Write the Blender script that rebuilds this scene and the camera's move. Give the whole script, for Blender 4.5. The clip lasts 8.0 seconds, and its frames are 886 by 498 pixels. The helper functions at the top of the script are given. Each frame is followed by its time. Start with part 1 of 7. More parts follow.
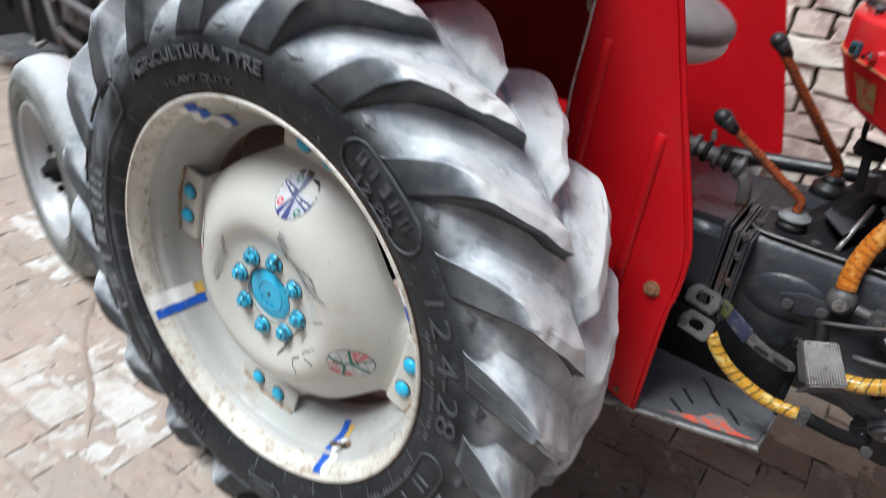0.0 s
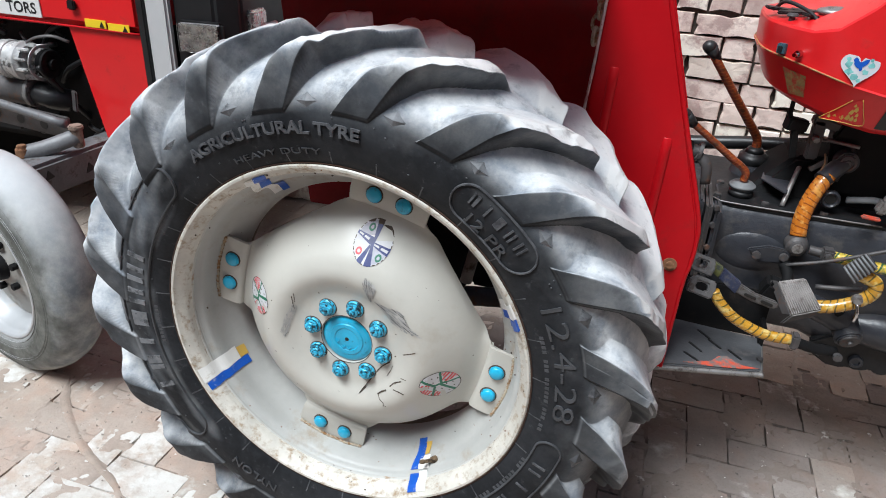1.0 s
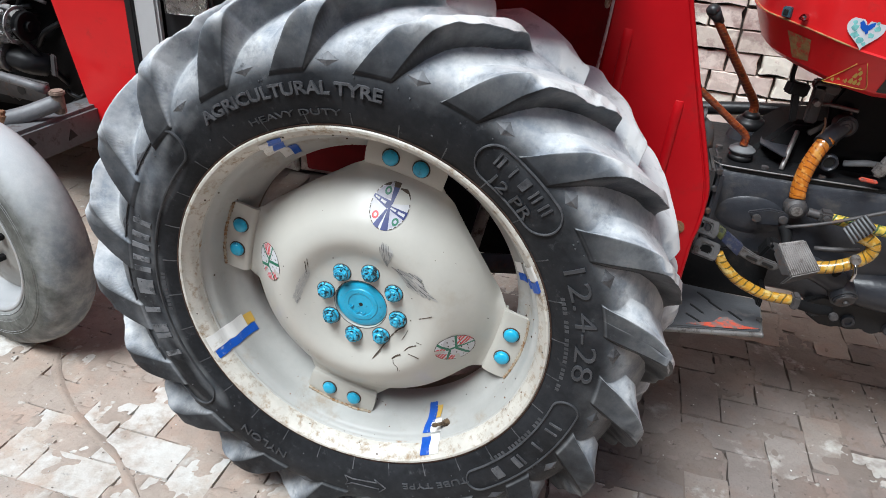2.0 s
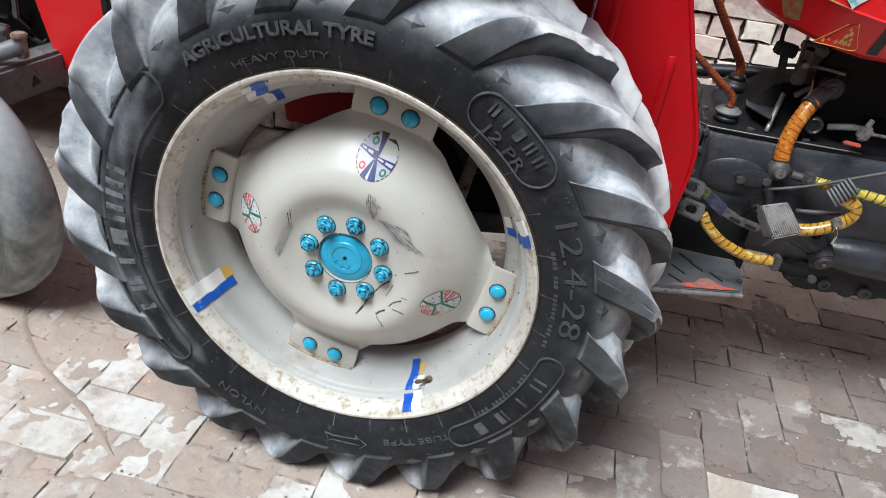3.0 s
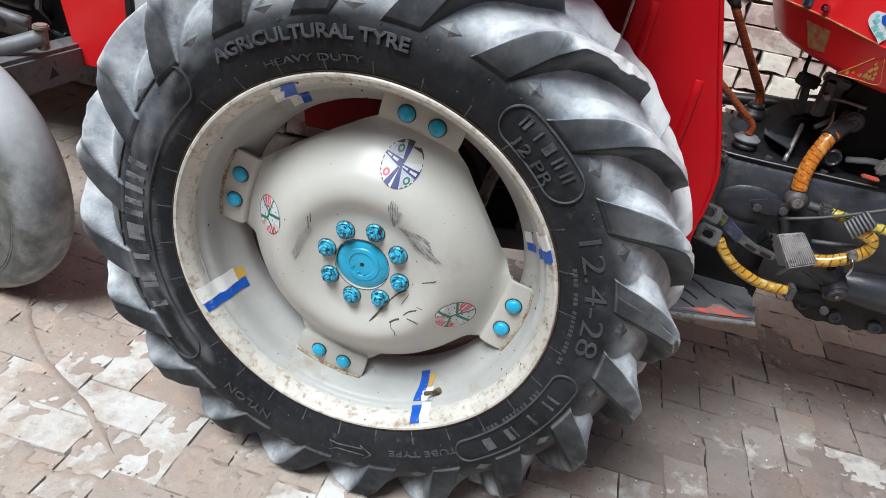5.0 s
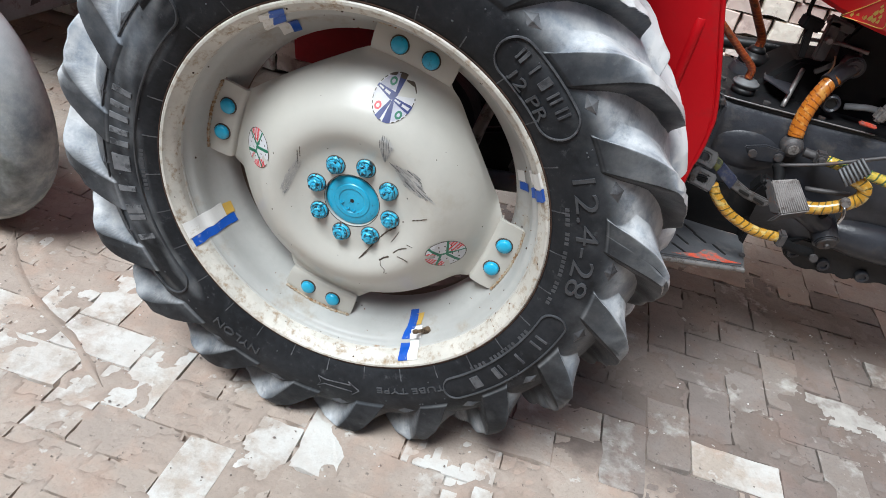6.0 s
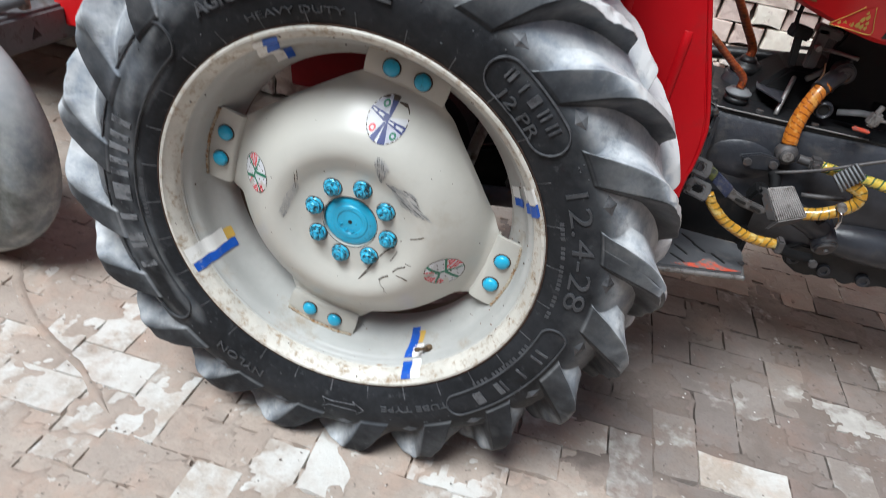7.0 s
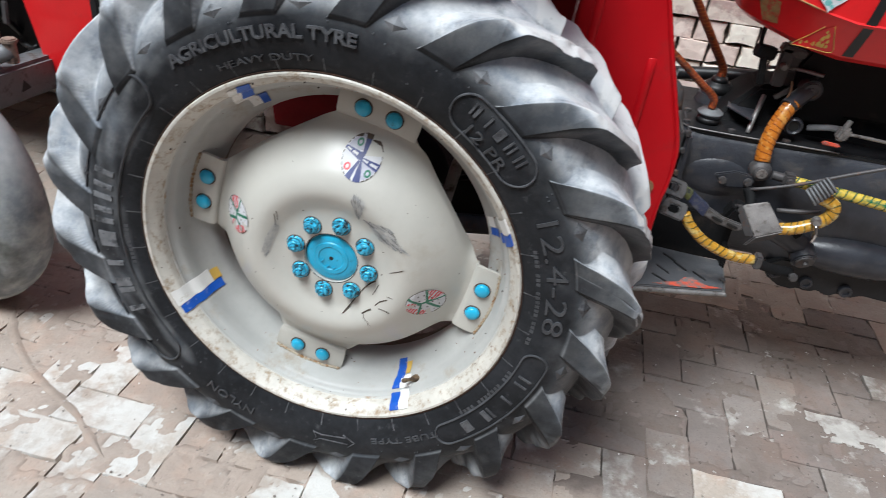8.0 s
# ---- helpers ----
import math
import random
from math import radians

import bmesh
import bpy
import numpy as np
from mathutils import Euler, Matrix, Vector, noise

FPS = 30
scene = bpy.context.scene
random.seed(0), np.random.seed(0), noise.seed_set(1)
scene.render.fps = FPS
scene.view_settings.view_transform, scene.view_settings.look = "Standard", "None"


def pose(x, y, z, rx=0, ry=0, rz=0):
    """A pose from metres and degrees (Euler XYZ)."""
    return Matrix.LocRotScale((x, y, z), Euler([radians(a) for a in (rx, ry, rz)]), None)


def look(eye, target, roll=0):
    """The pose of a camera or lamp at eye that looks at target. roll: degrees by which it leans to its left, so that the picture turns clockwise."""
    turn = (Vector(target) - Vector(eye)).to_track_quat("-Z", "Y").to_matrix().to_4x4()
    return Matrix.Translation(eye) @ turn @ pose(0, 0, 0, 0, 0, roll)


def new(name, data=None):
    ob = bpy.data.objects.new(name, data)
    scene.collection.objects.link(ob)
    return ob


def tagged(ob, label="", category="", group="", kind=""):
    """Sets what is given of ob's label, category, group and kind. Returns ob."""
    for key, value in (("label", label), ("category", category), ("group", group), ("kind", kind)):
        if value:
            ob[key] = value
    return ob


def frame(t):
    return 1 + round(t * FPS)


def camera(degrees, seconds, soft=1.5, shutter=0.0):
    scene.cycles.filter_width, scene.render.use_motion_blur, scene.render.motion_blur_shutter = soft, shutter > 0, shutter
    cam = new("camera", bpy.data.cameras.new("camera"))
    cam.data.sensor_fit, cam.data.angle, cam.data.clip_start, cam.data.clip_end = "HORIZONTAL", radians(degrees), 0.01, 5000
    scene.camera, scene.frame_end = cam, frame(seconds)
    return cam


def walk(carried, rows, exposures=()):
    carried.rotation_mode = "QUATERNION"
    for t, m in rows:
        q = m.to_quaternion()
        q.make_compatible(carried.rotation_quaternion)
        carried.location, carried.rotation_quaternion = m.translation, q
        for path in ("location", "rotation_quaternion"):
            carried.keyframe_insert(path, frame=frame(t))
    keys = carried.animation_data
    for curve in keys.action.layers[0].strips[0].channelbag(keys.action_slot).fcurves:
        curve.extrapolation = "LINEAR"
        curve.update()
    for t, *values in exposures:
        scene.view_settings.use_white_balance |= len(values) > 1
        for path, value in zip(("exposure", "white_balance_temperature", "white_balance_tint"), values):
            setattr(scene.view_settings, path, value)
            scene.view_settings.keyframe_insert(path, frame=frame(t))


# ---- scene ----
cam = camera(65.42, 8.0, soft=0.4, shutter=0.4)
PATH = [
    (0, 0.8297, -0.706, 1.333, 60.577, -6.005, 35.115),
    (0.1, 0.761, -0.759, 1.33, 62.443, -6.301, 31.935),
    (0.2, 0.705, -0.811, 1.335, 62.515, -5.238, 29.169),
    (0.3, 0.667, -0.844, 1.349, 61.63, -4.578, 23.641),
    (0.4, 0.631, -0.895, 1.377, 61.144, -4.119, 22.344),
    (0.5, 0.6016, -0.9295, 1.378, 61.151, -5.776, 20.739),
    (0.7, 0.559, -0.97, 1.402, 61.041, -3.939, 20.002),
    (1, 0.5033, -1.0026, 1.3983, 62.583, -2.621, 18.032),
    (1.2, 0.473, -1.016, 1.408, 61.783, -1.851, 17.001),
    (1.5, 0.4437, -1.0353, 1.3871, 61.232, -2.751, 16.542),
    (1.7, 0.432, -1.0347, 1.3812, 60.972, -3.194, 16.142),
    (2.8, 0.3833, -1.0296, 1.3482, 58.487, -4.532, 13.312),
    (3, 0.3812, -1.0307, 1.338, 57.844, -5.625, 13.619),
    (3.2, 0.3787, -1.0305, 1.3325, 57.3625, -6.6672, 13.6161),
    (3.5, 0.374, -1.0308, 1.3334, 57.41, -6.847, 13.92),
    (3.8, 0.3656, -1.0305, 1.3441, 60.6232, -7.2135, 13.835),
    (4, 0.3545, -1.0328, 1.3371, 59.793, -7.562, 13.94),
    (4.2, 0.35, -1.0335, 1.3346, 59.792, -7.39, 14.01),
    (5.3, 0.3371, -1.0419, 1.3149, 58.118, -9.001, 15.168),
    (5.5, 0.3361, -1.0383, 1.3106, 57.163, -9.397, 15.168),
    (5.8, 0.3429, -1.0371, 1.2975, 55.4109, -9.5135, 14.8351),
    (6, 0.3438, -1.0384, 1.2978, 54.705, -9.692, 14.887),
    (6.2, 0.3441, -1.0344, 1.2952, 54.3721, -9.8196, 14.5205),
    (6.5, 0.3491, -1.0329, 1.289, 54.226, -10.148, 14.373),
    (6.8, 0.3555, -1.039, 1.3014, 54.7852, -8.8709, 14.3154),
    (7, 0.3595, -1.0427, 1.3099, 56.132, -7.912, 14.291),
    (7.2, 0.3618, -1.0545, 1.329, 58.0922, -6.5647, 14.3392),
    (7.5, 0.3675, -1.0618, 1.3373, 58.593, -6.46, 14.824),
    (7.8, 0.3845, -1.0548, 1.3388, 57.8541, -5.9408, 14.3366),
    (8, 0.4039, -1.0478, 1.341, 58.319, -5.609, 13.05),
    ]
walk(cam, [(t, pose(x, y, z, rx, ry, rz)) for t, x, y, z, rx, ry, rz in PATH], exposures=[(0.0, 0.02, 5930, 6), (1.0, -0.01, 5930, 6), (1.7, -0.03, 5930, 6), (4.0, -0.06, 5930, 6), (8.0, -0.09, 5930, 6)])

# ---- daylight: an open yard under a bright, hazy sky ----
world = bpy.data.worlds.new("sky")
scene.world = world
world.use_nodes = True
wn, wl = world.node_tree.nodes, world.node_tree.links
SUN_UP, SUN_TURN = radians(61), radians(209)
sky = wn.new("ShaderNodeTexSky")
sky.sky_type = "NISHITA"
sky.sun_disc = False
sky.sun_elevation, sky.sun_rotation = SUN_UP, SUN_TURN
sky.air_density, sky.dust_density, sky.ozone_density = 1.0, 3.0, 1.0
wl.new(sky.outputs["Color"], wn["Background"].inputs["Color"])
wn["Background"].inputs["Strength"].default_value = 0.08
sun_data = bpy.data.lights.new("sun", "SUN")
sun_data.energy, sun_data.angle, sun_data.color = 4.9, radians(26), (1.0, 0.99, 0.97)
sun = new("sun", sun_data)
sun_way = Vector((math.sin(SUN_TURN) * math.cos(SUN_UP), math.cos(SUN_TURN) * math.cos(SUN_UP), math.sin(SUN_UP)))
sun.matrix_world = look(sun_way * 8, (0, 0, 0))

WC = Vector((0.0, 0.14, 0.592))      # centre of the big rear wheel
MID = 0.87                            # the tractor's middle line


# ---- materials ----
def mat(name, base, rough=0.5, metal=0.0, var=0.15, scale=6.0, bump=0.15, fine=90.0, dirt=None, amount=0.3, dirt_scale=9.0, coat=0.0, sharp=0.12, rand=0.0, dist=0.004, world_co=False, spec=0.5, rand_col=None, palette=None):
    m = bpy.data.materials.new(name)
    m.use_nodes = True
    n, l = m.node_tree.nodes, m.node_tree.links
    b = n["Principled BSDF"]
    co = n.new("ShaderNodeNewGeometry").outputs["Position"] if world_co else n.new("ShaderNodeTexCoord").outputs["Object"]

    def tex(s, detail, rough_=0.6):
        t = n.new("ShaderNodeTexNoise")
        t.inputs["Scale"].default_value, t.inputs["Detail"].default_value, t.inputs["Roughness"].default_value = s, detail, rough_
        l.new(co, t.inputs["Vector"])
        return t.outputs["Fac"]

    def mix(fac, a, c):
        x = n.new("ShaderNodeMix")
        x.data_type = "RGBA"
        for sock, v in ((x.inputs[0], fac), (x.inputs[6], a), (x.inputs[7], c)):
            if isinstance(v, bpy.types.NodeSocket):
                l.new(v, sock)
            else:
                sock.default_value = v if not isinstance(v, tuple) else (*v, 1)[:4]
        return x.outputs[2]

    def ramp(v, lo, hi, a=0.0, z=1.0):
        r = n.new("ShaderNodeMapRange")
        l.new(v, r.inputs[0])
        for i, k in ((1, lo), (2, hi), (3, a), (4, z)):
            r.inputs[i].default_value = k
        return r.outputs[0]

    dark = tuple(c * (1 - var) for c in base)
    lite = tuple(min(1, c * (1 + var)) for c in base)
    col = mix(ramp(tex(scale, 5), 0.35, 0.65), dark, lite)
    col = mix(ramp(tex(fine * 0.6, 3), 0.45, 0.75, 0, 0.5), col, dark)
    if rand:
        info = n.new("ShaderNodeObjectInfo").outputs["Random"]
        col = mix(ramp(info, 0, 1, 0, rand), col, rand_col or tuple(c * 0.55 for c in base))
    if palette:                # each piece takes its own tone
        a_ = n.new("ShaderNodeMath")
        l.new(n.new("ShaderNodeObjectInfo").outputs["Random"], a_.inputs[0])
        l.new(n.new("ShaderNodeNewGeometry").outputs["Random Per Island"], a_.inputs[1])
        f_ = n.new("ShaderNodeMath")
        f_.operation = "FRACT"
        l.new(a_.outputs[0], f_.inputs[0])
        cr = n.new("ShaderNodeValToRGB")
        cr.color_ramp.interpolation = "CONSTANT"
        for k, c in enumerate(palette):
            e = cr.color_ramp.elements[k] if k < 2 else cr.color_ramp.elements.new(k / len(palette))
            e.position, e.color = k / len(palette), (*c, 1)
        l.new(f_.outputs[0], cr.inputs[0])
        y = n.new("ShaderNodeMix")
        y.data_type, y.blend_type = "RGBA", "MULTIPLY"
        y.inputs[0].default_value = 1
        l.new(col, y.inputs[6])
        l.new(cr.outputs[0], y.inputs[7])
        col = y.outputs[2]
    rgh = ramp(tex(scale * 2.3, 4), 0.3, 0.7, max(0.03, rough - 0.08), min(1, rough + 0.08))
    if dirt:
        d = ramp(tex(dirt_scale, 8, 0.7), 0.62 - amount * 0.35, 0.62 - amount * 0.35 + sharp)
        col = mix(d, col, dirt)
        rgh = ramp(d, 0, 1, rough, 0.85)
    l.new(col, b.inputs["Base Color"])
    l.new(rgh, b.inputs["Roughness"])
    b.inputs["Metallic"].default_value = metal
    b.inputs["Specular IOR Level"].default_value = spec
    b.inputs["Coat Weight"].default_value = coat
    b.inputs["Coat Roughness"].default_value = 0.12
    if bump:
        u = n.new("ShaderNodeBump")
        u.inputs["Strength"].default_value, u.inputs["Distance"].default_value = bump, dist
        l.new(tex(fine, 6), u.inputs["Height"])
        l.new(u.outputs[0], b.inputs["Normal"])

    return m


def rubber(name, tread, wall, r0, r1, rough=0.55, dusty=False):
    """Tyre rubber: dark walls, dusty tread past the radius r1, scuffs."""
    m = mat(name, wall, rough, var=0.4, scale=11, bump=0.3, fine=140, dist=0.002, spec=0.16)
    n, l = m.node_tree.nodes, m.node_tree.links
    b = n["Principled BSDF"]
    old = b.inputs["Base Color"].links[0].from_socket
    co = n.new("ShaderNodeTexCoord").outputs["Object"]
    sep = n.new("ShaderNodeVectorMath")
    sep.operation = "MULTIPLY"
    sep.inputs[1].default_value = (1, 0, 1)
    l.new(co, sep.inputs[0])
    ln = n.new("ShaderNodeVectorMath")
    ln.operation = "LENGTH"
    l.new(sep.outputs[0], ln.inputs[0])
    ns = n.new("ShaderNodeTexNoise")
    ns.inputs["Scale"].default_value, ns.inputs["Detail"].default_value, ns.inputs["Roughness"].default_value = 9, 6, 0.62
    l.new(co, ns.inputs["Vector"])
    ad = n.new("ShaderNodeMath")
    ad.operation = "MULTIPLY_ADD"
    l.new(ns.outputs["Fac"], ad.inputs[0])
    ad.inputs[1].default_value = 0.16
    l.new(ln.outputs["Value"], ad.inputs[2])
    r = n.new("ShaderNodeMapRange")
    r.interpolation_type = "SMOOTHSTEP"
    l.new(ad.outputs[0], r.inputs[0])
    r.inputs[1].default_value, r.inputs[2].default_value = r0 + 0.08, r1 + 0.08
    if dusty:                  # dust, and shade painted in with it, is stored with the tyre's shape
        at = n.new("ShaderNodeAttribute")
        at.attribute_name = "dust"
        ad.inputs[1].default_value = 0.30
        l.new(at.outputs["Fac"], ad.inputs[2])
        r.inputs[1].default_value, r.inputs[2].default_value = 0.20, 1.10
        r.interpolation_type = "LINEAR"
    x = n.new("ShaderNodeMix")
    x.data_type = "RGBA"
    l.new(r.outputs[0], x.inputs[0])
    l.new(old, x.inputs[6])
    # dust of two tones
    n2 = n.new("ShaderNodeTexNoise")
    n2.inputs["Scale"].default_value, n2.inputs["Detail"].default_value, n2.inputs["Roughness"].default_value = 15, 10, 0.68
    l.new(co, n2.inputs["Vector"])
    y = n.new("ShaderNodeMix")
    y.data_type = "RGBA"
    r2 = n.new("ShaderNodeMapRange")
    r2.inputs[1].default_value, r2.inputs[2].default_value = 0.38, 0.62
    l.new(n2.outputs["Fac"], r2.inputs[0])
    l.new(r2.outputs[0], y.inputs[0])
    y.inputs[6].default_value = (*[c * k for c, k in zip(tread, (0.58, 0.62, 0.67))], 1)
    y.inputs[7].default_value = (*[min(1, c * k) for c, k in zip(tread, (1.20, 1.18, 1.14))], 1)
    l.new(y.outputs[2], x.inputs[7])
    col = x.outputs[2]
    if dusty:                  # chalk on the torn edges of the tread
        chalk = n.new("ShaderNodeMapRange")
        l.new(ad.outputs[0], chalk.inputs[0])
        chalk.inputs[1].default_value, chalk.inputs[2].default_value = 1.22, 1.62
        w = n.new("ShaderNodeMix")
        w.data_type = "RGBA"
        l.new(chalk.outputs[0], w.inputs[0])
        l.new(col, w.inputs[6])
        w.inputs[7].default_value = (0.66, 0.66, 0.65, 1)
        col = w.outputs[2]
    # pale rubbed flecks and dark smudges
    for s, d, lo, hi, amt, tone in ((44, 9, 0.60, 0.78, 0.22, [c * 0.60 for c in tread]), (26, 9, 0.53, 0.70, 0.46, [c * 1.8 for c in wall]), (90, 6, 0.66, 0.80, 0.16, [c * 0.7 for c in tread])):
        t = n.new("ShaderNodeTexNoise")
        t.inputs["Scale"].default_value, t.inputs["Detail"].default_value, t.inputs["Roughness"].default_value = s, d, 0.68
        l.new(co, t.inputs["Vector"])
        q = n.new("ShaderNodeMapRange")
        q.inputs[1].default_value, q.inputs[2].default_value, q.inputs[4].default_value = lo, hi, amt
        l.new(t.outputs["Fac"], q.inputs[0])
        z = n.new("ShaderNodeMix")
        z.data_type = "RGBA"
        l.new(q.outputs[0], z.inputs[0])
        l.new(col, z.inputs[6])
        z.inputs[7].default_value = (*tone, 1)
        col = z.outputs[2]
    l.new(col, b.inputs["Base Color"])
    return m


M_TYRE = rubber("worn_tractor_rubber", (0.53, 0.55, 0.575), (0.020, 0.0215, 0.0245), 0.45, 0.60, 0.5, True)
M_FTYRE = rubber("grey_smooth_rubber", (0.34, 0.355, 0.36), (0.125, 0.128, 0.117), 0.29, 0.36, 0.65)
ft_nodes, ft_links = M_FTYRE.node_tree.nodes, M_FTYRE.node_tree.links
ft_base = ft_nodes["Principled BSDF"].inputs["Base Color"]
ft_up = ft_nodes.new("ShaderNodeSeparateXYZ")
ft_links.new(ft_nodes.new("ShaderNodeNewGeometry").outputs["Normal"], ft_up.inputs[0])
ft_toplight = ft_nodes.new("ShaderNodeMapRange")          # top light painted into the colour: faces turned up are paler
ft_links.new(ft_up.outputs["Z"], ft_toplight.inputs[0])
ft_toplight.inputs[1].default_value, ft_toplight.inputs[2].default_value, ft_toplight.inputs[4].default_value = 0.10, 0.85, 0.8
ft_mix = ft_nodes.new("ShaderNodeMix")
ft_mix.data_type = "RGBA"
ft_links.new(ft_toplight.outputs[0], ft_mix.inputs[0])
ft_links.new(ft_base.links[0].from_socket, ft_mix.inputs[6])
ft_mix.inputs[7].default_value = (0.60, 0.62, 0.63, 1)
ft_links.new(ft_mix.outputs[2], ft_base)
M_MARK = mat("moulded_rubber", (0.058, 0.061, 0.067), 0.5, var=0.3, scale=20, bump=0.2)
M_MARK_DUSTY = mat("dusty_moulded_rubber", (0.088, 0.091, 0.098), 0.55, var=0.35, scale=25, bump=0.2, dirt=(0.04, 0.04, 0.045), amount=0.4, dirt_scale=30)
M_MARK_PALE = mat("pale_dusty_rubber", (0.165, 0.172, 0.183), 0.6, var=0.35, scale=25, bump=0.2, dirt=(0.04, 0.042, 0.047), amount=0.3, dirt_scale=36)
M_RIM_IN = mat("brown_dirty_inner_rim", (0.215, 0.172, 0.130), 0.8, var=0.3, scale=6, bump=0.3, dirt=(0.06, 0.045, 0.035), amount=0.3, dirt_scale=7, sharp=0.2)
M_RIM = mat("chalky_grey_rim_paint", (0.418, 0.420, 0.400), 0.5, var=0.11, scale=4, bump=0.12, dirt=(0.31, 0.245, 0.17), amount=0.17, dirt_scale=10, sharp=0.2)
M_RIM_RUST = mat("rim_paint_with_rust", (0.47, 0.465, 0.44), 0.6, var=0.1, scale=8, bump=0.2, dirt=(0.30, 0.20, 0.11), amount=0.22, dirt_scale=26, sharp=0.14)
M_LIP = mat("rust_speckled_rim_lip", (0.60, 0.575, 0.515), 0.5, var=0.14, scale=9, bump=0.2, dirt=(0.33, 0.245, 0.16), amount=0.33, dirt_scale=48, sharp=0.16)
M_DISC = mat("beige_wheel_disc_paint", (0.525, 0.511, 0.462), 0.33, var=0.05, scale=3, bump=0.05, dirt=(0.42, 0.37, 0.29), amount=0.12, dirt_scale=8, sharp=0.3, coat=0.04)
M_BLUE = mat("sky_blue_gloss_paint", (0.035, 0.42, 0.66), 0.3, var=0.12, scale=18, bump=0.1, dirt=(0.02, 0.03, 0.04), amount=0.1, dirt_scale=60, coat=0.3)
M_NUT = mat("blue_nut_paint", (0.07, 0.50, 0.74), 0.25, 0.1, var=0.35, scale=90, bump=0.5, dirt=(0.004, 0.02, 0.03), amount=0.36, dirt_scale=110, coat=0.5, sharp=0.08)
M_WELD = mat("rusty_weld", (0.42, 0.36, 0.27), 0.7, var=0.2, scale=30, bump=0.5, dirt=(0.25, 0.13, 0.05), amount=0.45, dirt_scale=70)
M_RUST_D = mat("dark_rust_line", (0.05, 0.025, 0.015), 0.9, var=0.4, scale=40, bump=0.2)
M_RUST = mat("brown_rust", (0.20, 0.10, 0.05), 0.85, var=0.4, scale=30, bump=0.4)
M_BRASS = mat("tarnished_brass", (0.20, 0.14, 0.085), 0.45, 0.4, var=0.35, scale=60, bump=0.3, dirt=(0.05, 0.035, 0.025), amount=0.35, dirt_scale=90)
M_TAPE_W = mat("white_tape", (0.80, 0.79, 0.76), 0.4, var=0.05, scale=20, bump=0.05, dirt=(0.5, 0.45, 0.36), amount=0.12, dirt_scale=40)
M_TAPE_B = mat("blue_tape", (0.012, 0.09, 0.46), 0.35, var=0.15, scale=20, bump=0.05, dirt=(0.5, 0.5, 0.5), amount=0.02, dirt_scale=60)
M_TAPE_Y = mat("yellow_tape", (0.62, 0.40, 0.08), 0.4, var=0.1, scale=20, bump=0.05)
M_RED = mat("tractor_red_paint", (0.45, 0.004, 0.009), 0.40, var=0.08, scale=3, bump=0.06, dirt=(0.25, 0.02, 0.02), amount=0.10, dirt_scale=12, sharp=0.3, coat=0.03, spec=0.2)
# fender red with grime, darkened to carry the mudguard's shade
M_REDG = mat("shaded_grimy_fender_red", (0.20, 0.005, 0.008), 0.6, var=0.2, scale=4, bump=0.1, dirt=(0.07, 0.02, 0.018), amount=0.3, dirt_scale=7, sharp=0.3, spec=0.2)
M_REDH = mat("bright_red_hood_paint", (0.66, 0.012, 0.015), 0.35, var=0.06, scale=3, bump=0.05, dirt=(0.34, 0.04, 0.03), amount=0.06, dirt_scale=16, sharp=0.3, coat=0.2)
M_CHIP = mat("chipped_edge_paint", (0.62, 0.52, 0.50), 0.6, var=0.2, scale=30, bump=0.2, dirt=(0.30, 0.05, 0.05), amount=0.3, dirt_scale=50)
M_GREY = mat("dark_grey_gearbox_paint", (0.034, 0.036, 0.043), 0.32, var=0.35, scale=7, bump=0.3, fine=60, dirt=(0.075, 0.065, 0.056), amount=0.25, dirt_scale=16, sharp=0.25, spec=0.45)
# darker copy of the gearbox grey, for its cover and flange
M_GREYD = mat("darker_gearbox_grey", (0.013, 0.0135, 0.015), 0.45, var=0.3, scale=8, bump=0.25, dirt=(0.045, 0.038, 0.032), amount=0.24, dirt_scale=16, sharp=0.25, spec=0.35)
M_DARK = mat("oily_black_iron", (0.005, 0.005, 0.0055), 0.75, var=0.3, scale=9, bump=0.3, dirt=(0.022, 0.017, 0.014), spec=0.25, amount=0.12, dirt_scale=14)
M_STEEL = mat("dull_worn_steel", (0.28, 0.27, 0.26), 0.45, 0.6, var=0.2, scale=14, bump=0.2, dirt=(0.12, 0.10, 0.09), amount=0.3, dirt_scale=30)
M_PAD = mat("dull_worn_pad_steel", (0.20, 0.185, 0.175), 0.6, 0.15, var=0.2, scale=30, bump=0.3, dirt=(0.10, 0.085, 0.075), amount=0.25, dirt_scale=40)
M_IRON = mat("grey_brown_iron", (0.085, 0.08, 0.08), 0.55, 0.3, var=0.25, scale=14, bump=0.25, dirt=(0.16, 0.09, 0.06), amount=0.2, dirt_scale=22)
M_GREYP = mat("worn_grey_frame_paint", (0.15, 0.152, 0.158), 0.5, 0.1, var=0.2, scale=10, bump=0.25, dirt=(0.09, 0.075, 0.065), amount=0.25, dirt_scale=20)
M_PEDAL = mat("brown_grey_pedal_iron", (0.125, 0.12, 0.118), 0.5, 0.2, var=0.2, scale=30, bump=0.3, dirt=(0.07, 0.055, 0.045), amount=0.3, dirt_scale=40)
M_RUBBER = mat("black_rubber_boot", (0.018, 0.018, 0.019), 0.45, var=0.2, scale=20, bump=0.1)
M_CAPG = mat("grey_boot_cap", (0.17, 0.175, 0.18), 0.6, var=0.15, scale=20, bump=0.1)
M_STEP = mat("grey_step_plate", (0.10, 0.102, 0.108), 0.5, 0.2, var=0.15, scale=8, bump=0.15, dirt=(0.20, 0.19, 0.18), amount=0.2, dirt_scale=12)
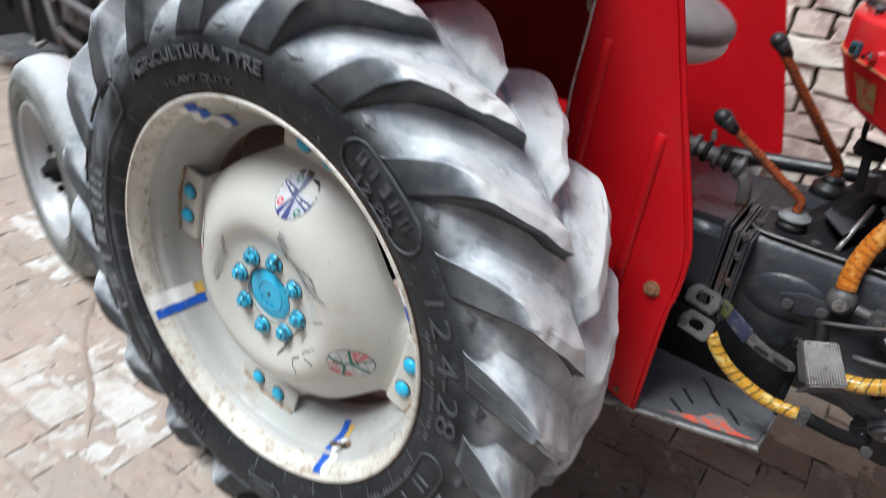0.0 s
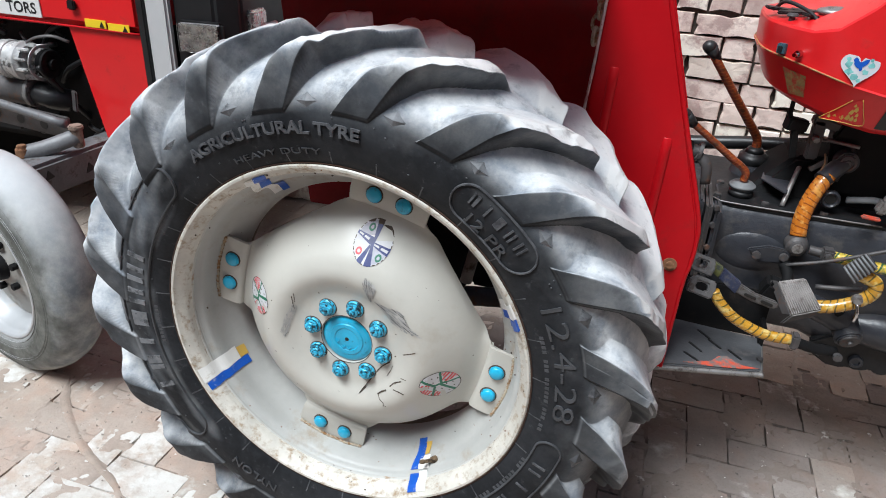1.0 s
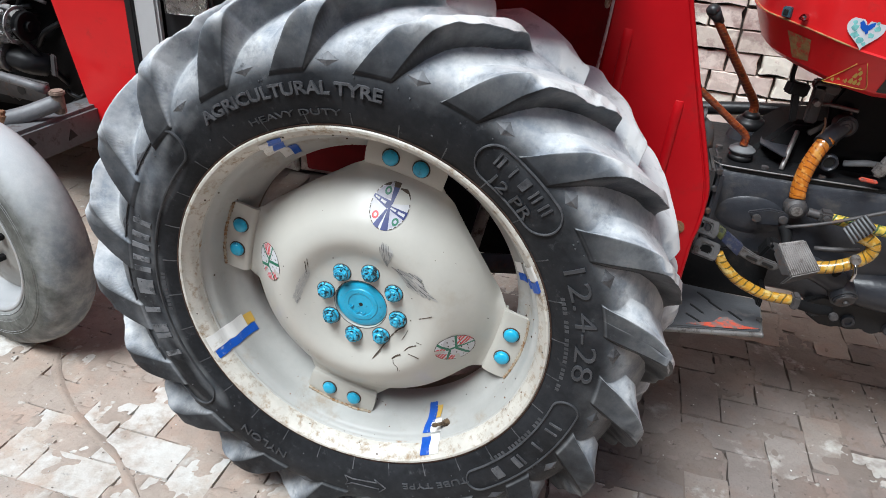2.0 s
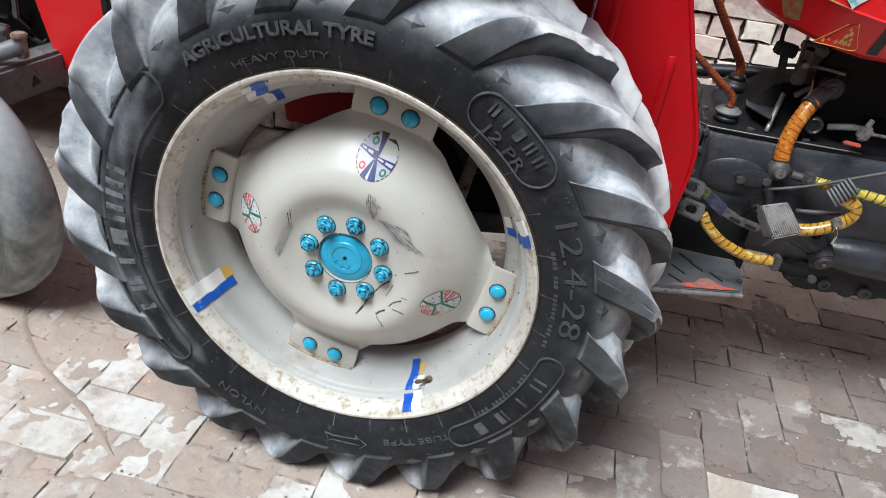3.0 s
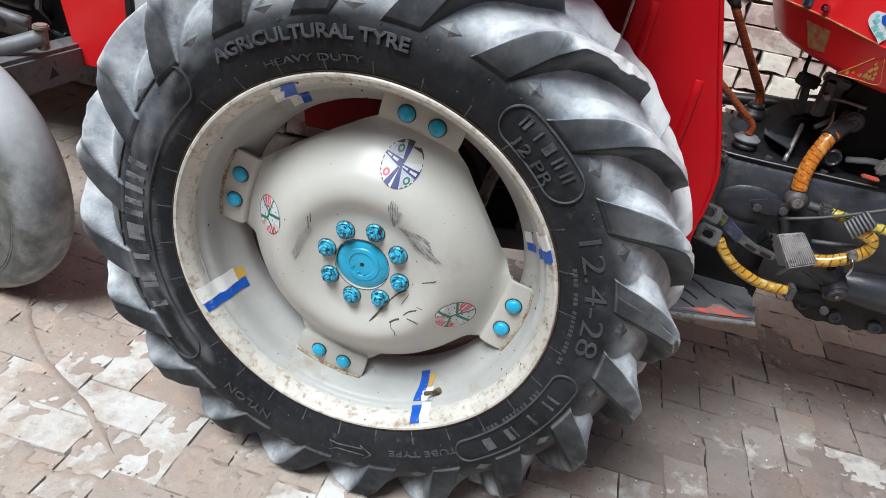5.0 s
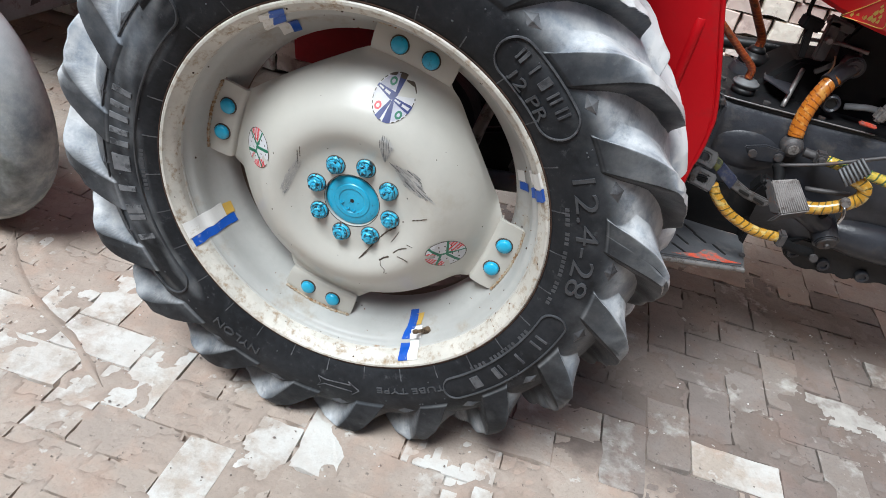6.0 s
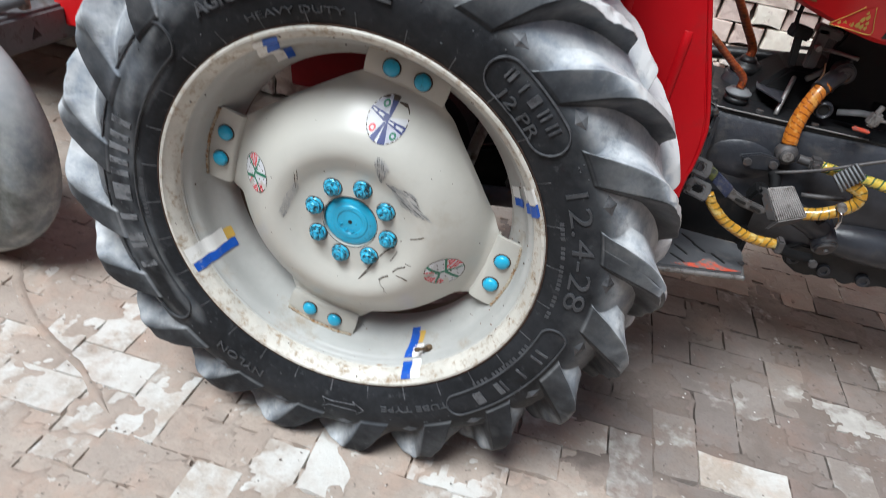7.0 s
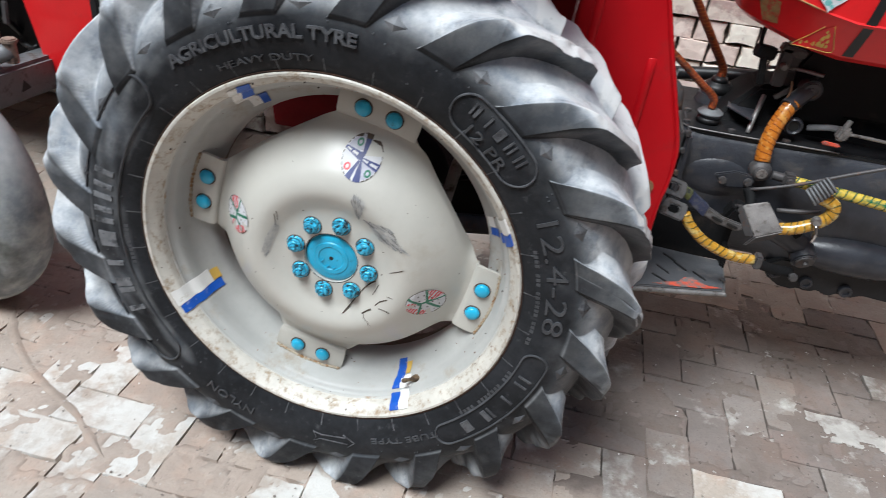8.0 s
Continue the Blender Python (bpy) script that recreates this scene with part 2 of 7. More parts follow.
M_ORANGE = mat("orange_paint", (0.58, 0.085, 0.045), 0.5, var=0.15, scale=30, bump=0.1, dirt=(0.16, 0.14, 0.13), amount=0.42, dirt_scale=34)
M_KING = mat("brown_greased_iron", (0.30, 0.215, 0.17), 0.6, var=0.2, scale=20, bump=0.2, dirt=(0.10, 0.07, 0.05), amount=0.3, dirt_scale=30)
M_LAMP = mat("mottled_reflector_metal", (0.72, 0.70, 0.68), 0.28, 0.85, var=0.2, scale=25, bump=0.5, fine=22, dist=0.01)
M_SILVER = mat("silver_grey_nose_paint", (0.52, 0.52, 0.52), 0.4, var=0.05, scale=4, bump=0.05)
M_BLACK = mat("satin_black_trim", (0.014, 0.014, 0.015), 0.4, var=0.15, scale=10, bump=0.05)
M_YELLOW = mat("yellow_label", (0.85, 0.60, 0.02), 0.4, var=0.03, scale=10, bump=0)
M_WHITE = mat("white_label", (0.72, 0.72, 0.70), 0.45, var=0.04, scale=10, bump=0)
M_INK = mat("black_ink", (0.012, 0.012, 0.012), 0.5, var=0.05, bump=0)
M_ALU = mat("cast_aluminium", (0.56, 0.56, 0.55), 0.45, 0.45, var=0.25, scale=18, bump=0.2, dirt=(0.08, 0.075, 0.07), amount=0.30, dirt_scale=24)
M_CHROME = mat("chrome", (0.6, 0.6, 0.6), 0.12, 1.0, var=0.05, bump=0)
M_GREEN = mat("green_print", (0.02, 0.16, 0.09), 0.4, var=0.1, scale=40, bump=0)
M_REDP = mat("red_print", (0.62, 0.05, 0.06), 0.4, var=0.1, scale=40, bump=0)
M_NAVY = mat("navy_print", (0.020, 0.032, 0.16), 0.4, var=0.2, scale=40, bump=0)
M_LILAC = mat("lilac_grey_print", (0.40, 0.40, 0.47), 0.4, var=0.2, scale=60, bump=0)
M_PALE = mat("pale_print", (0.58, 0.58, 0.60), 0.4, var=0.06, scale=40, bump=0)
M_SCUFF3 = mat("dark_paint_scuff", (0.13, 0.13, 0.13), 0.6, var=0.3, scale=50, bump=0.1)
M_SCUFF = mat("grey_paint_scuff", (0.29, 0.295, 0.29), 0.6, var=0.3, scale=50, bump=0.1)
M_SCUFF2 = mat("faint_paint_scuff", (0.44, 0.43, 0.41), 0.6, var=0.2, scale=50, bump=0.1)
M_CRACK = mat("dark_paint_crack", (0.07, 0.05, 0.035), 0.8, var=0.3, scale=50, bump=0)
M_SEAT = mat("grey_seat_vinyl", (0.17, 0.15, 0.15), 0.6, var=0.15, scale=12, bump=0.2)
M_SEATW = mat("pale_seat_piping", (0.78, 0.76, 0.74), 0.6, var=0.1, scale=12, bump=0.1)
M_OLD = mat("old_label_residue", (0.30, 0.19, 0.07), 0.7, var=0.35, scale=50, bump=0.1, dirt=(0.45, 0.05, 0.03), amount=0.40, dirt_scale=60)
M_ARM_B = mat("dull_blue_tape", (0.028, 0.036, 0.075), 0.4, var=0.3, scale=40, bump=0.1, dirt=(0.10, 0.10, 0.11), amount=0.35, dirt_scale=50)
M_ARM_G = mat("worn_yellow_green_tape", (0.13, 0.14, 0.045), 0.4, var=0.35, scale=60, bump=0.1, dirt=(0.05, 0.055, 0.05), amount=0.4, dirt_scale=60)
M_SWITCH = mat("dark_teal_plastic", (0.045, 0.10, 0.13), 0.4, var=0.2, scale=60, bump=0)
M_TEAL = mat("teal_print", (0.20, 0.50, 0.48), 0.4, var=0.3, scale=60, bump=0)


def banded(name, a, c, d, freq, wob=0.7, rough=0.32):
    """Wrapped plastic tape: turns of two colours with dark seams."""
    m = mat(name, a, rough, var=0.12, scale=30, bump=0.15, fine=120)
    n, l = m.node_tree.nodes, m.node_tree.links
    b = n["Principled BSDF"]
    old = b.inputs["Base Color"].links[0].from_socket
    co = n.new("ShaderNodeTexCoord").outputs["UV"]
    w = n.new("ShaderNodeTexWave")
    w.wave_type, w.bands_direction = "BANDS", "X"
    w.inputs["Scale"].default_value, w.inputs["Distortion"].default_value, w.inputs["Detail"].default_value = freq, wob, 2
    l.new(co, w.inputs["Vector"])
    r = n.new("ShaderNodeMapRange")
    l.new(w.outputs["Fac"], r.inputs[0])
    r.inputs[1].default_value, r.inputs[2].default_value = 0.82, 0.95
    x = n.new("ShaderNodeMix")
    x.data_type = "RGBA"
    l.new(r.outputs[0], x.inputs[0])
    l.new(old, x.inputs[6])
    x.inputs[7].default_value = (*d, 1)
    ns = n.new("ShaderNodeTexNoise")
    ns.inputs["Scale"].default_value = 5
    ns.inputs["Detail"].default_value = 8
    l.new(co, ns.inputs["Vector"])
    r2 = n.new("ShaderNodeMapRange")
    l.new(ns.outputs["Fac"], r2.inputs[0])
    r2.inputs[1].default_value, r2.inputs[2].default_value = 0.52, 0.66
    z = n.new("ShaderNodeMix")
    z.data_type = "RGBA"
    l.new(r2.outputs[0], z.inputs[0])
    l.new(x.outputs[2], z.inputs[6])
    z.inputs[7].default_value = (*c, 1)
    l.new(z.outputs[2], b.inputs["Base Color"])
    b.inputs["Coat Weight"].default_value = 0.3
    return m


M_WRAP_O = banded("orange_tape_wrap", (0.46, 0.145, 0.015), (0.60, 0.30, 0.07), (0.22, 0.06, 0.010), 2.3, 3.2, 0.22)
M_WRAP_Y = banded("yellow_tape_wrap", (0.46, 0.235, 0.022), (0.60, 0.46, 0.16), (0.10, 0.075, 0.018), 2.0, 3.4, 0.25)
M_WRAP_G = banded("yellow_green_tape_wrap", (0.58, 0.42, 0.06), (0.015, 0.12, 0.06), (0.05, 0.10, 0.04), 1.7, 2.6, 0.25)
M_LEVER = banded("red_brown_lever_tape", (0.30, 0.055, 0.018), (0.10, 0.03, 0.012), (0.44, 0.13, 0.03), 2.6, 3.5)


def glass(name, tint=(1, 1, 1), rough=0.03):
    m = bpy.data.materials.new(name)
    m.use_nodes = True
    b = m.node_tree.nodes["Principled BSDF"]
    b.inputs["Base Color"].default_value = (*tint, 1)
    b.inputs["Roughness"].default_value, b.inputs["Transmission Weight"].default_value = rough, 1.0
    b.inputs["IOR"].default_value = 1.45
    return m


M_GLASS = glass("headlight_glass", (0.95, 0.95, 0.93), 0.08)


def paver(name, base, lime, fleck, chalk=(0.74, 0.72, 0.675), film=(0.42, 0.36, 0.31), filmed=0.45, shade_brown=None):
    """Dusty, worn paving brick: grit and pits, lime wash that flakes off, small lime splashes."""
    m = mat(name, base, 0.88, var=0.13, scale=3.0, bump=0, fine=110, world_co=True, spec=0.3, palette=[(1, 1, 1), (0.96, 0.965, 0.975), (1.03, 1.0, 0.97), (1.04, 0.96, 0.93), (0.93, 0.92, 0.915), (1.01, 1.01, 1.0), (1.0, 0.985, 0.95), (0.965, 0.93, 0.91)])
    n, l = m.node_tree.nodes, m.node_tree.links
    b = n["Principled BSDF"]
    col = b.inputs["Base Color"].links[0].from_socket
    co = n.new("ShaderNodeNewGeometry").outputs["Position"]
    rnd = n.new("ShaderNodeObjectInfo").outputs["Random"]

    def tex(s, detail, rough):
        t = n.new("ShaderNodeTexNoise")
        t.inputs["Scale"].default_value, t.inputs["Detail"].default_value, t.inputs["Roughness"].default_value = s, detail, rough
        l.new(co, t.inputs["Vector"])
        return t.outputs["Fac"]

    def ramp(v, lo, hi, a=0.0, z=1.0):
        r = n.new("ShaderNodeMapRange")
        l.new(v, r.inputs[0])
        for i, k in ((1, lo), (2, hi), (3, a), (4, z)):
            r.inputs[i].default_value = k
        return r.outputs[0]

    def calc(op, a, c):
        x = n.new("ShaderNodeMath")
        x.operation = op
        for s, v in zip(x.inputs, (a, c)):
            if isinstance(v, bpy.types.NodeSocket):
                l.new(v, s)
            else:
                s.default_value = v
        return x.outputs[0]

    def mix(fac, a, c):
        x = n.new("ShaderNodeMix")
        x.data_type = "RGBA"
        l.new(fac, x.inputs[0])
        l.new(a, x.inputs[6])
        x.inputs[7].default_value = (*c, 1)
        return x.outputs[2]

    grit = tex(130, 8, 0.75)
    broad = tex(1.7, 6, 0.6)
    col = mix(ramp(broad, 0.44, 0.62, 0, 0.55), col, tuple(c * k for c, k in zip(base, (0.72, 0.68, 0.64))))      # broad stains
    col = mix(ramp(tex(4.5, 9, 0.66), 0.42, 0.60, 0, filmed), col, film)      # thin dust over the bricks
    col = mix(ramp(tex(7.5, 7, 0.6), 0.50, 0.64, 0, 0.55), col, tuple(c * k for c, k in zip(base, (1.02, 0.86, 0.78))))      # redder brick shows through
    col = mix(ramp(tex(3.4, 8, 0.66), 0.53, 0.66, 0, 0.5), col, tuple(c * k for c, k in zip(base, (0.66, 0.66, 0.66))))      # grey trodden dirt
    lumps = tex(19, 8, 0.62)
    col = mix(ramp(grit, 0.36, 0.48, 0.36, 0), col, tuple(c * 0.55 for c in base))
    col = mix(ramp(lumps, 0.54, 0.70, 0, 0.42), col, tuple(min(1, c * 1.18) for c in base))
    col = mix(ramp(tex(38, 5, 0.62), 0.64, 0.69, 0, 0.75), col, tuple(c * 0.33 for c in base))
    if shade_brown:                    # browner dust, darkened to carry the tractor's shade
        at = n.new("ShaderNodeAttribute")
        at.attribute_name = "shade_brown"
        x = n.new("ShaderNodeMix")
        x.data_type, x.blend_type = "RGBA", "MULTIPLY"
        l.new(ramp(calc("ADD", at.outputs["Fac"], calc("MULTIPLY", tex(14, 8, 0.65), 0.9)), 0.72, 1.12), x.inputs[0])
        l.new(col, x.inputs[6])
        x.inputs[7].default_value = (*shade_brown, 1)
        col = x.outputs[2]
    wash = calc("ADD", calc("ADD", calc("MULTIPLY", tex(5.0, 4, 0.5), 0.66), calc("MULTIPLY", tex(27, 9, 0.66), 0.34)), ramp(rnd, 0, 1, lime[0], lime[1]))
    white = calc("MAXIMUM", ramp(wash, 0.560, 0.655), ramp(tex(21, 9, 0.64), fleck, fleck + 0.04, 0, 0.8))
    white = calc("MULTIPLY", white, calc("MULTIPLY", ramp(tex(34, 7, 0.7), 0.30, 0.42, 0.62, 1), ramp(tex(11, 8, 0.65), 0.36, 0.56, 0.60, 1)))
    col = mix(white, col, chalk)
    l.new(col, b.inputs["Base Color"])
    u = n.new("ShaderNodeBump")
    u.inputs["Strength"].default_value, u.inputs["Distance"].default_value = 0.7, 0.0065
    l.new(calc("ADD", calc("ADD", lumps, calc("MULTIPLY", grit, 0.22)), calc("MULTIPLY", white, 0.16)), u.inputs["Height"])
    l.new(u.outputs[0], b.inputs["Normal"])
    return m


M_PAVE = paver("dusty_red_grey_paver", (0.44, 0.375, 0.325), (-0.10, 0.06), 0.635, (0.60, 0.58, 0.54))
M_PAVE_W = paver("lime_washed_paver", (0.50, 0.44, 0.385), (0.08, 0.17), 0.60, (0.64, 0.625, 0.59))
# bare red bricks and their lime, toned down for the tractor's shade
M_PAVE_R = paver("shaded_bare_red_paver", (0.232, 0.197, 0.178), (-0.12, 0.02), 0.66, (0.44, 0.41, 0.38), (0.250, 0.217, 0.198), 0.75)
M_PAVE_RW = paver("shaded_limed_red_paver", (0.27, 0.232, 0.208), (0.02, 0.13), 0.63, (0.50, 0.48, 0.445), (0.29, 0.258, 0.236), 0.7)
M_DUST = paver("packed_dust", (0.425, 0.364, 0.316), (-0.03, -0.03), 0.63, (0.58, 0.56, 0.52), shade_brown=(0.52, 0.515, 0.53))
M_DUST_T = paver("damp_brown_dirt", (0.38, 0.32, 0.275), (-0.03, -0.03), 0.60, (0.56, 0.54, 0.50), (0.36, 0.30, 0.26), 0.5)
TONES = [(1, 1, 1), (1.0, 0.93, 0.88), (0.80, 0.68, 0.66), (0.97, 0.90, 0.89), (0.96, 0.90, 0.78), (0.66, 0.55, 0.53), (0.92, 0.80, 0.77), (1, 0.97, 0.92), (0.88, 0.76, 0.74), (0.78, 0.70, 0.66)]
M_BRICK = mat("whitewashed_brick", (0.93, 0.875, 0.80), 0.88, var=0.14, scale=9, bump=0.38, fine=26, dirt=(0.46, 0.335, 0.30), amount=0.34, dirt_scale=8, sharp=0.10, palette=TONES, dist=0.012, world_co=True)
M_MORTAR = mat("dark_mortar_joint", (0.075, 0.062, 0.052), 0.95, var=0.4, scale=12, bump=0.8, fine=40, dirt=(0.22, 0.19, 0.16), amount=0.05, dirt_scale=10, dist=0.01)
M_PLAIN = mat("plain_unseen_wall", (0.42, 0.36, 0.31), 0.9, var=0.15, scale=2, bump=0.3, fine=30)

# ---- mesh helpers ----
ORIGIN = {}


def thing(name, at, label, category, group="", kind=""):
    ob = new(name)
    ob.empty_display_size = 0.1
    ob.location = at
    ORIGIN[ob.name] = Vector(at)
    return tagged(ob, label, category, group, kind)


def part(name, bm, material, parent, label="", smooth=0.6, kind=""):
    """Links a bmesh, built in world places, as one mesh object under a thing or a part."""
    me = bpy.data.meshes.new(name)
    bm.normal_update()
    bm.to_mesh(me)
    bm.free()
    return link(name, me, material, parent, label, smooth, kind)


def link(name, me, material, parent, label="", smooth=0.6, kind="", at=None):
    o = ORIGIN[parent.name] if parent else (at or Vector())
    me.transform(Matrix.Translation(-o))
    for k in material if isinstance(material, (list, tuple)) else (material,):
        me.materials.append(k)
    if smooth:
        me.shade_smooth() if smooth > 3 else me.set_sharp_from_angle(angle=smooth)
    ob = new(name, me)
    if parent:
        ob.parent = parent
    else:
        ob.location = o
    ORIGIN[ob.name] = o
    return tagged(ob, label, kind=kind)


def bevel(bm, w, seg=2, angle=0.5):
    es = [e for e in bm.edges if e.is_manifold and e.calc_face_angle(0) > angle]
    if es and w > 0:
        bmesh.ops.bevel(bm, geom=es, offset=w, segments=seg, affect="EDGES", clamp_overlap=True)
    return bm


def join(*bms):
    out = bmesh.new()
    for b in bms:
        me = bpy.data.meshes.new("t")
        b.to_mesh(me)
        b.free()
        out.from_mesh(me)
        bpy.data.meshes.remove(me)
    return out


def box(size, m=Matrix(), w=0.004, seg=2):
    bm = bmesh.new()
    bmesh.ops.create_cube(bm, size=1)
    bmesh.ops.scale(bm, vec=size, verts=bm.verts)
    bevel(bm, w, seg)
    bm.transform(m if isinstance(m, Matrix) else Matrix.Translation(m))
    return bm


def slab(outline, depth, m=Matrix(), w=0.003, seg=2):
    """A plate: an outline in its x and y, with its thickness along z."""
    bm = bmesh.new()
    f = bm.faces.new([bm.verts.new((x, y, 0)) for x, y in outline])
    r = bmesh.ops.extrude_face_region(bm, geom=[f])
    bmesh.ops.translate(bm, vec=(0, 0, depth), verts=[v for v in r["geom"] if isinstance(v, bmesh.types.BMVert)])
    bmesh.ops.recalc_face_normals(bm, faces=bm.faces)
    bevel(bm, w, seg)
    bm.transform(m)
    return bm


XZ = Matrix(((1, 0, 0, 0), (0, 0, 1, 0), (0, 1, 0, 0), (0, 0, 0, 1)))   # an outline in x and z, depth along +y


def plate(outline, y, depth, w=0.003, seg=2):
    bm = slab(outline, depth, w=w, seg=seg)
    bm.transform(Matrix.Translation((0, y, 0)) @ XZ)
    bmesh.ops.reverse_faces(bm, faces=bm.faces)
    return bm


def rod(a, c, r0, r1=None, seg=20, w=0.0):
    a, c = Vector(a), Vector(c)
    d = c - a
    bm = bmesh.new()
    bmesh.ops.create_cone(bm, cap_ends=True, segments=seg, radius1=r0, radius2=r0 if r1 is None else r1, depth=d.length)
    bevel(bm, w, 2, 0.9)
    bm.transform(Matrix.Translation((a + c) / 2) @ d.to_track_quat("Z", "Y").to_matrix().to_4x4())
    return bm


def ball(at, r, squash=(1, 1, 1), seg=20):
    bm = bmesh.new()
    bmesh.ops.create_uvsphere(bm, u_segments=seg, v_segments=seg // 2 + 2, radius=r)
    bmesh.ops.scale(bm, vec=squash, verts=bm.verts)
    bmesh.ops.translate(bm, vec=at, verts=bm.verts)
    return bm


def curve_points(pts, n=10):
    """A smooth line through the points."""
    p = [Vector(q) for q in pts]
    p = [p[0] * 2 - p[1], *p, p[-1] * 2 - p[-2]]
    out = []
    for i in range(1, len(p) - 2):
        for k in range(n):
            t = k / n
            out.append(0.5 * (2 * p[i] + (p[i + 1] - p[i - 1]) * t + (2 * p[i - 1] - 5 * p[i] + 4 * p[i + 1] - p[i + 2]) * t * t + (3 * p[i] - p[i - 1] - 3 * p[i + 1] + p[i + 2]) * t ** 3))
    return [*out, p[-2]]


def tube(pts, r, seg=16, n=10, r_end=None, lump=0.0, flat=1.0):
    """A round bar along a smooth line, with the length along it as u."""
    c = curve_points(pts, n) if n > 1 else [Vector(p) for p in pts]
    bm = bmesh.new()
    uv = bm.loops.layers.uv.new("UVMap")
    rings, run, up = [], [], None
    total = 0.0
    for i, p in enumerate(c):
        d = (c[min(i + 1, len(c) - 1)] - c[max(i - 1, 0)]).normalized()
        up = d.orthogonal().normalized() if up is None else (up - d * up.dot(d)).normalized()
        side = d.cross(up)
        f = i / (len(c) - 1)
        rr = (r if r_end is None else r + (r_end - r) * f) * (1 + lump * math.sin(i * 2.4) * 0.5)
        rings.append([bm.verts.new(p + (up * math.cos(k * math.tau / seg) + side * math.sin(k * math.tau / seg) * flat) * rr) for k in range(seg)])
        total += (c[i] - c[i - 1]).length if i else 0
        run.append(total)
    for i in range(len(rings) - 1):
        for k in range(seg):
            j = (k + 1) % seg
            f = bm.faces.new((rings[i][k], rings[i][j], rings[i + 1][j], rings[i + 1][k]))
            for lp, (u, v) in zip(f.loops, ((run[i], k), (run[i], k + 1), (run[i + 1], k + 1), (run[i + 1], k))):
                lp[uv].uv = (u * 10 + v / seg * 0.25, v / seg)
    bm.faces.new(rings[0][::-1])
    bm.faces.new(rings[-1])
    return bm


def lathe(prof, at=(0, 0, 0), seg=96, close=False):
    """Turns a profile of (radius, y) round a line along y through at."""
    bm = bmesh.new()
    rings = []
    for k in range(seg):
        a = k * math.tau / seg
        rings.append([bm.verts.new((at[0] + r * math.cos(a), at[1] + y, at[2] + r * math.sin(a))) for r, y in prof])
    last = len(prof) if close else len(prof) - 1
    for k in range(seg):
        p, q = rings[k], rings[(k + 1) % seg]
        for i in range(last):
            j = (i + 1) % len(prof)
            bm.faces.new((p[i], p[j], q[j], q[i]))
    bmesh.ops.remove_doubles(bm, verts=bm.verts, dist=1e-6)
    bmesh.ops.recalc_face_normals(bm, faces=bm.faces)
    return bm


def hexhead(at, r, h, way=(0, -1, 0), turn=0.0, dome=0.3):
    """A six-sided bolt head with a softened crown."""
    w = Vector(way).normalized()
    bm = bmesh.new()
    bmesh.ops.create_cone(bm, cap_ends=True, segments=6, radius1=r, radius2=r, depth=h)
    bevel(bm, r * 0.12, 2, 0.4)
    bm.transform(Matrix.Translation(Vector(at) + w * h / 2) @ w.to_track_quat("Z", "Y").to_matrix().to_4x4() @ pose(0, 0, 0, 0, 0, turn))
    return bm


def polar(r, deg, y):
    a = radians(deg)
    return Vector((WC.x + r * math.cos(a), y, WC.z + r * math.sin(a)))


def words(text, size, bold=0.035):
    """The flat outline mesh of a text in the built-in font, with its capital height as size."""
    cu = bpy.data.curves.new("words", "FONT")
    cu.body, cu.size, cu.extrude = text, size / 0.72, 0.0
    cu.resolution_u, cu.offset = 3, size * bold
    ob = bpy.data.objects.new("words", cu)
    scene.collection.objects.link(ob)
    dg = bpy.context.evaluated_depsgraph_get()
    me = bpy.data.meshes.new_from_object(ob.evaluated_get(dg))
    bpy.data.objects.remove(ob)
    bm = bmesh.new()
    bm.from_mesh(me)
    bpy.data.meshes.remove(me)
    return bm


def raised(bm, h):
    """Gives a flat mesh in x and y a height along z."""
    r = bmesh.ops.extrude_face_region(bm, geom=list(bm.faces))
    bmesh.ops.translate(bm, vec=(0, 0, h), verts=[v for v in r["geom"] if isinstance(v, bmesh.types.BMVert)])
    bmesh.ops.recalc_face_normals(bm, faces=bm.faces)
    return bm

# ---- the yard: paving, back wall, plain walls that close it ----
W = 0.1135                     # brick pitch of the herringbone paving
PX, PY = 0.995, 0.42           # a corner of the pattern


def smooth_step(x):
    x = np.clip(x, 0, 1)
    return x * x * (3 - 2 * x)


def dust_level(x, y):
    """Height of the dust that fills the joints: level with the bricks in places, sunk deep in others."""
    n = 0.75 * noise.noise((x * 7.0, y * 7.0, 3)) + 0.6 * noise.noise((x * 23, y * 23, 8)) + 0.5 * noise.noise((x * 55, y * 55, 5))
    cover = 0.8 * noise.noise((x * 7.0, y * 7.0, 3)) + 0.45 * noise.noise((x * 23, y * 23, 8))
    return -0.0014 + 0.0034 * max(cover, -0.25) - 0.016 * float(smooth_step((-0.07 - n) / 0.12))


def flat_sheet(xs, ys):
    bm = bmesh.new()
    g = [[bm.verts.new((x, y, dust_level(x, y))) for y in ys] for x in xs]
    for i in range(len(xs) - 1):
        for j in range(len(ys) - 1):
            bm.faces.new((g[i][j], g[i + 1][j], g[i + 1][j + 1], g[i][j + 1]))
    return bm


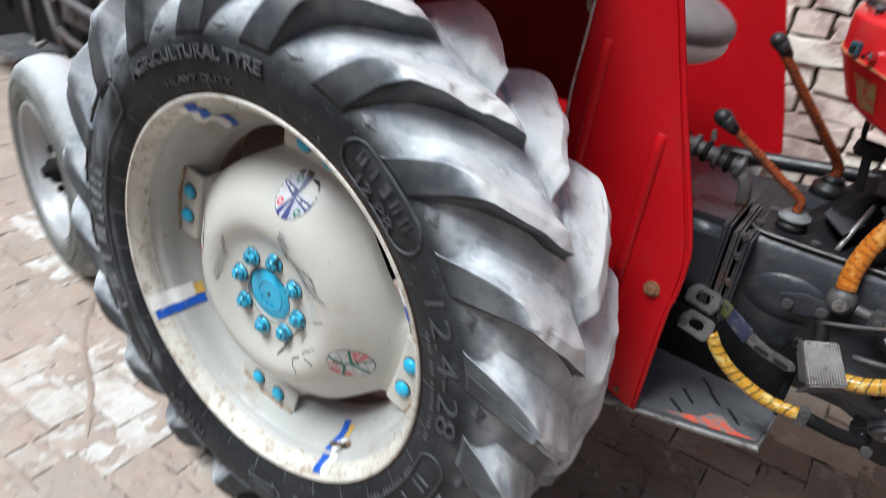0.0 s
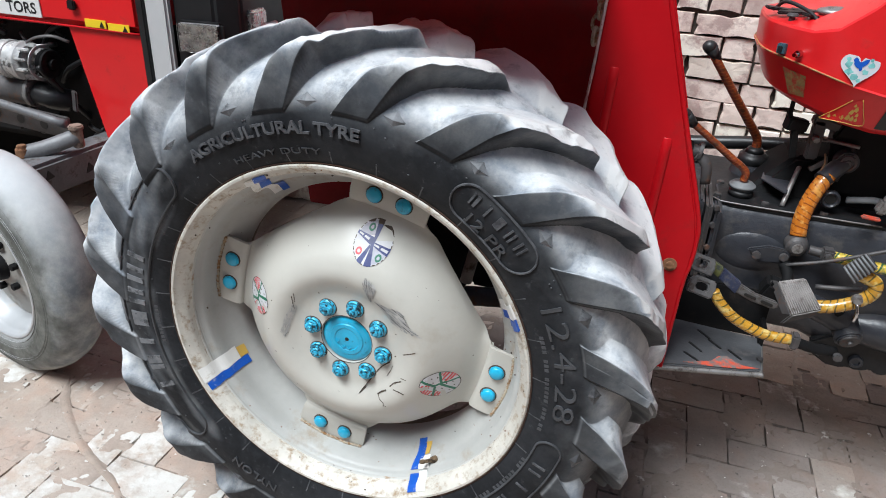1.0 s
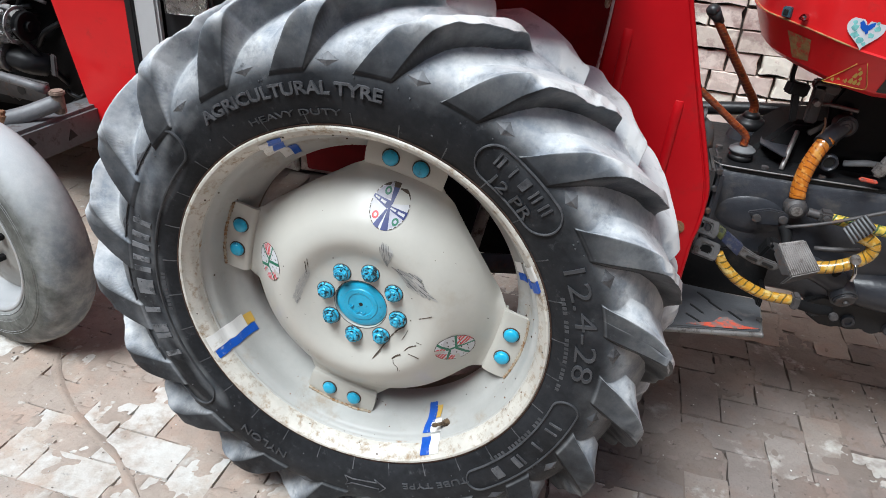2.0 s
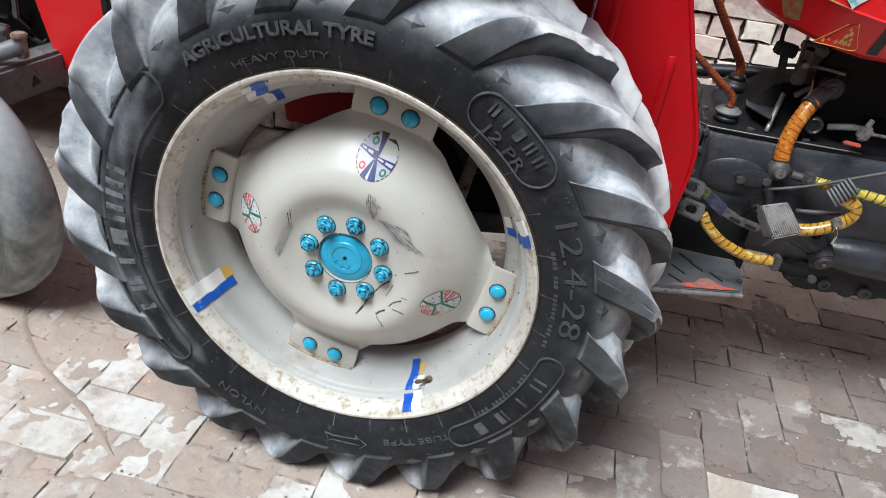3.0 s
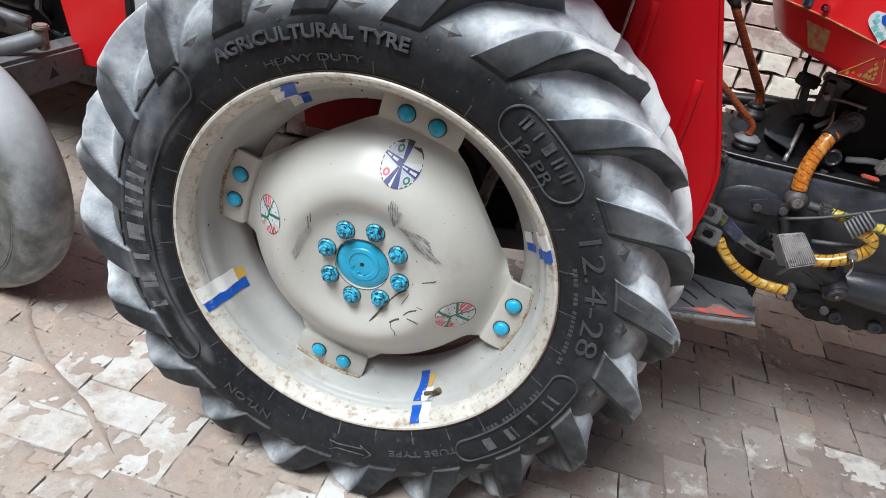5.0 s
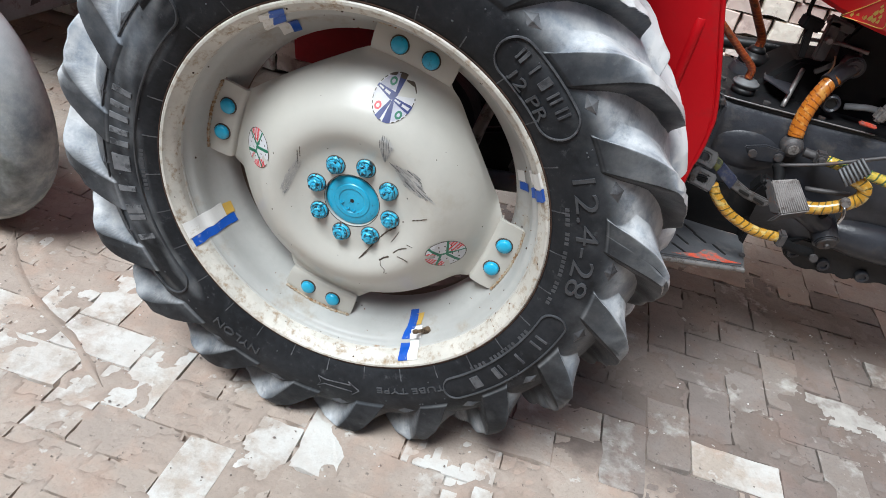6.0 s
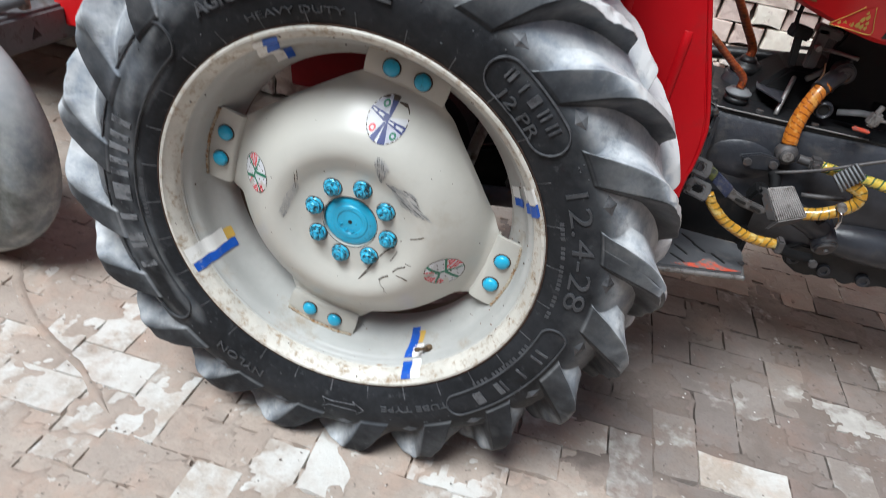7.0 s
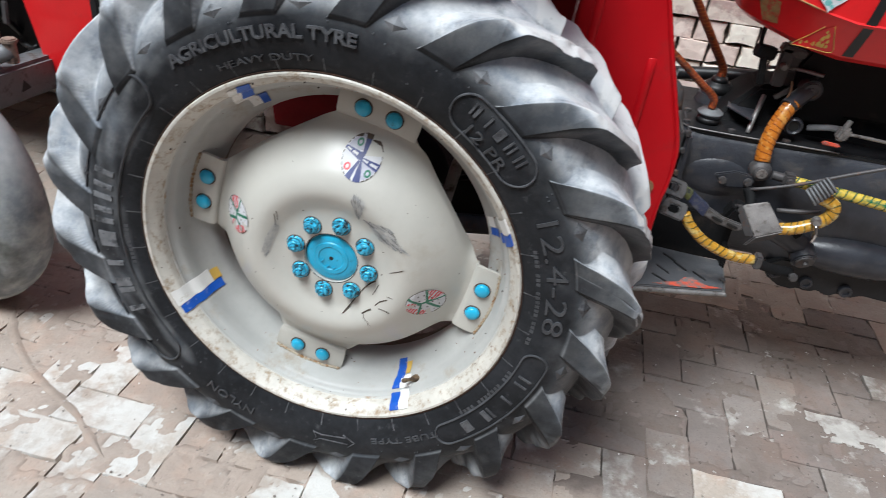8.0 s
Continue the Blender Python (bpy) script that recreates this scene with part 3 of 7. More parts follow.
dust_sheet = flat_sheet(np.concatenate([np.arange(-9, -1.6, .1), np.arange(-1.6, 1.8, .010), np.arange(1.8, 9.01, .1)]).tolist(), np.concatenate([np.arange(-7, -.6, .1), np.arange(-.6, 1.2, .010), np.arange(1.2, 2.25, .05)]).tolist())
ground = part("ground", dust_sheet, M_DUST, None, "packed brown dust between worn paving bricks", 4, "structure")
sheet_at = np.zeros(len(ground.data.vertices) * 3)
ground.data.vertices.foreach_get("co", sheet_at)
sheet_x, sheet_y = sheet_at[0::3], sheet_at[1::3]
shaded = smooth_step((sheet_x + 0.35 * sheet_y - 0.20) / 0.3) * smooth_step((sheet_y - 0.02) / 0.25) * smooth_step((1.24 - sheet_y) / 0.2) * smooth_step((2.1 - sheet_x) / 0.5)      # beside the tractor, where its shade is painted into the dust
ground.data.attributes.new("shade_brown", "FLOAT", "POINT").data.foreach_set("value", shaded.astype(np.float32))
ground["category"] = "ground"
back_wall = part("wall_north", box((18, 0.22, 3.4), Matrix.Translation((0, 1.94, 1.7)), 0), M_MORTAR, None, "old brick wall with flaking whitewash and dark joints", 0, "structure")
back_wall["category"] = "wall"
# added walls out of view: they close the yard and block low light
for nm, size, at in (("wall_west", (0.25, 9.4, 3.6), (-6.6, -2.6, 1.8)), ("wall_east", (0.25, 9.4, 3.6), (5.2, -2.6, 1.8)), ("wall_south", (18.4, 0.25, 3.8), (0, -3.9, 1.9))):
    w_ = part(nm, box(size, Matrix.Translation(at), 0), M_PLAIN, None, "plain unseen wall, added to close the yard and block low light", 0, "structure")
    w_["category"] = "wall"

# ---- the tyre of the big wheel, as one surface with its lugs ----
PITCH, FIRST = 18.0, 13.6
Q = [0.00, 0.06, 0.16, 0.28, 0.38, 0.48, 0.57, 0.66, 0.75, 0.84, 0.92, 1.00]
BASE_R = [.374, .392, .420, .452, .478, .502, .523, .541, .555, .566, .575, .579]
BASE_Y = [.008, -.003, -.012, -.017, -.015, -.007, .008, .031, .060, .090, .117, .140]
TOP_R = [.374, .392, .420, .452, .482, .524, .563, .591, .602, .607, .611, .613]
TOP_Y = [.008, -.003, -.012, -.017, -.0195, -.0195, -.0165, -.0060, .019, .056, .098, .140]
LUG_Q = [0.30, 0.38, 0.48, 0.57, 0.66, 0.75, 0.84, 0.92, 1.00, 1.12]
LUG_UP = [6.4, 3.8, 0.4, -2.8, -6.5, -10.4, -13.9, -17.2, -20.6, -25.6]
LUG_LO = [-2.6, -4.1, -6.4, -8.4, -10.8, -14.2, -17.9, -21.8, -25.6, -29.6]


FINE_Q = np.linspace(0, 1, 400)


def waves(a, b, seed, n=14, lo=2.0, hi=40.0):
    """Cheap smooth random relief over two coordinates."""
    rng = np.random.RandomState(seed)
    out = 0
    for _ in range(n):
        k, t, p = math.exp(rng.uniform(math.log(lo), math.log(hi))), rng.uniform(0, math.tau), rng.uniform(0, math.tau)
        out = out + np.sin(k * (a * math.cos(t) + b * math.sin(t)) + p) / k ** 0.4
    return out / n ** 0.5


def spline(x, xs, ys):
    """Smooth interpolation with slopes from the neighbours."""
    xs, ys = np.array(xs), np.array(ys)
    s = np.gradient(ys, xs)
    i = np.clip(np.searchsorted(xs, x) - 1, 0, len(xs) - 2)
    h = xs[i + 1] - xs[i]
    t = (x - xs[i]) / h
    return (2 * t ** 3 - 3 * t ** 2 + 1) * ys[i] + (t ** 3 - 2 * t ** 2 + t) * h * s[i] + (3 * t ** 2 - 2 * t ** 3) * ys[i + 1] + (t ** 3 - t ** 2) * h * s[i + 1]


def lug_height(deg, q, first, seed):
    """How far the lugs of one side stand out at an angle and a place across the tyre: 0 to 1."""
    up, lo = np.interp(q, LUG_Q, LUG_UP), np.interp(q, LUG_Q, LUG_LO)
    d = (deg - first - (up + lo) / 2 + PITCH / 2) % PITCH - PITCH / 2
    lug = np.floor((deg - first - (up + lo) / 2 + PITCH / 2) / PITCH) % 20
    half = (up - lo) / 2
    rag = waves(deg * 0.9, q * 26, seed, 14, 0.3, 1.3) * 0.5 * smooth_step((q - 0.68) / 0.2)
    lower = smooth_step((d + half + rag + 0.30) / (0.42 + 0.55 * smooth_step((q - 0.55) / 0.15)))
    flare = 0.5 + 10.0 * smooth_step((q - 0.42) / 0.26)
    over = np.clip((d - half + 0.5 - rag * 0.5) / flare, 0, 1)
    upper = (1 - over) ** (1.0 + 0.55 * smooth_step((q - 0.42) / 0.2)) * (1 - 0.2 * over)
    tip = 0.985 + 0.02 * np.sin(lug * 2.7 + seed)
    ends = smooth_step((q - 0.372) / 0.012) * (1 - smooth_step((q - tip + 0.045) / 0.05))
    return lower * upper * ends


def tyre_mesh(nt=3000, nq=90):
    q = np.concatenate([np.linspace(0, 0.34, 14, endpoint=False), np.linspace(0.34, 0.42, 14, endpoint=False), np.linspace(0.42, 1.0, nq)])
    full = np.concatenate([q, 2 - q[-2::-1]])
    deg = np.arange(nt) * 360 / nt
    qq, dd = np.meshgrid(full, deg, indexing="ij")
    near = np.where(qq <= 1, qq, 2 - qq)
    dd = dd + FIRST + (np.interp(near, LUG_Q, LUG_UP) + np.interp(near, LUG_Q, LUG_LO)) / 2      # rows of points run along the lugs
    br, by = spline(near, Q, BASE_R), spline(near, Q, BASE_Y)
    tr, ty = spline(near, Q, TOP_R), spline(near, Q, TOP_Y)
    h = np.maximum(lug_height(dd, qq, FIRST, 1), lug_height(dd, 2 - qq, FIRST - 9.0, 2))
    wear = 1 - 0.10 * np.clip(waves(dd * 0.35, qq * 20, 5, 12, 0.4, 4.0) + 0.2, 0, 1)
    h = h * wear
    r, y = br + (tr - br) * h, by + (ty - by) * h
    smooth_r = r
    r = r + 0.0009 * waves(dd * 0.4, qq * 9, 9, 16, 0.3, 2.0) * smooth_step((near - 0.4) / 0.2)
    mid_up, mid_lo = np.interp(near, LUG_Q, LUG_UP), np.interp(near, LUG_Q, LUG_LO)
    turn = (dd - np.where(qq <= 1, FIRST, FIRST - 9.0) - (mid_up + mid_lo) / 2 + PITCH / 2) % PITCH - PITCH / 2
    on_lug = 1 - smooth_step((turn - (mid_up - mid_lo) / 2 + 0.2) / 0.5)      # the lug itself, without the slope behind it
    torn = np.clip(waves(dd * 0.8, qq * 22, 21, 18, 0.4, 3.0) - 0.20, 0, 1) * np.exp(-((h - 0.8) / 0.3) ** 2) * smooth_step((near - 0.60) / 0.12) * on_lug
    r = r - 0.0062 * torn          # torn, rounded edges of the lugs
    y = np.where(qq <= 1, y, 0.28 - y)
    side = smooth_step((near - 0.36) / 0.26)
    bare = smooth_step((h - 0.42) / 0.46)
    dust = side * (1 - 0.74 * bare * (1 - smooth_step((near - 0.600) / 0.07))) + 0.30 * h * smooth_step((near - 0.60) / 0.1)
    a = np.radians(dd)
    half = (mid_up - mid_lo) / 2
    gap = np.where(turn > 0, turn - half, PITCH - half + turn) / (PITCH - 2 * half)      # 0 behind a lug, 1 before the next one
    foot = smooth_step((gap - 0.42) / 0.46) * (1 - on_lug * (turn < half)) * (1 - smooth_step((near - 0.82) / 0.14))
    dust = dust * (1 - 0.74 * foot * (0.8 + 0.35 * waves(dd * 0.5, qq * 22, 33, 12, 0.4, 3.0)))      # dirt and painted shade darken the gap before each lug's foot
    dust = dust + 0.48 * np.exp(-((h - 0.80) / 0.22) ** 2) * smooth_step((near - 0.57) / 0.07) * on_lug * (0.75 + 0.5 * waves(dd * 0.9, qq * 13, 34, 14, 0.5, 4.0))      # chalky, torn tread edges
    dust = dust + 0.22 * np.exp(-((h - 0.55) / 0.22) ** 2) * smooth_step((near - 0.37) / 0.02) * on_lug      # rubbed edges of the lugs
    scuffed = smooth_step((dd % 360 - 118) / 25) * smooth_step((242 - dd % 360) / 25) * smooth_step((near - 0.09) / 0.06) * (1 - smooth_step((near - 0.40) / 0.05))
    dust = dust + scuffed * np.clip(0.20 + 0.22 * waves(dd * 0.22, qq * 22, 61, 16, 0.4, 4.0), 0, 0.5)      # rubbed pale wall round the trade word
    dust = dust + 0.11 * smooth_step((near - 0.12) / 0.25) + 0.30 * np.exp(-((h - 0.55) / 0.30) ** 2) * smooth_step((near - 0.37) / 0.01) * (1 - smooth_step((near - 0.52) / 0.05)) * on_lug + 0.35 * np.exp(-((turn - (mid_up - mid_lo) / 2) / 0.7) ** 2) * smooth_step((near - 0.46) / 0.06)
    x, z = r * np.cos(a), r * np.sin(a)
    grid = np.stack([smooth_r * np.cos(a), y, smooth_r * np.sin(a)], -1)
    across, along = np.gradient(grid, axis=0), np.roll(grid, -1, 1) - np.roll(grid, 1, 1)
    normal = np.cross(across, along)
    normal = normal / np.maximum(np.linalg.norm(normal, axis=-1, keepdims=True), 1e-9)
    normal = normal * np.sign(np.sum(normal[..., 0] * np.cos(a) + normal[..., 2] * np.sin(a)))
    dust = dust * (0.45 + 0.55 * smooth_step((np.sin(a) * r + 0.55) / 0.75)) * (0.16 + 0.88 * smooth_step((normal[..., 2] + 0.42) / 0.80))      # less dust on low and down-turned faces, with their shade painted in
    x, y, z = x + WC.x, y, z + WC.z
    turned = dd % 360
    dust = dust * (1 - 0.36 * smooth_step((turned - 92) / 30) * smooth_step((262 - turned) / 40) * smooth_step((near - 0.42) / 0.1))      # tread less pale on one side of the wheel
    # the loaded foot of the tyre lies flat on the paving
    low = smooth_step((0.055 - z) / 0.055)
    y = y + np.where(qq <= 1, -1, 1) * 0.008 * low * smooth_step((near - 0.1) / 0.3)
    z = np.where(z < 0.02, 0.002 + 0.018 * np.exp((z - 0.02) / 0.018), z)
    co = np.stack([x, y, z], -1).reshape(-1, 3)
    n1, n2 = len(full), nt
    i, k = np.meshgrid(np.arange(n1 - 1), np.arange(n2), indexing="ij")
    j = (k + 1) % n2
    faces = np.stack([i * n2 + k, (i + 1) * n2 + k, (i + 1) * n2 + j, i * n2 + j], -1).reshape(-1, 4)
    me = bpy.data.meshes.new("tyre")
    me.vertices.add(len(co))
    me.vertices.foreach_set("co", co.ravel())
    me.loops.add(faces.size)
    me.loops.foreach_set("vertex_index", faces.ravel())
    me.polygons.add(len(faces))
    me.polygons.foreach_set("loop_start", np.arange(len(faces)) * 4)
    me.update(calc_edges=True)
    me.validate()
    me.attributes.new("dust", "FLOAT", "POINT").data.foreach_set("value", dust.ravel().astype(np.float32))
    return me


WALL_R, WALL_Y = spline(FINE_Q, Q, BASE_R), spline(FINE_Q, Q, BASE_Y)


def wall_y(r):
    """The y of the tyre's outer wall at a radius."""
    return float(np.interp(r, WALL_R, WALL_Y))


def bend_on_wall(bm, r0, deg0, lift=0.0):
    """Lays a mesh that is flat in x and y (z its height) round the tyre's wall: x runs clockwise, y outwards."""
    for v in bm.verts:
        r = r0 + v.co.y
        a = deg0 - math.degrees(v.co.x / (r0 + 0.01))
        v.co = polar(r, a, wall_y(r) - v.co.z - lift)
    bmesh.ops.recalc_face_normals(bm, faces=bm.faces)
    return bm


def wall_text(text, size, r0, deg0, deg1, h=0.0022, bold=0.0):
    bm = words(text, size, bold)
    x0, x1 = min(v.co.x for v in bm.verts), max(v.co.x for v in bm.verts)
    span = radians(deg0 - deg1) * (r0 + 0.01)
    bmesh.ops.translate(bm, vec=(-x0, 0, -0.001), verts=bm.verts)
    bmesh.ops.scale(bm, vec=(span / (x1 - x0), 1, 1), verts=bm.verts)
    raised(bm, h + 0.001)
    return bend_on_wall(bm, r0, deg0)


def wall_bar(x0, x1, y0, y1, h, lean=0.0, n=4):
    """One plain raised bar, cut into n pieces so that it can bend."""
    bm = bmesh.new()
    ring = [(x0 + (x1 - x0) * i / n, y0) for i in range(n + 1)] + [(x1 - (x1 - x0) * i / n, y1) for i in range(n + 1)]
    lo = [bm.verts.new((x + lean * (y - y0), y, -0.001)) for x, y in ring]
    hi = [bm.verts.new((x * 1 + lean * (y - y0), y, h)) for x, y in ring]
    m = len(ring)
    for i in range(m):
        bm.faces.new((lo[i], lo[(i + 1) % m], hi[(i + 1) % m], hi[i]))
    for i in range(n):
        bm.faces.new((hi[i], hi[i + 1], hi[m - 2 - i], hi[m - 1 - i]))
    return bm


def stadium(r_in, r_out, deg0, deg1, w, h):
    """A raised line round a long rounded field on the wall, from deg0 clockwise to deg1."""
    rm, rad = (r_in + r_out) / 2, (r_out - r_in) / 2
    length = radians(deg0 - deg1) * (rm + 0.01)
    pts = []
    for i in range(25):
        pts.append((rad + (length - 2 * rad) * i / 24, rad))
    for i in range(1, 16):
        a = math.pi / 2 - math.pi * i / 16
        pts.append((length - rad + rad * math.cos(a), rad * math.sin(a)))
    for i in range(25):
        pts.append((length - rad - (length - 2 * rad) * i / 24, -rad))
    for i in range(1, 16):
        a = -math.pi / 2 - math.pi * i / 16
        pts.append((rad + rad * math.cos(a), rad * math.sin(a)))
    bm = bmesh.new()
    n = len(pts)
    rows = []
    for i, (x, y) in enumerate(pts):
        (xa, ya), (xb, yb) = pts[i - 1], pts[(i + 1) % n]
        d = Vector((xb - xa, yb - ya)).normalized()
        nx, ny = -d.y, d.x
        rows.append([bm.verts.new((x + nx * o, y + ny * o, z)) for o, z in ((-w, -0.001), (-w * 0.5, h), (w * 0.5, h), (w, -0.001))])
    for i in range(n):
        p, q_ = rows[i], rows[(i + 1) % n]
        for k in range(3):
            bm.faces.new((p[k], p[k + 1], q_[k + 1], q_[k]))
    return bend_on_wall(bm, rm, deg0)


def diamond(deg, r=0.496):
    bm = bmesh.new()
    vs = [bm.verts.new(c) for c in ((-0.031, 0, -0.003), (0, -0.0185, -0.003), (0.031, 0, -0.003), (0, 0.0185, -0.003), (0, 0, 0.0065))]
    for i in range(4):
        bm.faces.new((vs[i], vs[(i + 1) % 4], vs[4]))
    return bend_on_wall(bm, r, deg)


RIM_PROF = [(.3735, .012), (.3815, .000), (.3790, -.0025), (.3745, -.002), (.3710, .003), (.3640, .011), (.3585, .020), (.3560, .036), (.3520, .044), (.3440, .052), (.3395, .066), (.3355, .084), (.328, .098), (.316, .110), (.305, .122), (.3005, .138), (.3005, .165),
            (.312, .180), (.330, .198), (.345, .220), (.352, .238), (.357, .268), (.365, .276), (.3795, .284), (.3815, .280), (.376, .270)]
DISC_R = [0, .060, .100, .112, .126, .142, .158, .182, .205, .228, .248, .266, .31]
DISC_Y = [.037, .037, .037, .0345, .0285, .0225, .0205, .0300, .0480, .0680, .0880, .1040, .1075]
LOBE = -12.8                   # the disc's first ear; the others follow at quarter turns


def disc_y(r):
    return float(np.interp(r, DISC_R, DISC_Y))


def rim_line(i, f):
    """The rim's section as a smooth line: the share f of the way from one point to the next."""
    p = [RIM_PROF[min(max(i + k, 0), len(RIM_PROF) - 1)] for k in (-1, 0, 1, 2)]
    return tuple(.5 * (2 * p[1][c] + (p[2][c] - p[0][c]) * f + (2 * p[0][c] - 5 * p[1][c] + 4 * p[2][c] - p[3][c]) * f * f + (3 * p[1][c] - p[0][c] - 3 * p[2][c] + p[3][c]) * f ** 3) for c in (0, 1))


def rim_at(s):
    """A point of the rim's outer profile at the share s from the lip to the well."""
    k = 2 + s * 14
    i = min(int(k), 15)
    f = k - i
    return rim_line(i, f)


def tape(deg0, deg1, s0, s1, skew=0.0, ragged=0.0):
    """A strip of tape that lies on the rim's inside between two angles, along its profile; skew turns its inner end."""
    bm = bmesh.new()
    ns, na = 14, 4
    g = []
    for i in range(ns + 1):
        s = s0 + (s1 - s0) * i / ns
        r, y = rim_at(s)
        row = []
        for k in range(na + 1):
            a = deg0 + (deg1 - deg0) * k / na + skew * (s - s0)
            if k in (0, na):
                a += ragged * noise.noise((s * 9, deg0 + k, 0))
            row.append(bm.verts.new(polar(r - 0.0012, a, y - 0.0009)))
        g.append(row)
    for i in range(ns):
        for k in range(na):
            bm.faces.new((g[i][k], g[i][k + 1], g[i + 1][k + 1], g[i + 1][k]))
    r_ = bmesh.ops.extrude_face_region(bm, geom=list(bm.faces))
    for v in [v for v in r_["geom"] if isinstance(v, bmesh.types.BMVert)]:
        d = Vector((v.co.x - WC.x, 0, v.co.z - WC.z)).normalized()
        v.co -= d * 0.0006
    bmesh.ops.recalc_face_normals(bm, faces=bm.faces)
    return bm


def on_disc(x, z, lift):
    """A place on the disc's face at x and z from its middle."""
    return Vector((WC.x + x, disc_y(math.hypot(x, z)) - lift, WC.z + z))


def disc_patch(outline, lift=0.0012):
    """A thin patch with an outline in x and z that hugs the disc's face."""
    bm = bmesh.new()
    f = bm.faces.new([bm.verts.new((x, z, 0)) for x, z in outline])
    bmesh.ops.triangulate(bm, faces=[f])
    for _ in range(2):
        bmesh.ops.subdivide_edges(bm, edges=list(bm.edges), cuts=1, use_grid_fill=True)
    for v in bm.verts:
        v.co = on_disc(v.co.x, v.co.y, lift)
    bmesh.ops.recalc_face_normals(bm, faces=bm.faces)
    if sum(f.normal.y for f in bm.faces) > 0:
        bmesh.ops.reverse_faces(bm, faces=bm.faces)
    return bm


def near_line(u, v, line):
    """How far (u, v) lies from a line between two points."""
    (ax, ay), (bx, by) = line
    dx, dy = bx - ax, by - ay
    t = max(0, min(1, ((u - ax) * dx + (v - ay) * dy) / (dx * dx + dy * dy)))
    return math.hypot(u - ax - t * dx, v - ay - t * dy), t


BLUE_LINES = [((-.95, .42), (-.1, .08), .13), ((-.1, .0), (1.0, -.42), .14), ((.06, .1), (.16, .98), .14), ((-.12, -.15), (-.5, -.85), .12), ((.0, -.15), (-.02, -1.0), .15), ((-.75, .85), (-.3, .95), .10), ((.35, .72), (.75, .62), .07), ((.75, .62), (.98, .35), .06)]
GREEN_LINES = [((-.35, .0), (.3, .1), .07), ((-.3, .05), (-.75, .55), .08), ((.1, .1), (.2, .95), .06), ((.1, -.05), (.55, -.7), .08), ((-.25, -.1), (-.5, -.75), .06), ((.25, .05), (.95, .1), .05)]
RED_LINES = [((.30, .30), (.85, .55), .22), ((.35, .75), (.60, .62), .12), ((-.85, -.30), (-.30, -.72), .20), ((-.55, .12), (-.85, .15), .10)]


def sticker(at_r, at_deg, size, turn, kind):
    """A round butterfly sticker that hugs the disc; returns a mesh whose faces pick the print's colours."""
    bm = bmesh.new()
    cx, cz = at_r * math.cos(radians(at_deg)), at_r * math.sin(radians(at_deg))
    n = 190
    g = {}
    ct, st = math.cos(radians(turn)), math.sin(radians(turn))
    for i in range(n + 1):
        for k in range(n + 1):
            u, v = -1.06 + 2.12 * i / n, -1.06 + 2.12 * k / n
            g[i, k] = bm.verts.new(on_disc(cx + size * (u * ct - v * st), cz + size * (u * st + v * ct), 0.0012))
    for i in range(n):
        for k in range(n):
            u, v = -1.06 + 2.12 * (i + .5) / n, -1.06 + 2.12 * (k + .5) / n
            rr = math.hypot(u, v)
            if kind == 0:
                hit_ = [(d / (w * (0.45 + 0.85 * t)), t, k_) for k_, (a, c, w) in enumerate(BLUE_LINES) for d, t in (near_line(u, v, (a, c)),)]
                best = min(hit_)
                cut = u > .1 and v > .1
                if rr > 1 or cut and best[0] > 1:
                    continue
                pick = (2 if best[2] > 4 or best[2] == 2 and best[1] > .75 else 1) if best[0] < 1 else 2 if rr > .955 and (math.atan2(v, u) * 9) % 2 < 1.3 else 0
                if best[0] < .38 and best[2] < 2 and (.15 < best[1] < .42 or .52 < best[1] < .85):
                    pick = 0
                for su, sv, m_ in ((-.25, .62, 3), (-.62, -.38, 4), (.45, -.62, 3)):
                    q_ = math.hypot(u - su, v - sv)
                    pick = 0 if q_ < .08 else m_ if q_ < .17 else pick
                if pick == 0 and (v > .3 or u > .05 and v < -.2) and rr < .93 and best[0] > 1:
                    pick = 5
            else:
                if rr > 1 or (abs(u) < .12 and v < -.55) or (u < -.55 and abs(v) < .12):
                    continue
                gl = min(near_line(u, v, (a, c))[0] / w for a, c, w in GREEN_LINES)
                rl = min(near_line(u, v, (a, c))[0] / w for a, c, w in RED_LINES)
                pick = 1 if gl < 1 else 2 if rl < 1 and int((u - v) * 14) % 3 else 3 if rr > .96 or (int(u * 17 + 40) % 5 == 0 and int(v * 9 + 40) % 3 == 0 and .3 < rr < .8) else 0
            f = bm.faces.new((g[i, k], g[i + 1, k], g[i + 1, k + 1], g[i, k + 1]))
            f.material_index = pick
    for v in [v for v in bm.verts if not v.link_faces]:
        bm.verts.remove(v)
    bmesh.ops.recalc_face_normals(bm, faces=bm.faces)
    if sum(f.normal.y for f in bm.faces) > 0:
        bmesh.ops.reverse_faces(bm, faces=bm.faces)
    return bm


tractor = thing("tractor", (0.0, MID, 0.0), "old red farm tractor with taped levers, parked on brick paving", "tractor")
rear_wheel = new("rear_wheel")
rear_wheel.parent = tractor
rear_wheel.location = WC - ORIGIN["tractor"]
ORIGIN["rear_wheel"] = WC.copy()
tagged(rear_wheel, "large worn rear wheel with beige disc and sky-blue nuts")

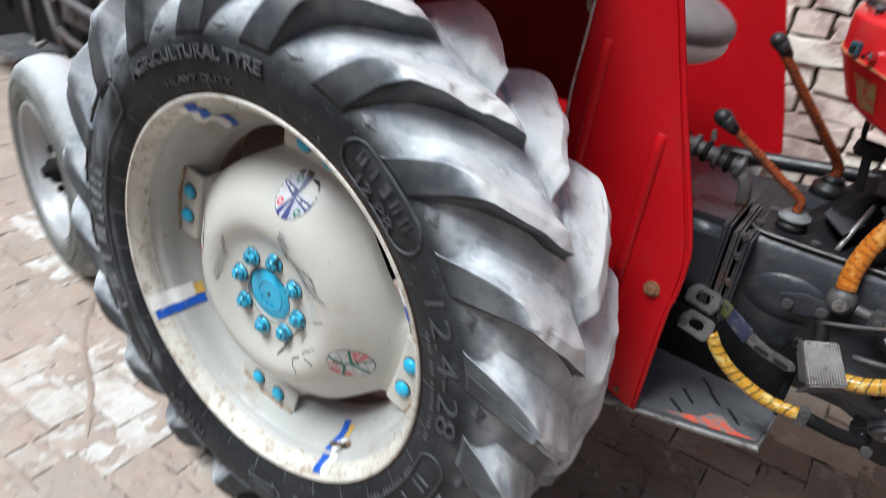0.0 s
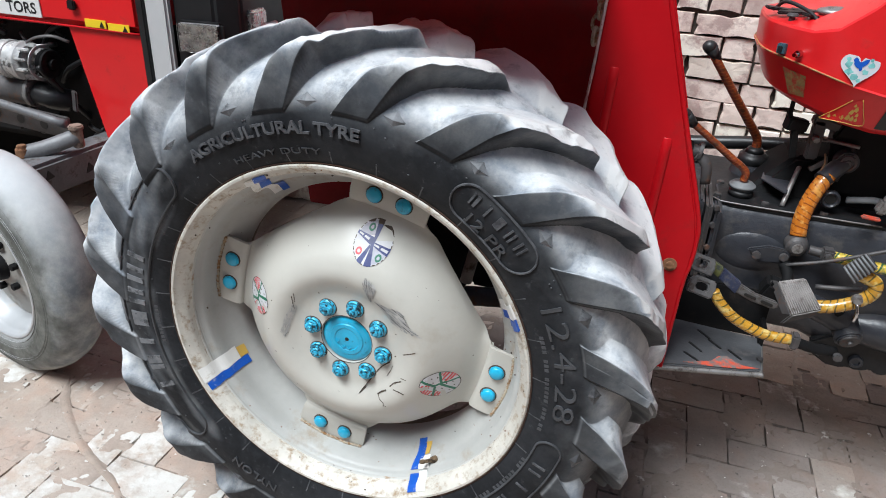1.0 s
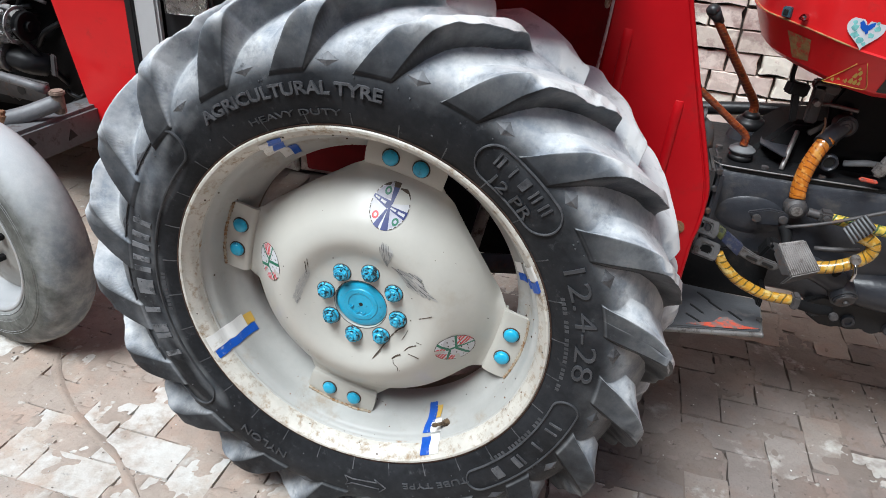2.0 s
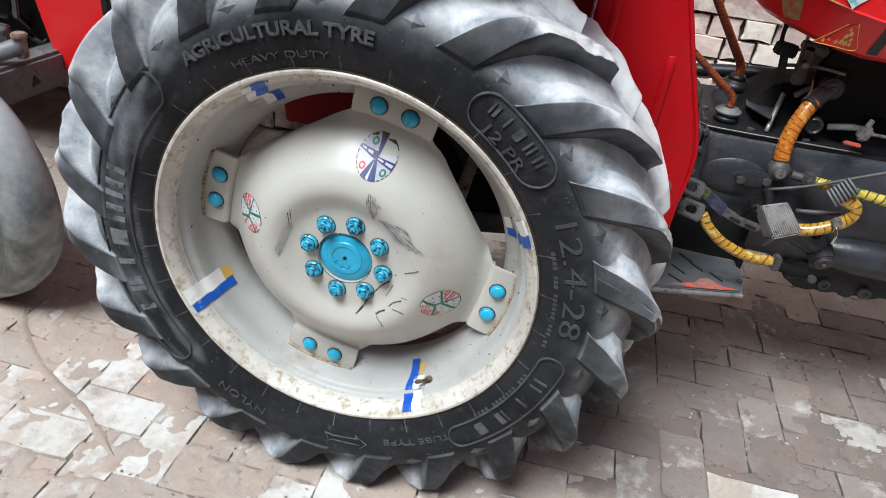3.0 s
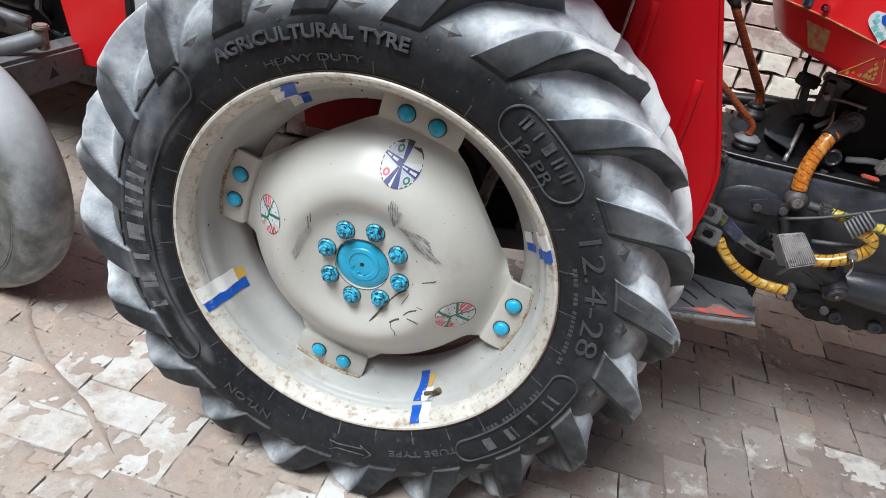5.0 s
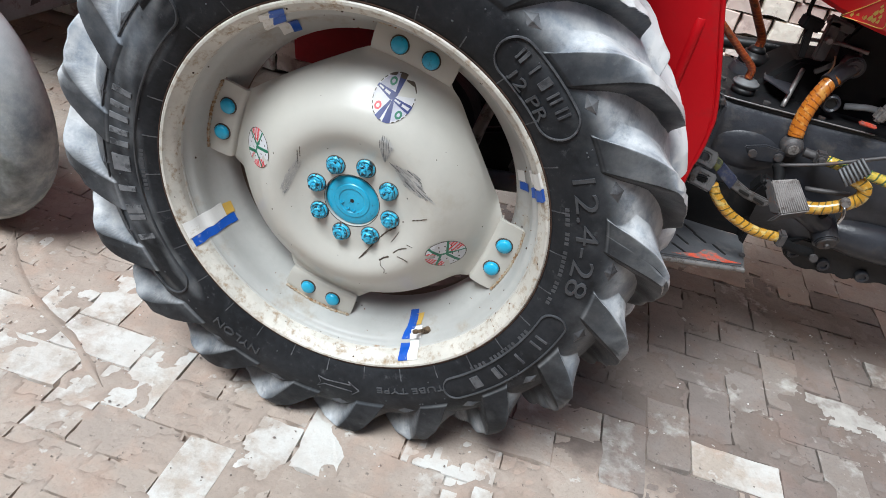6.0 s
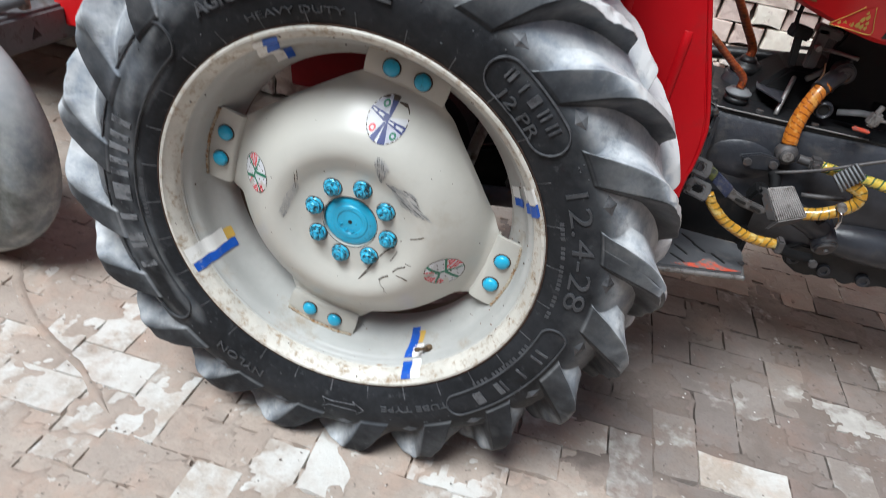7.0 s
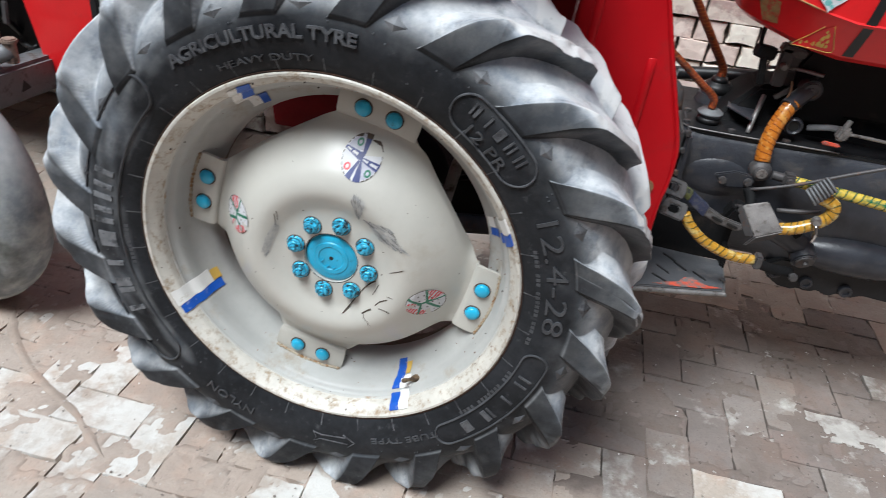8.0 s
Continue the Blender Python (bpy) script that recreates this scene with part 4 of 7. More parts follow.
tyre = link("tyre", tyre_mesh(), M_TYRE, rear_wheel, "worn black lugged tyre, dusty grey on the tread", 4)
rim_bm = lathe([rim_line(i, f) for i in range(len(RIM_PROF) - 1) for f in ((0, .25, .5, .75) if 4 <= i <= 21 else (0,))] + [RIM_PROF[-1]], (WC.x, 0, WC.z), 200)
for f in rim_bm.faces:
    c = f.calc_center_median()
    f.material_index = 2 if c.y > .150 else 1 if c.y < 0.036 and math.hypot(c.x - WC.x, c.z - WC.z) > 0.351 else 0
rim = part("rim", rim_bm, (M_RIM, M_LIP, M_RIM_IN), rear_wheel, "chalky pale grey steel rim with rusty lip", 0.5)


def disc_mesh():
    bm = bmesh.new()
    na, rs = 192, [0.0545, 0.08, 0.096, 0.104, 0.112, 0.119, 0.126, 0.134, 0.142, 0.15, 0.16, 0.17, 0.182, 0.193, 0.205, 0.217, 0.228, 0.238, 0.248]
    rings = []

    def edge(deg):
        d = (deg - LOBE + 45) % 90 - 45          # from the nearest ear
        ear = 0.300 / math.cos(radians(d)) if abs(d) < 13.2 else 0
        c = 45 - abs(d)
        return min(ear, 0.312) if ear else 0.251 / math.cos(radians(c * 0.98)) * (1 + 0.008 * math.cos(radians(c * 6)))

    for r in rs:
        rings.append([bm.verts.new((WC.x + r * math.cos(k * math.tau / na), disc_y(r), WC.z + r * math.sin(k * math.tau / na))) for k in range(na)])
    for s in (0.2, 0.4, 0.6, 0.8, 1.0):
        ring = []
        for k in range(na):
            d = 360 * k / na
            off = min(1, max(0, (abs((d - LOBE + 45) % 90 - 45) - 15.5) / 8))
            roll = off * off * (3 - 2 * off)         # between the ears the edge rolls back
            r = 0.248 + (edge(d) - 0.248) * (s + roll * 0.35 * s * (1 - s))
            ring.append(bm.verts.new((WC.x + r * math.cos(radians(d)), disc_y(r) + roll * 0.014 * s ** 1.6, WC.z + r * math.sin(radians(d)))))
        rings.append(ring)
    for k in range(na):
        j = (k + 1) % na
        for i in range(len(rings) - 1):
            bm.faces.new((rings[i][k], rings[i][j], rings[i + 1][j], rings[i + 1][k]))
    bmesh.ops.recalc_face_normals(bm, faces=bm.faces)
    if sum(f.normal.y for f in bm.faces) > 0:
        bmesh.ops.reverse_faces(bm, faces=bm.faces)
    bmesh.ops.solidify(bm, geom=list(bm.faces), thickness=0.009)
    return bm


part("rust_line", lathe([(.3570, .033), (.3556, .0338), (.3548, .0370), (.3550, .0400)], (WC.x, 0, WC.z), 160), M_RIM_RUST, rear_wheel, "brown rust along the rim's step", 4)
part("bead_gap", lathe([(.3800, .004), (.3828, -.0008), (.3845, -.0006), (.3850, .004)], (WC.x, 0, WC.z), 160), M_RUST_D, rear_wheel, "dark rusty gap between rim and tyre", 4)

disc = part("disc", disc_mesh(), M_DISC, rear_wheel, "beige dished steel wheel disc, scuffed and cracked paint", 0.7)

for e in range(4):
    a0 = LOBE + 90 * e
    # the bent bracket that is welded to the rim, with its inner edge folded back
    bm = bmesh.new()
    prof = [(0.3335, .1035), (0.3315, .0940), (0.322, .0925), (0.300, .0925), (0.284, .0930), (0.2775, .0950), (0.2742, .0990), (0.2722, .1080), (0.2712, .1190)]
    half = 0.080
    g = []
    for i in range(9):
        u = -1 + 2 * i / 8
        row = []
        for k, (r, y) in enumerate(prof):
            rr = r - (0.004 * u * u if k > 4 else 0) + (half * u) ** 2 * 0.5 / 0.34 * (-1.0 if k < 3 else 0)
            t = half * u * (1.0 if k < 4 else 1 - 0.012 * (k - 3))
            q_ = Vector((rr, t))
            c, s = math.cos(radians(a0)), math.sin(radians(a0))
            row.append(bm.verts.new((WC.x + q_.x * c - q_.y * s, y, WC.z + q_.x * s + q_.y * c)))
        g.append(row)
    for i in range(8):
        for k in range(len(prof) - 1):
            bm.faces.new((g[i][k], g[i][k + 1], g[i + 1][k + 1], g[i + 1][k]))
    bmesh.ops.recalc_face_normals(bm, faces=bm.faces)
    if sum(f.normal.y for f in bm.faces) > 0:
        bmesh.ops.reverse_faces(bm, faces=bm.faces)
    bmesh.ops.solidify(bm, geom=list(bm.faces), thickness=0.007)
    br = part("bracket", bm, M_DISC, rear_wheel, "beige welded steel bracket", 0.7)
    weld = tube([polar(0.3320 - abs(u) * 0.001, a0 + u * 13.6, 0.091 + 0.001 * math.sin(u * 9)) for u in (-1, -0.7, -0.4, -0.1, 0.2, 0.5, 0.8, 1)], 0.0030, 8, 6, lump=0.9)
    part("weld_bead", weld, M_WELD, rear_wheel, "rusty weld along the bracket", 4)
    for s in (-1, 1):
        p = polar(0.3025, a0 + 5.75 * s, 0.0920)
        b_ = join(rod(p, p + Vector((0, -0.0055, 0)), 0.0155, 0.0150, 24, 0.001), ball(p + Vector((0, -0.005, 0)), 0.0142, (1, 0.42, 1), 20))
        part("bolt_ring", lathe([(.0150, -.0012), (.0172, -.0012), (.0178, 0.001)], p, 24), M_CRACK, rear_wheel, "", 4)
        part("bracket_bolt", b_, M_BLUE, rear_wheel, "sky-blue painted round bolt head", 0.7)

cap_prof = [(0, .0385), (.008, .0385), (.0245, .0383), (.0265, .0366), (.0345, .0366), (.0365, .0384), (.0455, .0384), (.0495, .0402), (.0532, .0430), (.0540, .0520)]
hub_cap = part("hub_cap", lathe(cap_prof, (WC.x, 0, WC.z), 72), M_BLUE, rear_wheel, "sky-blue round hub cap with pressed rings", 0.5)
part("hub_hole", rod(WC + Vector((0, -0.1020, 0)), WC + Vector((0, -0.098, 0)), 0.0042, None, 16), M_INK, hub_cap, "dark centre hole", 0.6)
for k, (dx, dz) in enumerate(((-0.020, -0.006), (-0.008, -0.017), (0.005, -0.018))):
    part("cast_mark", tube([(WC.x + dx - .004, .0372, WC.z + dz), (WC.x + dx, .0366, WC.z + dz - .004), (WC.x + dx + .004, .0370, WC.z + dz + .001)], .0013, 6, 4), M_BLUE, hub_cap, "", 4)
part("hub_gap", lathe([(.0536, .0465), (.0550, .0465), (.0551, .0365), (.0560, .0364), (.0565, .0372)], (WC.x, 0, WC.z), 72), M_INK, rear_wheel, "dark gap round the hub cap", 0.6)

for k in range(8):
    p = polar(0.0780, LOBE + 45 * k, 0.0365) + Vector((.003, 0, .002))
    part("nut_gap", lathe([(.0165, -.0008), (.0192, -.0008), (.0196, .001)], p, 24), M_CRACK, rear_wheel, "dark grime round the nut", 4)
    base = lathe([(.0180, 0), (.0180, -.0022), (.0168, -.0045), (.0150, -.0055)], p, 28)
    body = hexhead(p + Vector((0, -0.004, 0)), 0.0152, 0.0095, turn=17 * k)
    dome = lathe([(.0118, -.0130), (.0105, -.0150), (.0085, -.0158), (.0076, -.0158), (.0072, -.0145), (.0, -.0145)], p, 24)
    stud = rod(p + Vector((0, -0.012, 0)), p + Vector((0, -0.0195, 0)), 0.0060, 0.0054, 18, 0.0008)
    part("wheel_nut", join(base, body, dome, stud), M_NUT, rear_wheel, "glossy sky-blue wheel nut with chipped paint", 0.6)

# tapes on the rim
T_B, T_W, T_Y = ("blue_tape_strip", M_TAPE_B, "dark blue tape on the rim"), ("white_tape_strip", M_TAPE_W, "grubby white tape on the rim"), ("yellow_tape_strip", M_TAPE_Y, "yellow tape end on the rim")
for (nm, mt, lb), a0, a1, s0, s1, skew in (
        (T_W, -156.8, -151.4, .12, .67, 0), (T_B, -151.4, -148.2, .155, .745, 0.5), (T_Y, -155.8, -151.4, .675, .76, 0),
        (T_B, -65.9, -62.5, .17, .43, 0), (T_W, -62.5, -58.9, .17, .455, 0), (T_B, -66.0, -62.5, .485, .80, 8), (T_W, -62.5, -58.3, .48, .63, 0), (T_Y, -62.4, -59.2, .645, .76, 12),
        (T_W, 119.9, 116.4, .17, .59, 14), (T_B, 116.4, 112.0, .155, .52, 14), (T_W, 121.5, 117.7, .53, .775, 16), (T_B, 118.6, 115.6, .60, .79, 16),
        (T_W, 24.7, 29.3, .01, .455, -5), (T_B, 21.2, 24.7, .02, .48, -7), (T_W, 19.1, 23.1, .725, .815, -4), (T_B, 16.2, 19.1, .68, .80, -5)):
    part(nm, tape(a0, a1, s0, s1, skew, 0.35), mt, rear_wheel, lb)
v0 = polar(0.341, -55.8, 0.066)
v1 = polar(0.3225, -58.4, 0.042)
vd = (v1 - v0).normalized()
valve = part("valve_stem", join(rod(v0, v0 + vd * 0.008, 0.0095, 0.0080, 16, 0.001), rod(v0 + vd * 0.007, v0 + vd * 0.012, 0.0070, 0.0072, 12, 0.001), rod(v0 + vd * 0.011, v1, 0.0043, 0.0040, 12)), M_BRASS, rear_wheel, "rusty brass tyre valve", 0.6)
part("valve_cap", join(rod(v1 - vd * 0.004, v1 + vd * 0.006, 0.0054, 0.0044, 10, 0.001)), M_BRASS, valve)

# stickers and marks on the disc
part("sticker", sticker(0.2215, 77.6, 0.0365, 0, 0), (M_PALE, M_NAVY, M_CRACK, M_GREEN, M_REDP, M_LILAC), rear_wheel, "round blue and white butterfly sticker")
part("sticker", sticker(0.2085, 166.6, 0.0350, 70, 1), (M_PALE, M_GREEN, M_REDP, M_CRACK), rear_wheel, "round green and red butterfly sticker")
part("sticker", sticker(0.2065, -18.3, 0.0355, 10, 1), (M_PALE, M_GREEN, M_REDP, M_CRACK), rear_wheel, "round green and red butterfly sticker")


def pz(pairs):
    return [(r * math.cos(radians(a)), r * math.sin(radians(a))) for r, a in pairs]


def scuff(outline, lines, seed, lift=0.0009):
    """A rubbed place in the paint: many thin broken streaks inside an outline, along its length; faces pick one of three tones."""
    rng = random.Random(seed)
    p = np.array(outline)
    mid = p.mean(0)
    way = np.linalg.svd(p - mid)[2][0]
    off = np.array((-way[1], way[0]))
    u, v = (p - mid) @ way, (p - mid) @ off
    bm = bmesh.new()
    for k in range(lines):
        v0 = v.min() + (v.max() - v.min()) * (k + .5) / lines
        cuts = sorted(u[i - 1] + (u[i] - u[i - 1]) * (v0 - v[i - 1]) / (v[i] - v[i - 1]) for i in range(len(u)) if (v[i - 1] - v0) * (v[i] - v0) < 0)
        for c0, c1 in zip(cuts[::2], cuts[1::2]):
            x = c0 - rng.uniform(-.004, .003)
            while x < c1:
                e = min(x + rng.uniform(.004, .030), c1 + rng.uniform(-.003, .004))
                if e - x < .001:
                    break
                w0 = (v.max() - v.min()) / lines * rng.uniform(.55, 1.5)
                m = max(2, int((e - x) / .003))
                rows = []
                for i in range(m + 1):
                    w_ = w0 * min(1, .25 + 3 * i / m, .25 + 3 * (m - i) / m) / 2
                    rows.append([bm.verts.new(on_disc(*(mid + way * (x + (e - x) * i / m) + off * (v0 + q)), lift)) for q in (-w_, w_)])
                tone = rng.choice((0, 0, 0, 1, 1, 1, 1, 2))
                for r0, r1 in zip(rows, rows[1:]):
                    bm.faces.new((r0[0], r0[1], r1[1], r1[0])).material_index = tone
                x = e + rng.choice((0, .0005, .002, .006))
    bmesh.ops.recalc_face_normals(bm, faces=bm.faces)
    return bm


SCUFFS = (M_SCUFF, M_SCUFF2, M_SCUFF3)
for rubbed in ([(.158, 74.0), (.165, 71.6), (.161, 66.9), (.154, 64.0), (.130, 62.0), (.122, 63.6), (.1320, 68.0), (.1445, 71.5)], [(.128, 56.0), (.138, 50.2), (.155, 42.2), (.1566, 37.0), (.153, 32.0), (.157, 24.8), (.150, 25.1), (.133, 29.5), (.123, 34.9), (.121, 40.8), (.1245, 50.1)]):
    part("paint_scuff", disc_patch(pz(rubbed), 0.0005), M_SCUFF2, rear_wheel, "pale rubbed place in the paint")
part("paint_scuff", scuff(pz([(.160, 74.5), (.168, 72.2), (.164, 66.5), (.157, 63.1), (.127, 61.0), (.118, 62.9), (.1306, 68.2), (.1441, 72.0)]), 18, 1), SCUFFS, rear_wheel, "grey scuff in the paint")
part("paint_scuff", scuff(pz([(.125, 59.4), (.139, 50.6), (.158, 41.8), (.1596, 36.6), (.156, 30.7), (.1707, 17.8), (.151, 23.1), (.131, 28.5), (.121, 33.9), (.119, 40.8), (.1237, 50.1)]), 20, 2), SCUFFS, rear_wheel, "grey scuff in the paint")
part("paint_scuff", scuff(pz([(.1335, 167.8), (.1293, 148.4), (.1178, 150.9), (.1233, 179.2), (.1354, -169.6), (.1406, -177.7)]), 14, 3), (M_SCUFF2, M_SCUFF2, M_SCUFF), rear_wheel, "faint grey scuff in the paint")


def disc_line(pairs, w=0.0011):
    """A hair crack along a broken line on the disc."""
    pts = [on_disc(x, z, 0.0004) for x, z in pz(pairs)]
    return tube(pts, w, 6, 6, lump=0.8)


for pairs, w_ in (([(.098, -17.6), (.0884, -32.0), (.0933, -51.0), (.1244, -76.1)], .0013), ([(.1092, -35.3), (.1076, -26.2), (.1071, -19.8)], .0006), ([(.1302, -56.2), (.1284, -51.0), (.13, -46.1)], .0016), ([(.1331, -55.8), (.1414, -56.5), (.1507, -55.1), (.1579, -56.6)], .0006),
                  ([(.1279, -39.9), (.1289, -33.0), (.1371, -26.3)], .0011), ([(.137, -38.8), (.1478, -35.8), (.1576, -34.3)], .0010), ([(.1244, 0.6), (.143, 5.1), (.1533, 7.0)], .0008), ([(.1392, 142.9), (.1285, 149.8), (.1218, 154.8)], .0007), ([(.1402, 139.2), (.1274, 146.7)], .0006), ([(.1334, -24.0), (.1443, -21.8)], .0006)):
    part("paint_crack", disc_line(pairs, w_), M_CRACK, rear_wheel, "dark crack in the paint", 4)
random.seed(11)
for k in range(26):
    r, a = random.uniform(0.10, 0.25), random.uniform(0, 360)
    x, z = pz([(r, a)])[0]
    part("paint_chip", ball(on_disc(x, z, 0.0), random.uniform(0.0007, 0.0016), (1, 0.4, 1), 8), M_CRACK, rear_wheel, "", 4)

for k in range(70):            # rust specks on the rim, thickest beside the brackets
    s_ = random.uniform(0.12, 0.85)
    r, y = rim_at(s_)
    a = LOBE + 90 * random.randrange(4) + random.choice((-1, 1)) * random.uniform(12, 24) if k % 3 else random.uniform(0, 360)
    part("rust_speck", ball(polar(r - 0.0002, a, y), random.uniform(0.0007, 0.0021), (1, 1, 1), 6), M_RUST if k % 2 else M_RUST_D, rear_wheel, "", 4)

# marks moulded into the tyre's wall
for k in range(20):
    # diamonds take paler rubber the higher they stand on the wheel
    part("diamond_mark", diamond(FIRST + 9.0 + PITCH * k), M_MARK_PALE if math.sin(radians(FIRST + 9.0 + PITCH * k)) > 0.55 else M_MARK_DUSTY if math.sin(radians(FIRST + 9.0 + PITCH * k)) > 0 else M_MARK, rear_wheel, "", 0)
for k in range(30):
    bm = wall_bar(-0.0011, 0.0011, -0.013, 0.015, 0.0016)
    part("tick_mark", bend_on_wall(bm, 0.3955, 6.1 + 12 * k), M_MARK_DUSTY, rear_wheel, "", 0)
part("lettering", wall_text("AGRICULTURAL TYRE", 0.0215, 0.4415, 127.2, 82.6, 0.0042, 0.035), M_MARK_DUSTY, rear_wheel, "raised words on the tyre wall", 0.5)
part("lettering", wall_text("HEAVY DUTY", 0.0120, 0.4030, 117.0, 92.4, 0.0026), M_MARK, rear_wheel, "raised words on the tyre wall", 0.5)
part("lettering", wall_text("12.4-28", 0.0400, 0.4280, 26.6, -3.6, 0.0030, -0.012), M_MARK, rear_wheel, "raised size marking on the tyre wall", 0.5)
part("lettering", wall_text("12 PR", 0.0215, 0.4085, 54.0, 41.6, 0.0036), M_MARK, rear_wheel, "raised ply marking on the tyre wall", 0.5)
part("lettering", wall_text("NYLON", 0.0190, 0.4360, -111.0, -126.0, 0.0032), M_MARK, rear_wheel, "raised word on the tyre wall", 0.5)
part("lettering", wall_text("TUBE TYPE", 0.0135, 0.4280, -53.0, -74.0, 0.0028), M_MARK, rear_wheel, "raised words on the tyre wall", 0.5)
part("field_outline", stadium(0.404, 0.474, 60.0, 36.2, 0.0020, 0.0036), M_MARK_DUSTY, rear_wheel, "", 0.6)
part("field_outline", stadium(0.418, 0.468, -11.0, -53.5, 0.0020, 0.0036), M_MARK, rear_wheel, "", 0.6)
part("field_outline", stadium(0.424, 0.492, 222.5, 136.0, 0.0024, 0.0042), M_MARK, rear_wheel, "", 0.6)


def stroke_bars(r0, deg0, step, high, cells, mt, h):
    """A trade word as plain upright bars: for each cell, the bars' ends along it."""
    for k, cell in enumerate(cells):
        for x0, x1 in cell:
            bm = wall_bar(x0, x1, 0, high, h, n=2)
            part("raised_bar", bend_on_wall(bm, r0, deg0 - step * k), mt, rear_wheel, "", 0)


stroke_bars(0.441, 56.2, 3.45, 0.022, [[(0, .0036), (.008, .0135)], [(.006, .0096)], [(.001, .0140)], [(.001, .0045), (.0105, .0140)], [(0, .0036), (.0105, .0140)]], M_MARK_DUSTY, 0.0030)
stroke_bars(0.430, -19.0, 7.6, 0.026, [[(0, .0042), (.0185, .0228)], [(.009, .0134)], [(0, .0042), (.0110, .0220)], [(.001, .0210)]], M_MARK_DUSTY, 0.0030)
stroke_bars(0.436, 207.0, 7.0, 0.038, [[(.0115, .0235)], [(.002, .0130), (.0170, .0360)], [(.0120, .0235)], [(.002, .0360)], [(.001, .0125), (.0255, .0370)], [(.001, .0125), (.0255, .0370)], [(.002, .0130)]], M_MARK_PALE, 0.0022)
for k in range(22):            # fine print, as bars
    if k in (4, 8, 15, 19):
        continue
    part("fine_print_bar", bend_on_wall(wall_bar(0, 0.0062, 0, 0.0075, 0.0009, n=1), 0.409, 19.5 - 1.32 * k), M_MARK, rear_wheel, "", 0)
for k in range(16):
    if k in (3, 11):
        continue
    part("fine_print_bar", bend_on_wall(wall_bar(0, 0.0062, 0, 0.0080, 0.0009, n=1), 0.409, -20.0 - 1.45 * k), M_MARK, rear_wheel, "", 0)
for k in range(10):
    part("fine_print_bar", bend_on_wall(wall_bar(0, 0.0060, 0, 0.0075, 0.0009, n=1), 0.410, 191.0 - 1.3 * k), M_MARK, rear_wheel, "", 0)
ARROW = [(0, .001), (.018, .016), (.017, .006), (.082, .004), (.098, .014), (.092, .001), (.100, -.012), (.080, -.008), (.020, -.010), (.026, -.018), (0, .001)]
arrow = bend_on_wall(tube([(x, y, .0006) for x, y in ARROW], .0014, 6, 1), 0.444, -79.5)
part("arrow_mark", arrow, M_MARK_DUSTY, rear_wheel, "raised arrow outline on the tyre wall", 0)
random.seed(4)
for k in range(40):            # moulding pips
    r, a = random.choice((0.472, 0.463, 0.418)), random.uniform(0, 360)
    p = polar(r, a, wall_y(r))
    part("rubber_pip", rod(p, p + Vector((0, -0.0022, 0)), 0.0016, 0.0010, 6), M_MARK_DUSTY, rear_wheel, "", 0)

# the far wheel shares the near one's meshes, turned about the tractor's middle
far_wheel = new("rear_wheel")
far_wheel.parent = tractor
far_wheel.location = Vector((-0.06, 2 * MID - WC.y, WC.z)) - ORIGIN["tractor"]
far_wheel.scale = (1, -1, 1)
ORIGIN[far_wheel.name] = Vector((0, 2 * MID - WC.y, WC.z))
tagged(far_wheel, "large worn rear wheel on the tractor's far side")
coarse = tyre_mesh(720, 40)
coarse.transform(Matrix.Translation(-WC))
coarse.materials.append(M_TYRE)
coarse.shade_smooth()
for nm, src in (("tyre", coarse), ("rim", rim.data), ("disc", disc.data)):
    ob = new(nm, src)
    ob.parent = far_wheel

# ---- the tractor's body ----
def outline_tube(pts, y, r):
    return tube([(x, y, z) for x, z in pts], r, 8, 6)


panel = part("fender_panel", plate([(.395, 1.46), (.386, 1.30), (.376, 1.12), (.370, .96), (.42, .66), (.560, .468), (.575, .455), (.618, .440), (.624, .446), (.628, .66), (.634, .72), (.636, .765), (.627, .82), (.503, 1.215), (.43, 1.46)], .393, .012, .004, 3), M_RED, tractor, "red pressed fender panel with two ribs")
for a, c in (((.415, 1.110), (.405, .86)), ((.539, .984), (.530, .70))):
    d = Vector((c[0] - a[0], 0, c[1] - a[1]))
    rib = tube([Vector((a[0], .3955, a[1])) + d * s for s in (0, 0.03, 0.2, 0.5, 1.0)], 0.0105, 14, 4, flat=1.0)
    for v in rib.verts:
        s = (v.co - Vector((a[0], .3955, a[1]))).dot(d) / d.length_squared
        v.co.y = .3955 + (v.co.y - .3955) * 1.0 * min(1, 0.35 + max(s, 0) * 9)
    part("rib", rib, M_RED, panel, "", 4)
part("panel_edge", outline_tube([(.394, 1.44), (.385, 1.30), (.375, 1.12), (.369, .96), (.41, .74)], .396, .0030), M_CHIP, panel, "bare chipped edge of the panel", 4)
part("panel_edge", outline_tube([(.431, 1.45), (.504, 1.215), (.566, 1.02), (.628, .83), (.6365, .765), (.634, .71), (.628, .66), (.623, .445)], .398, .0052), M_RED, panel, "rolled red panel edge", 4)
pb = Vector((.594, .392, .711))
part("panel_bolt", join(hexhead(pb, .0095, .008), rod(pb + Vector((0, .001, 0)), pb + Vector((0, -.002, 0)), .015, None, 20)), M_RUST, panel, "rusty bolt", 0.6)
part("panel_bolt", hexhead((.585, .392, .475), .006, .006), M_RUST, panel, "rusty bolt", 0.6)

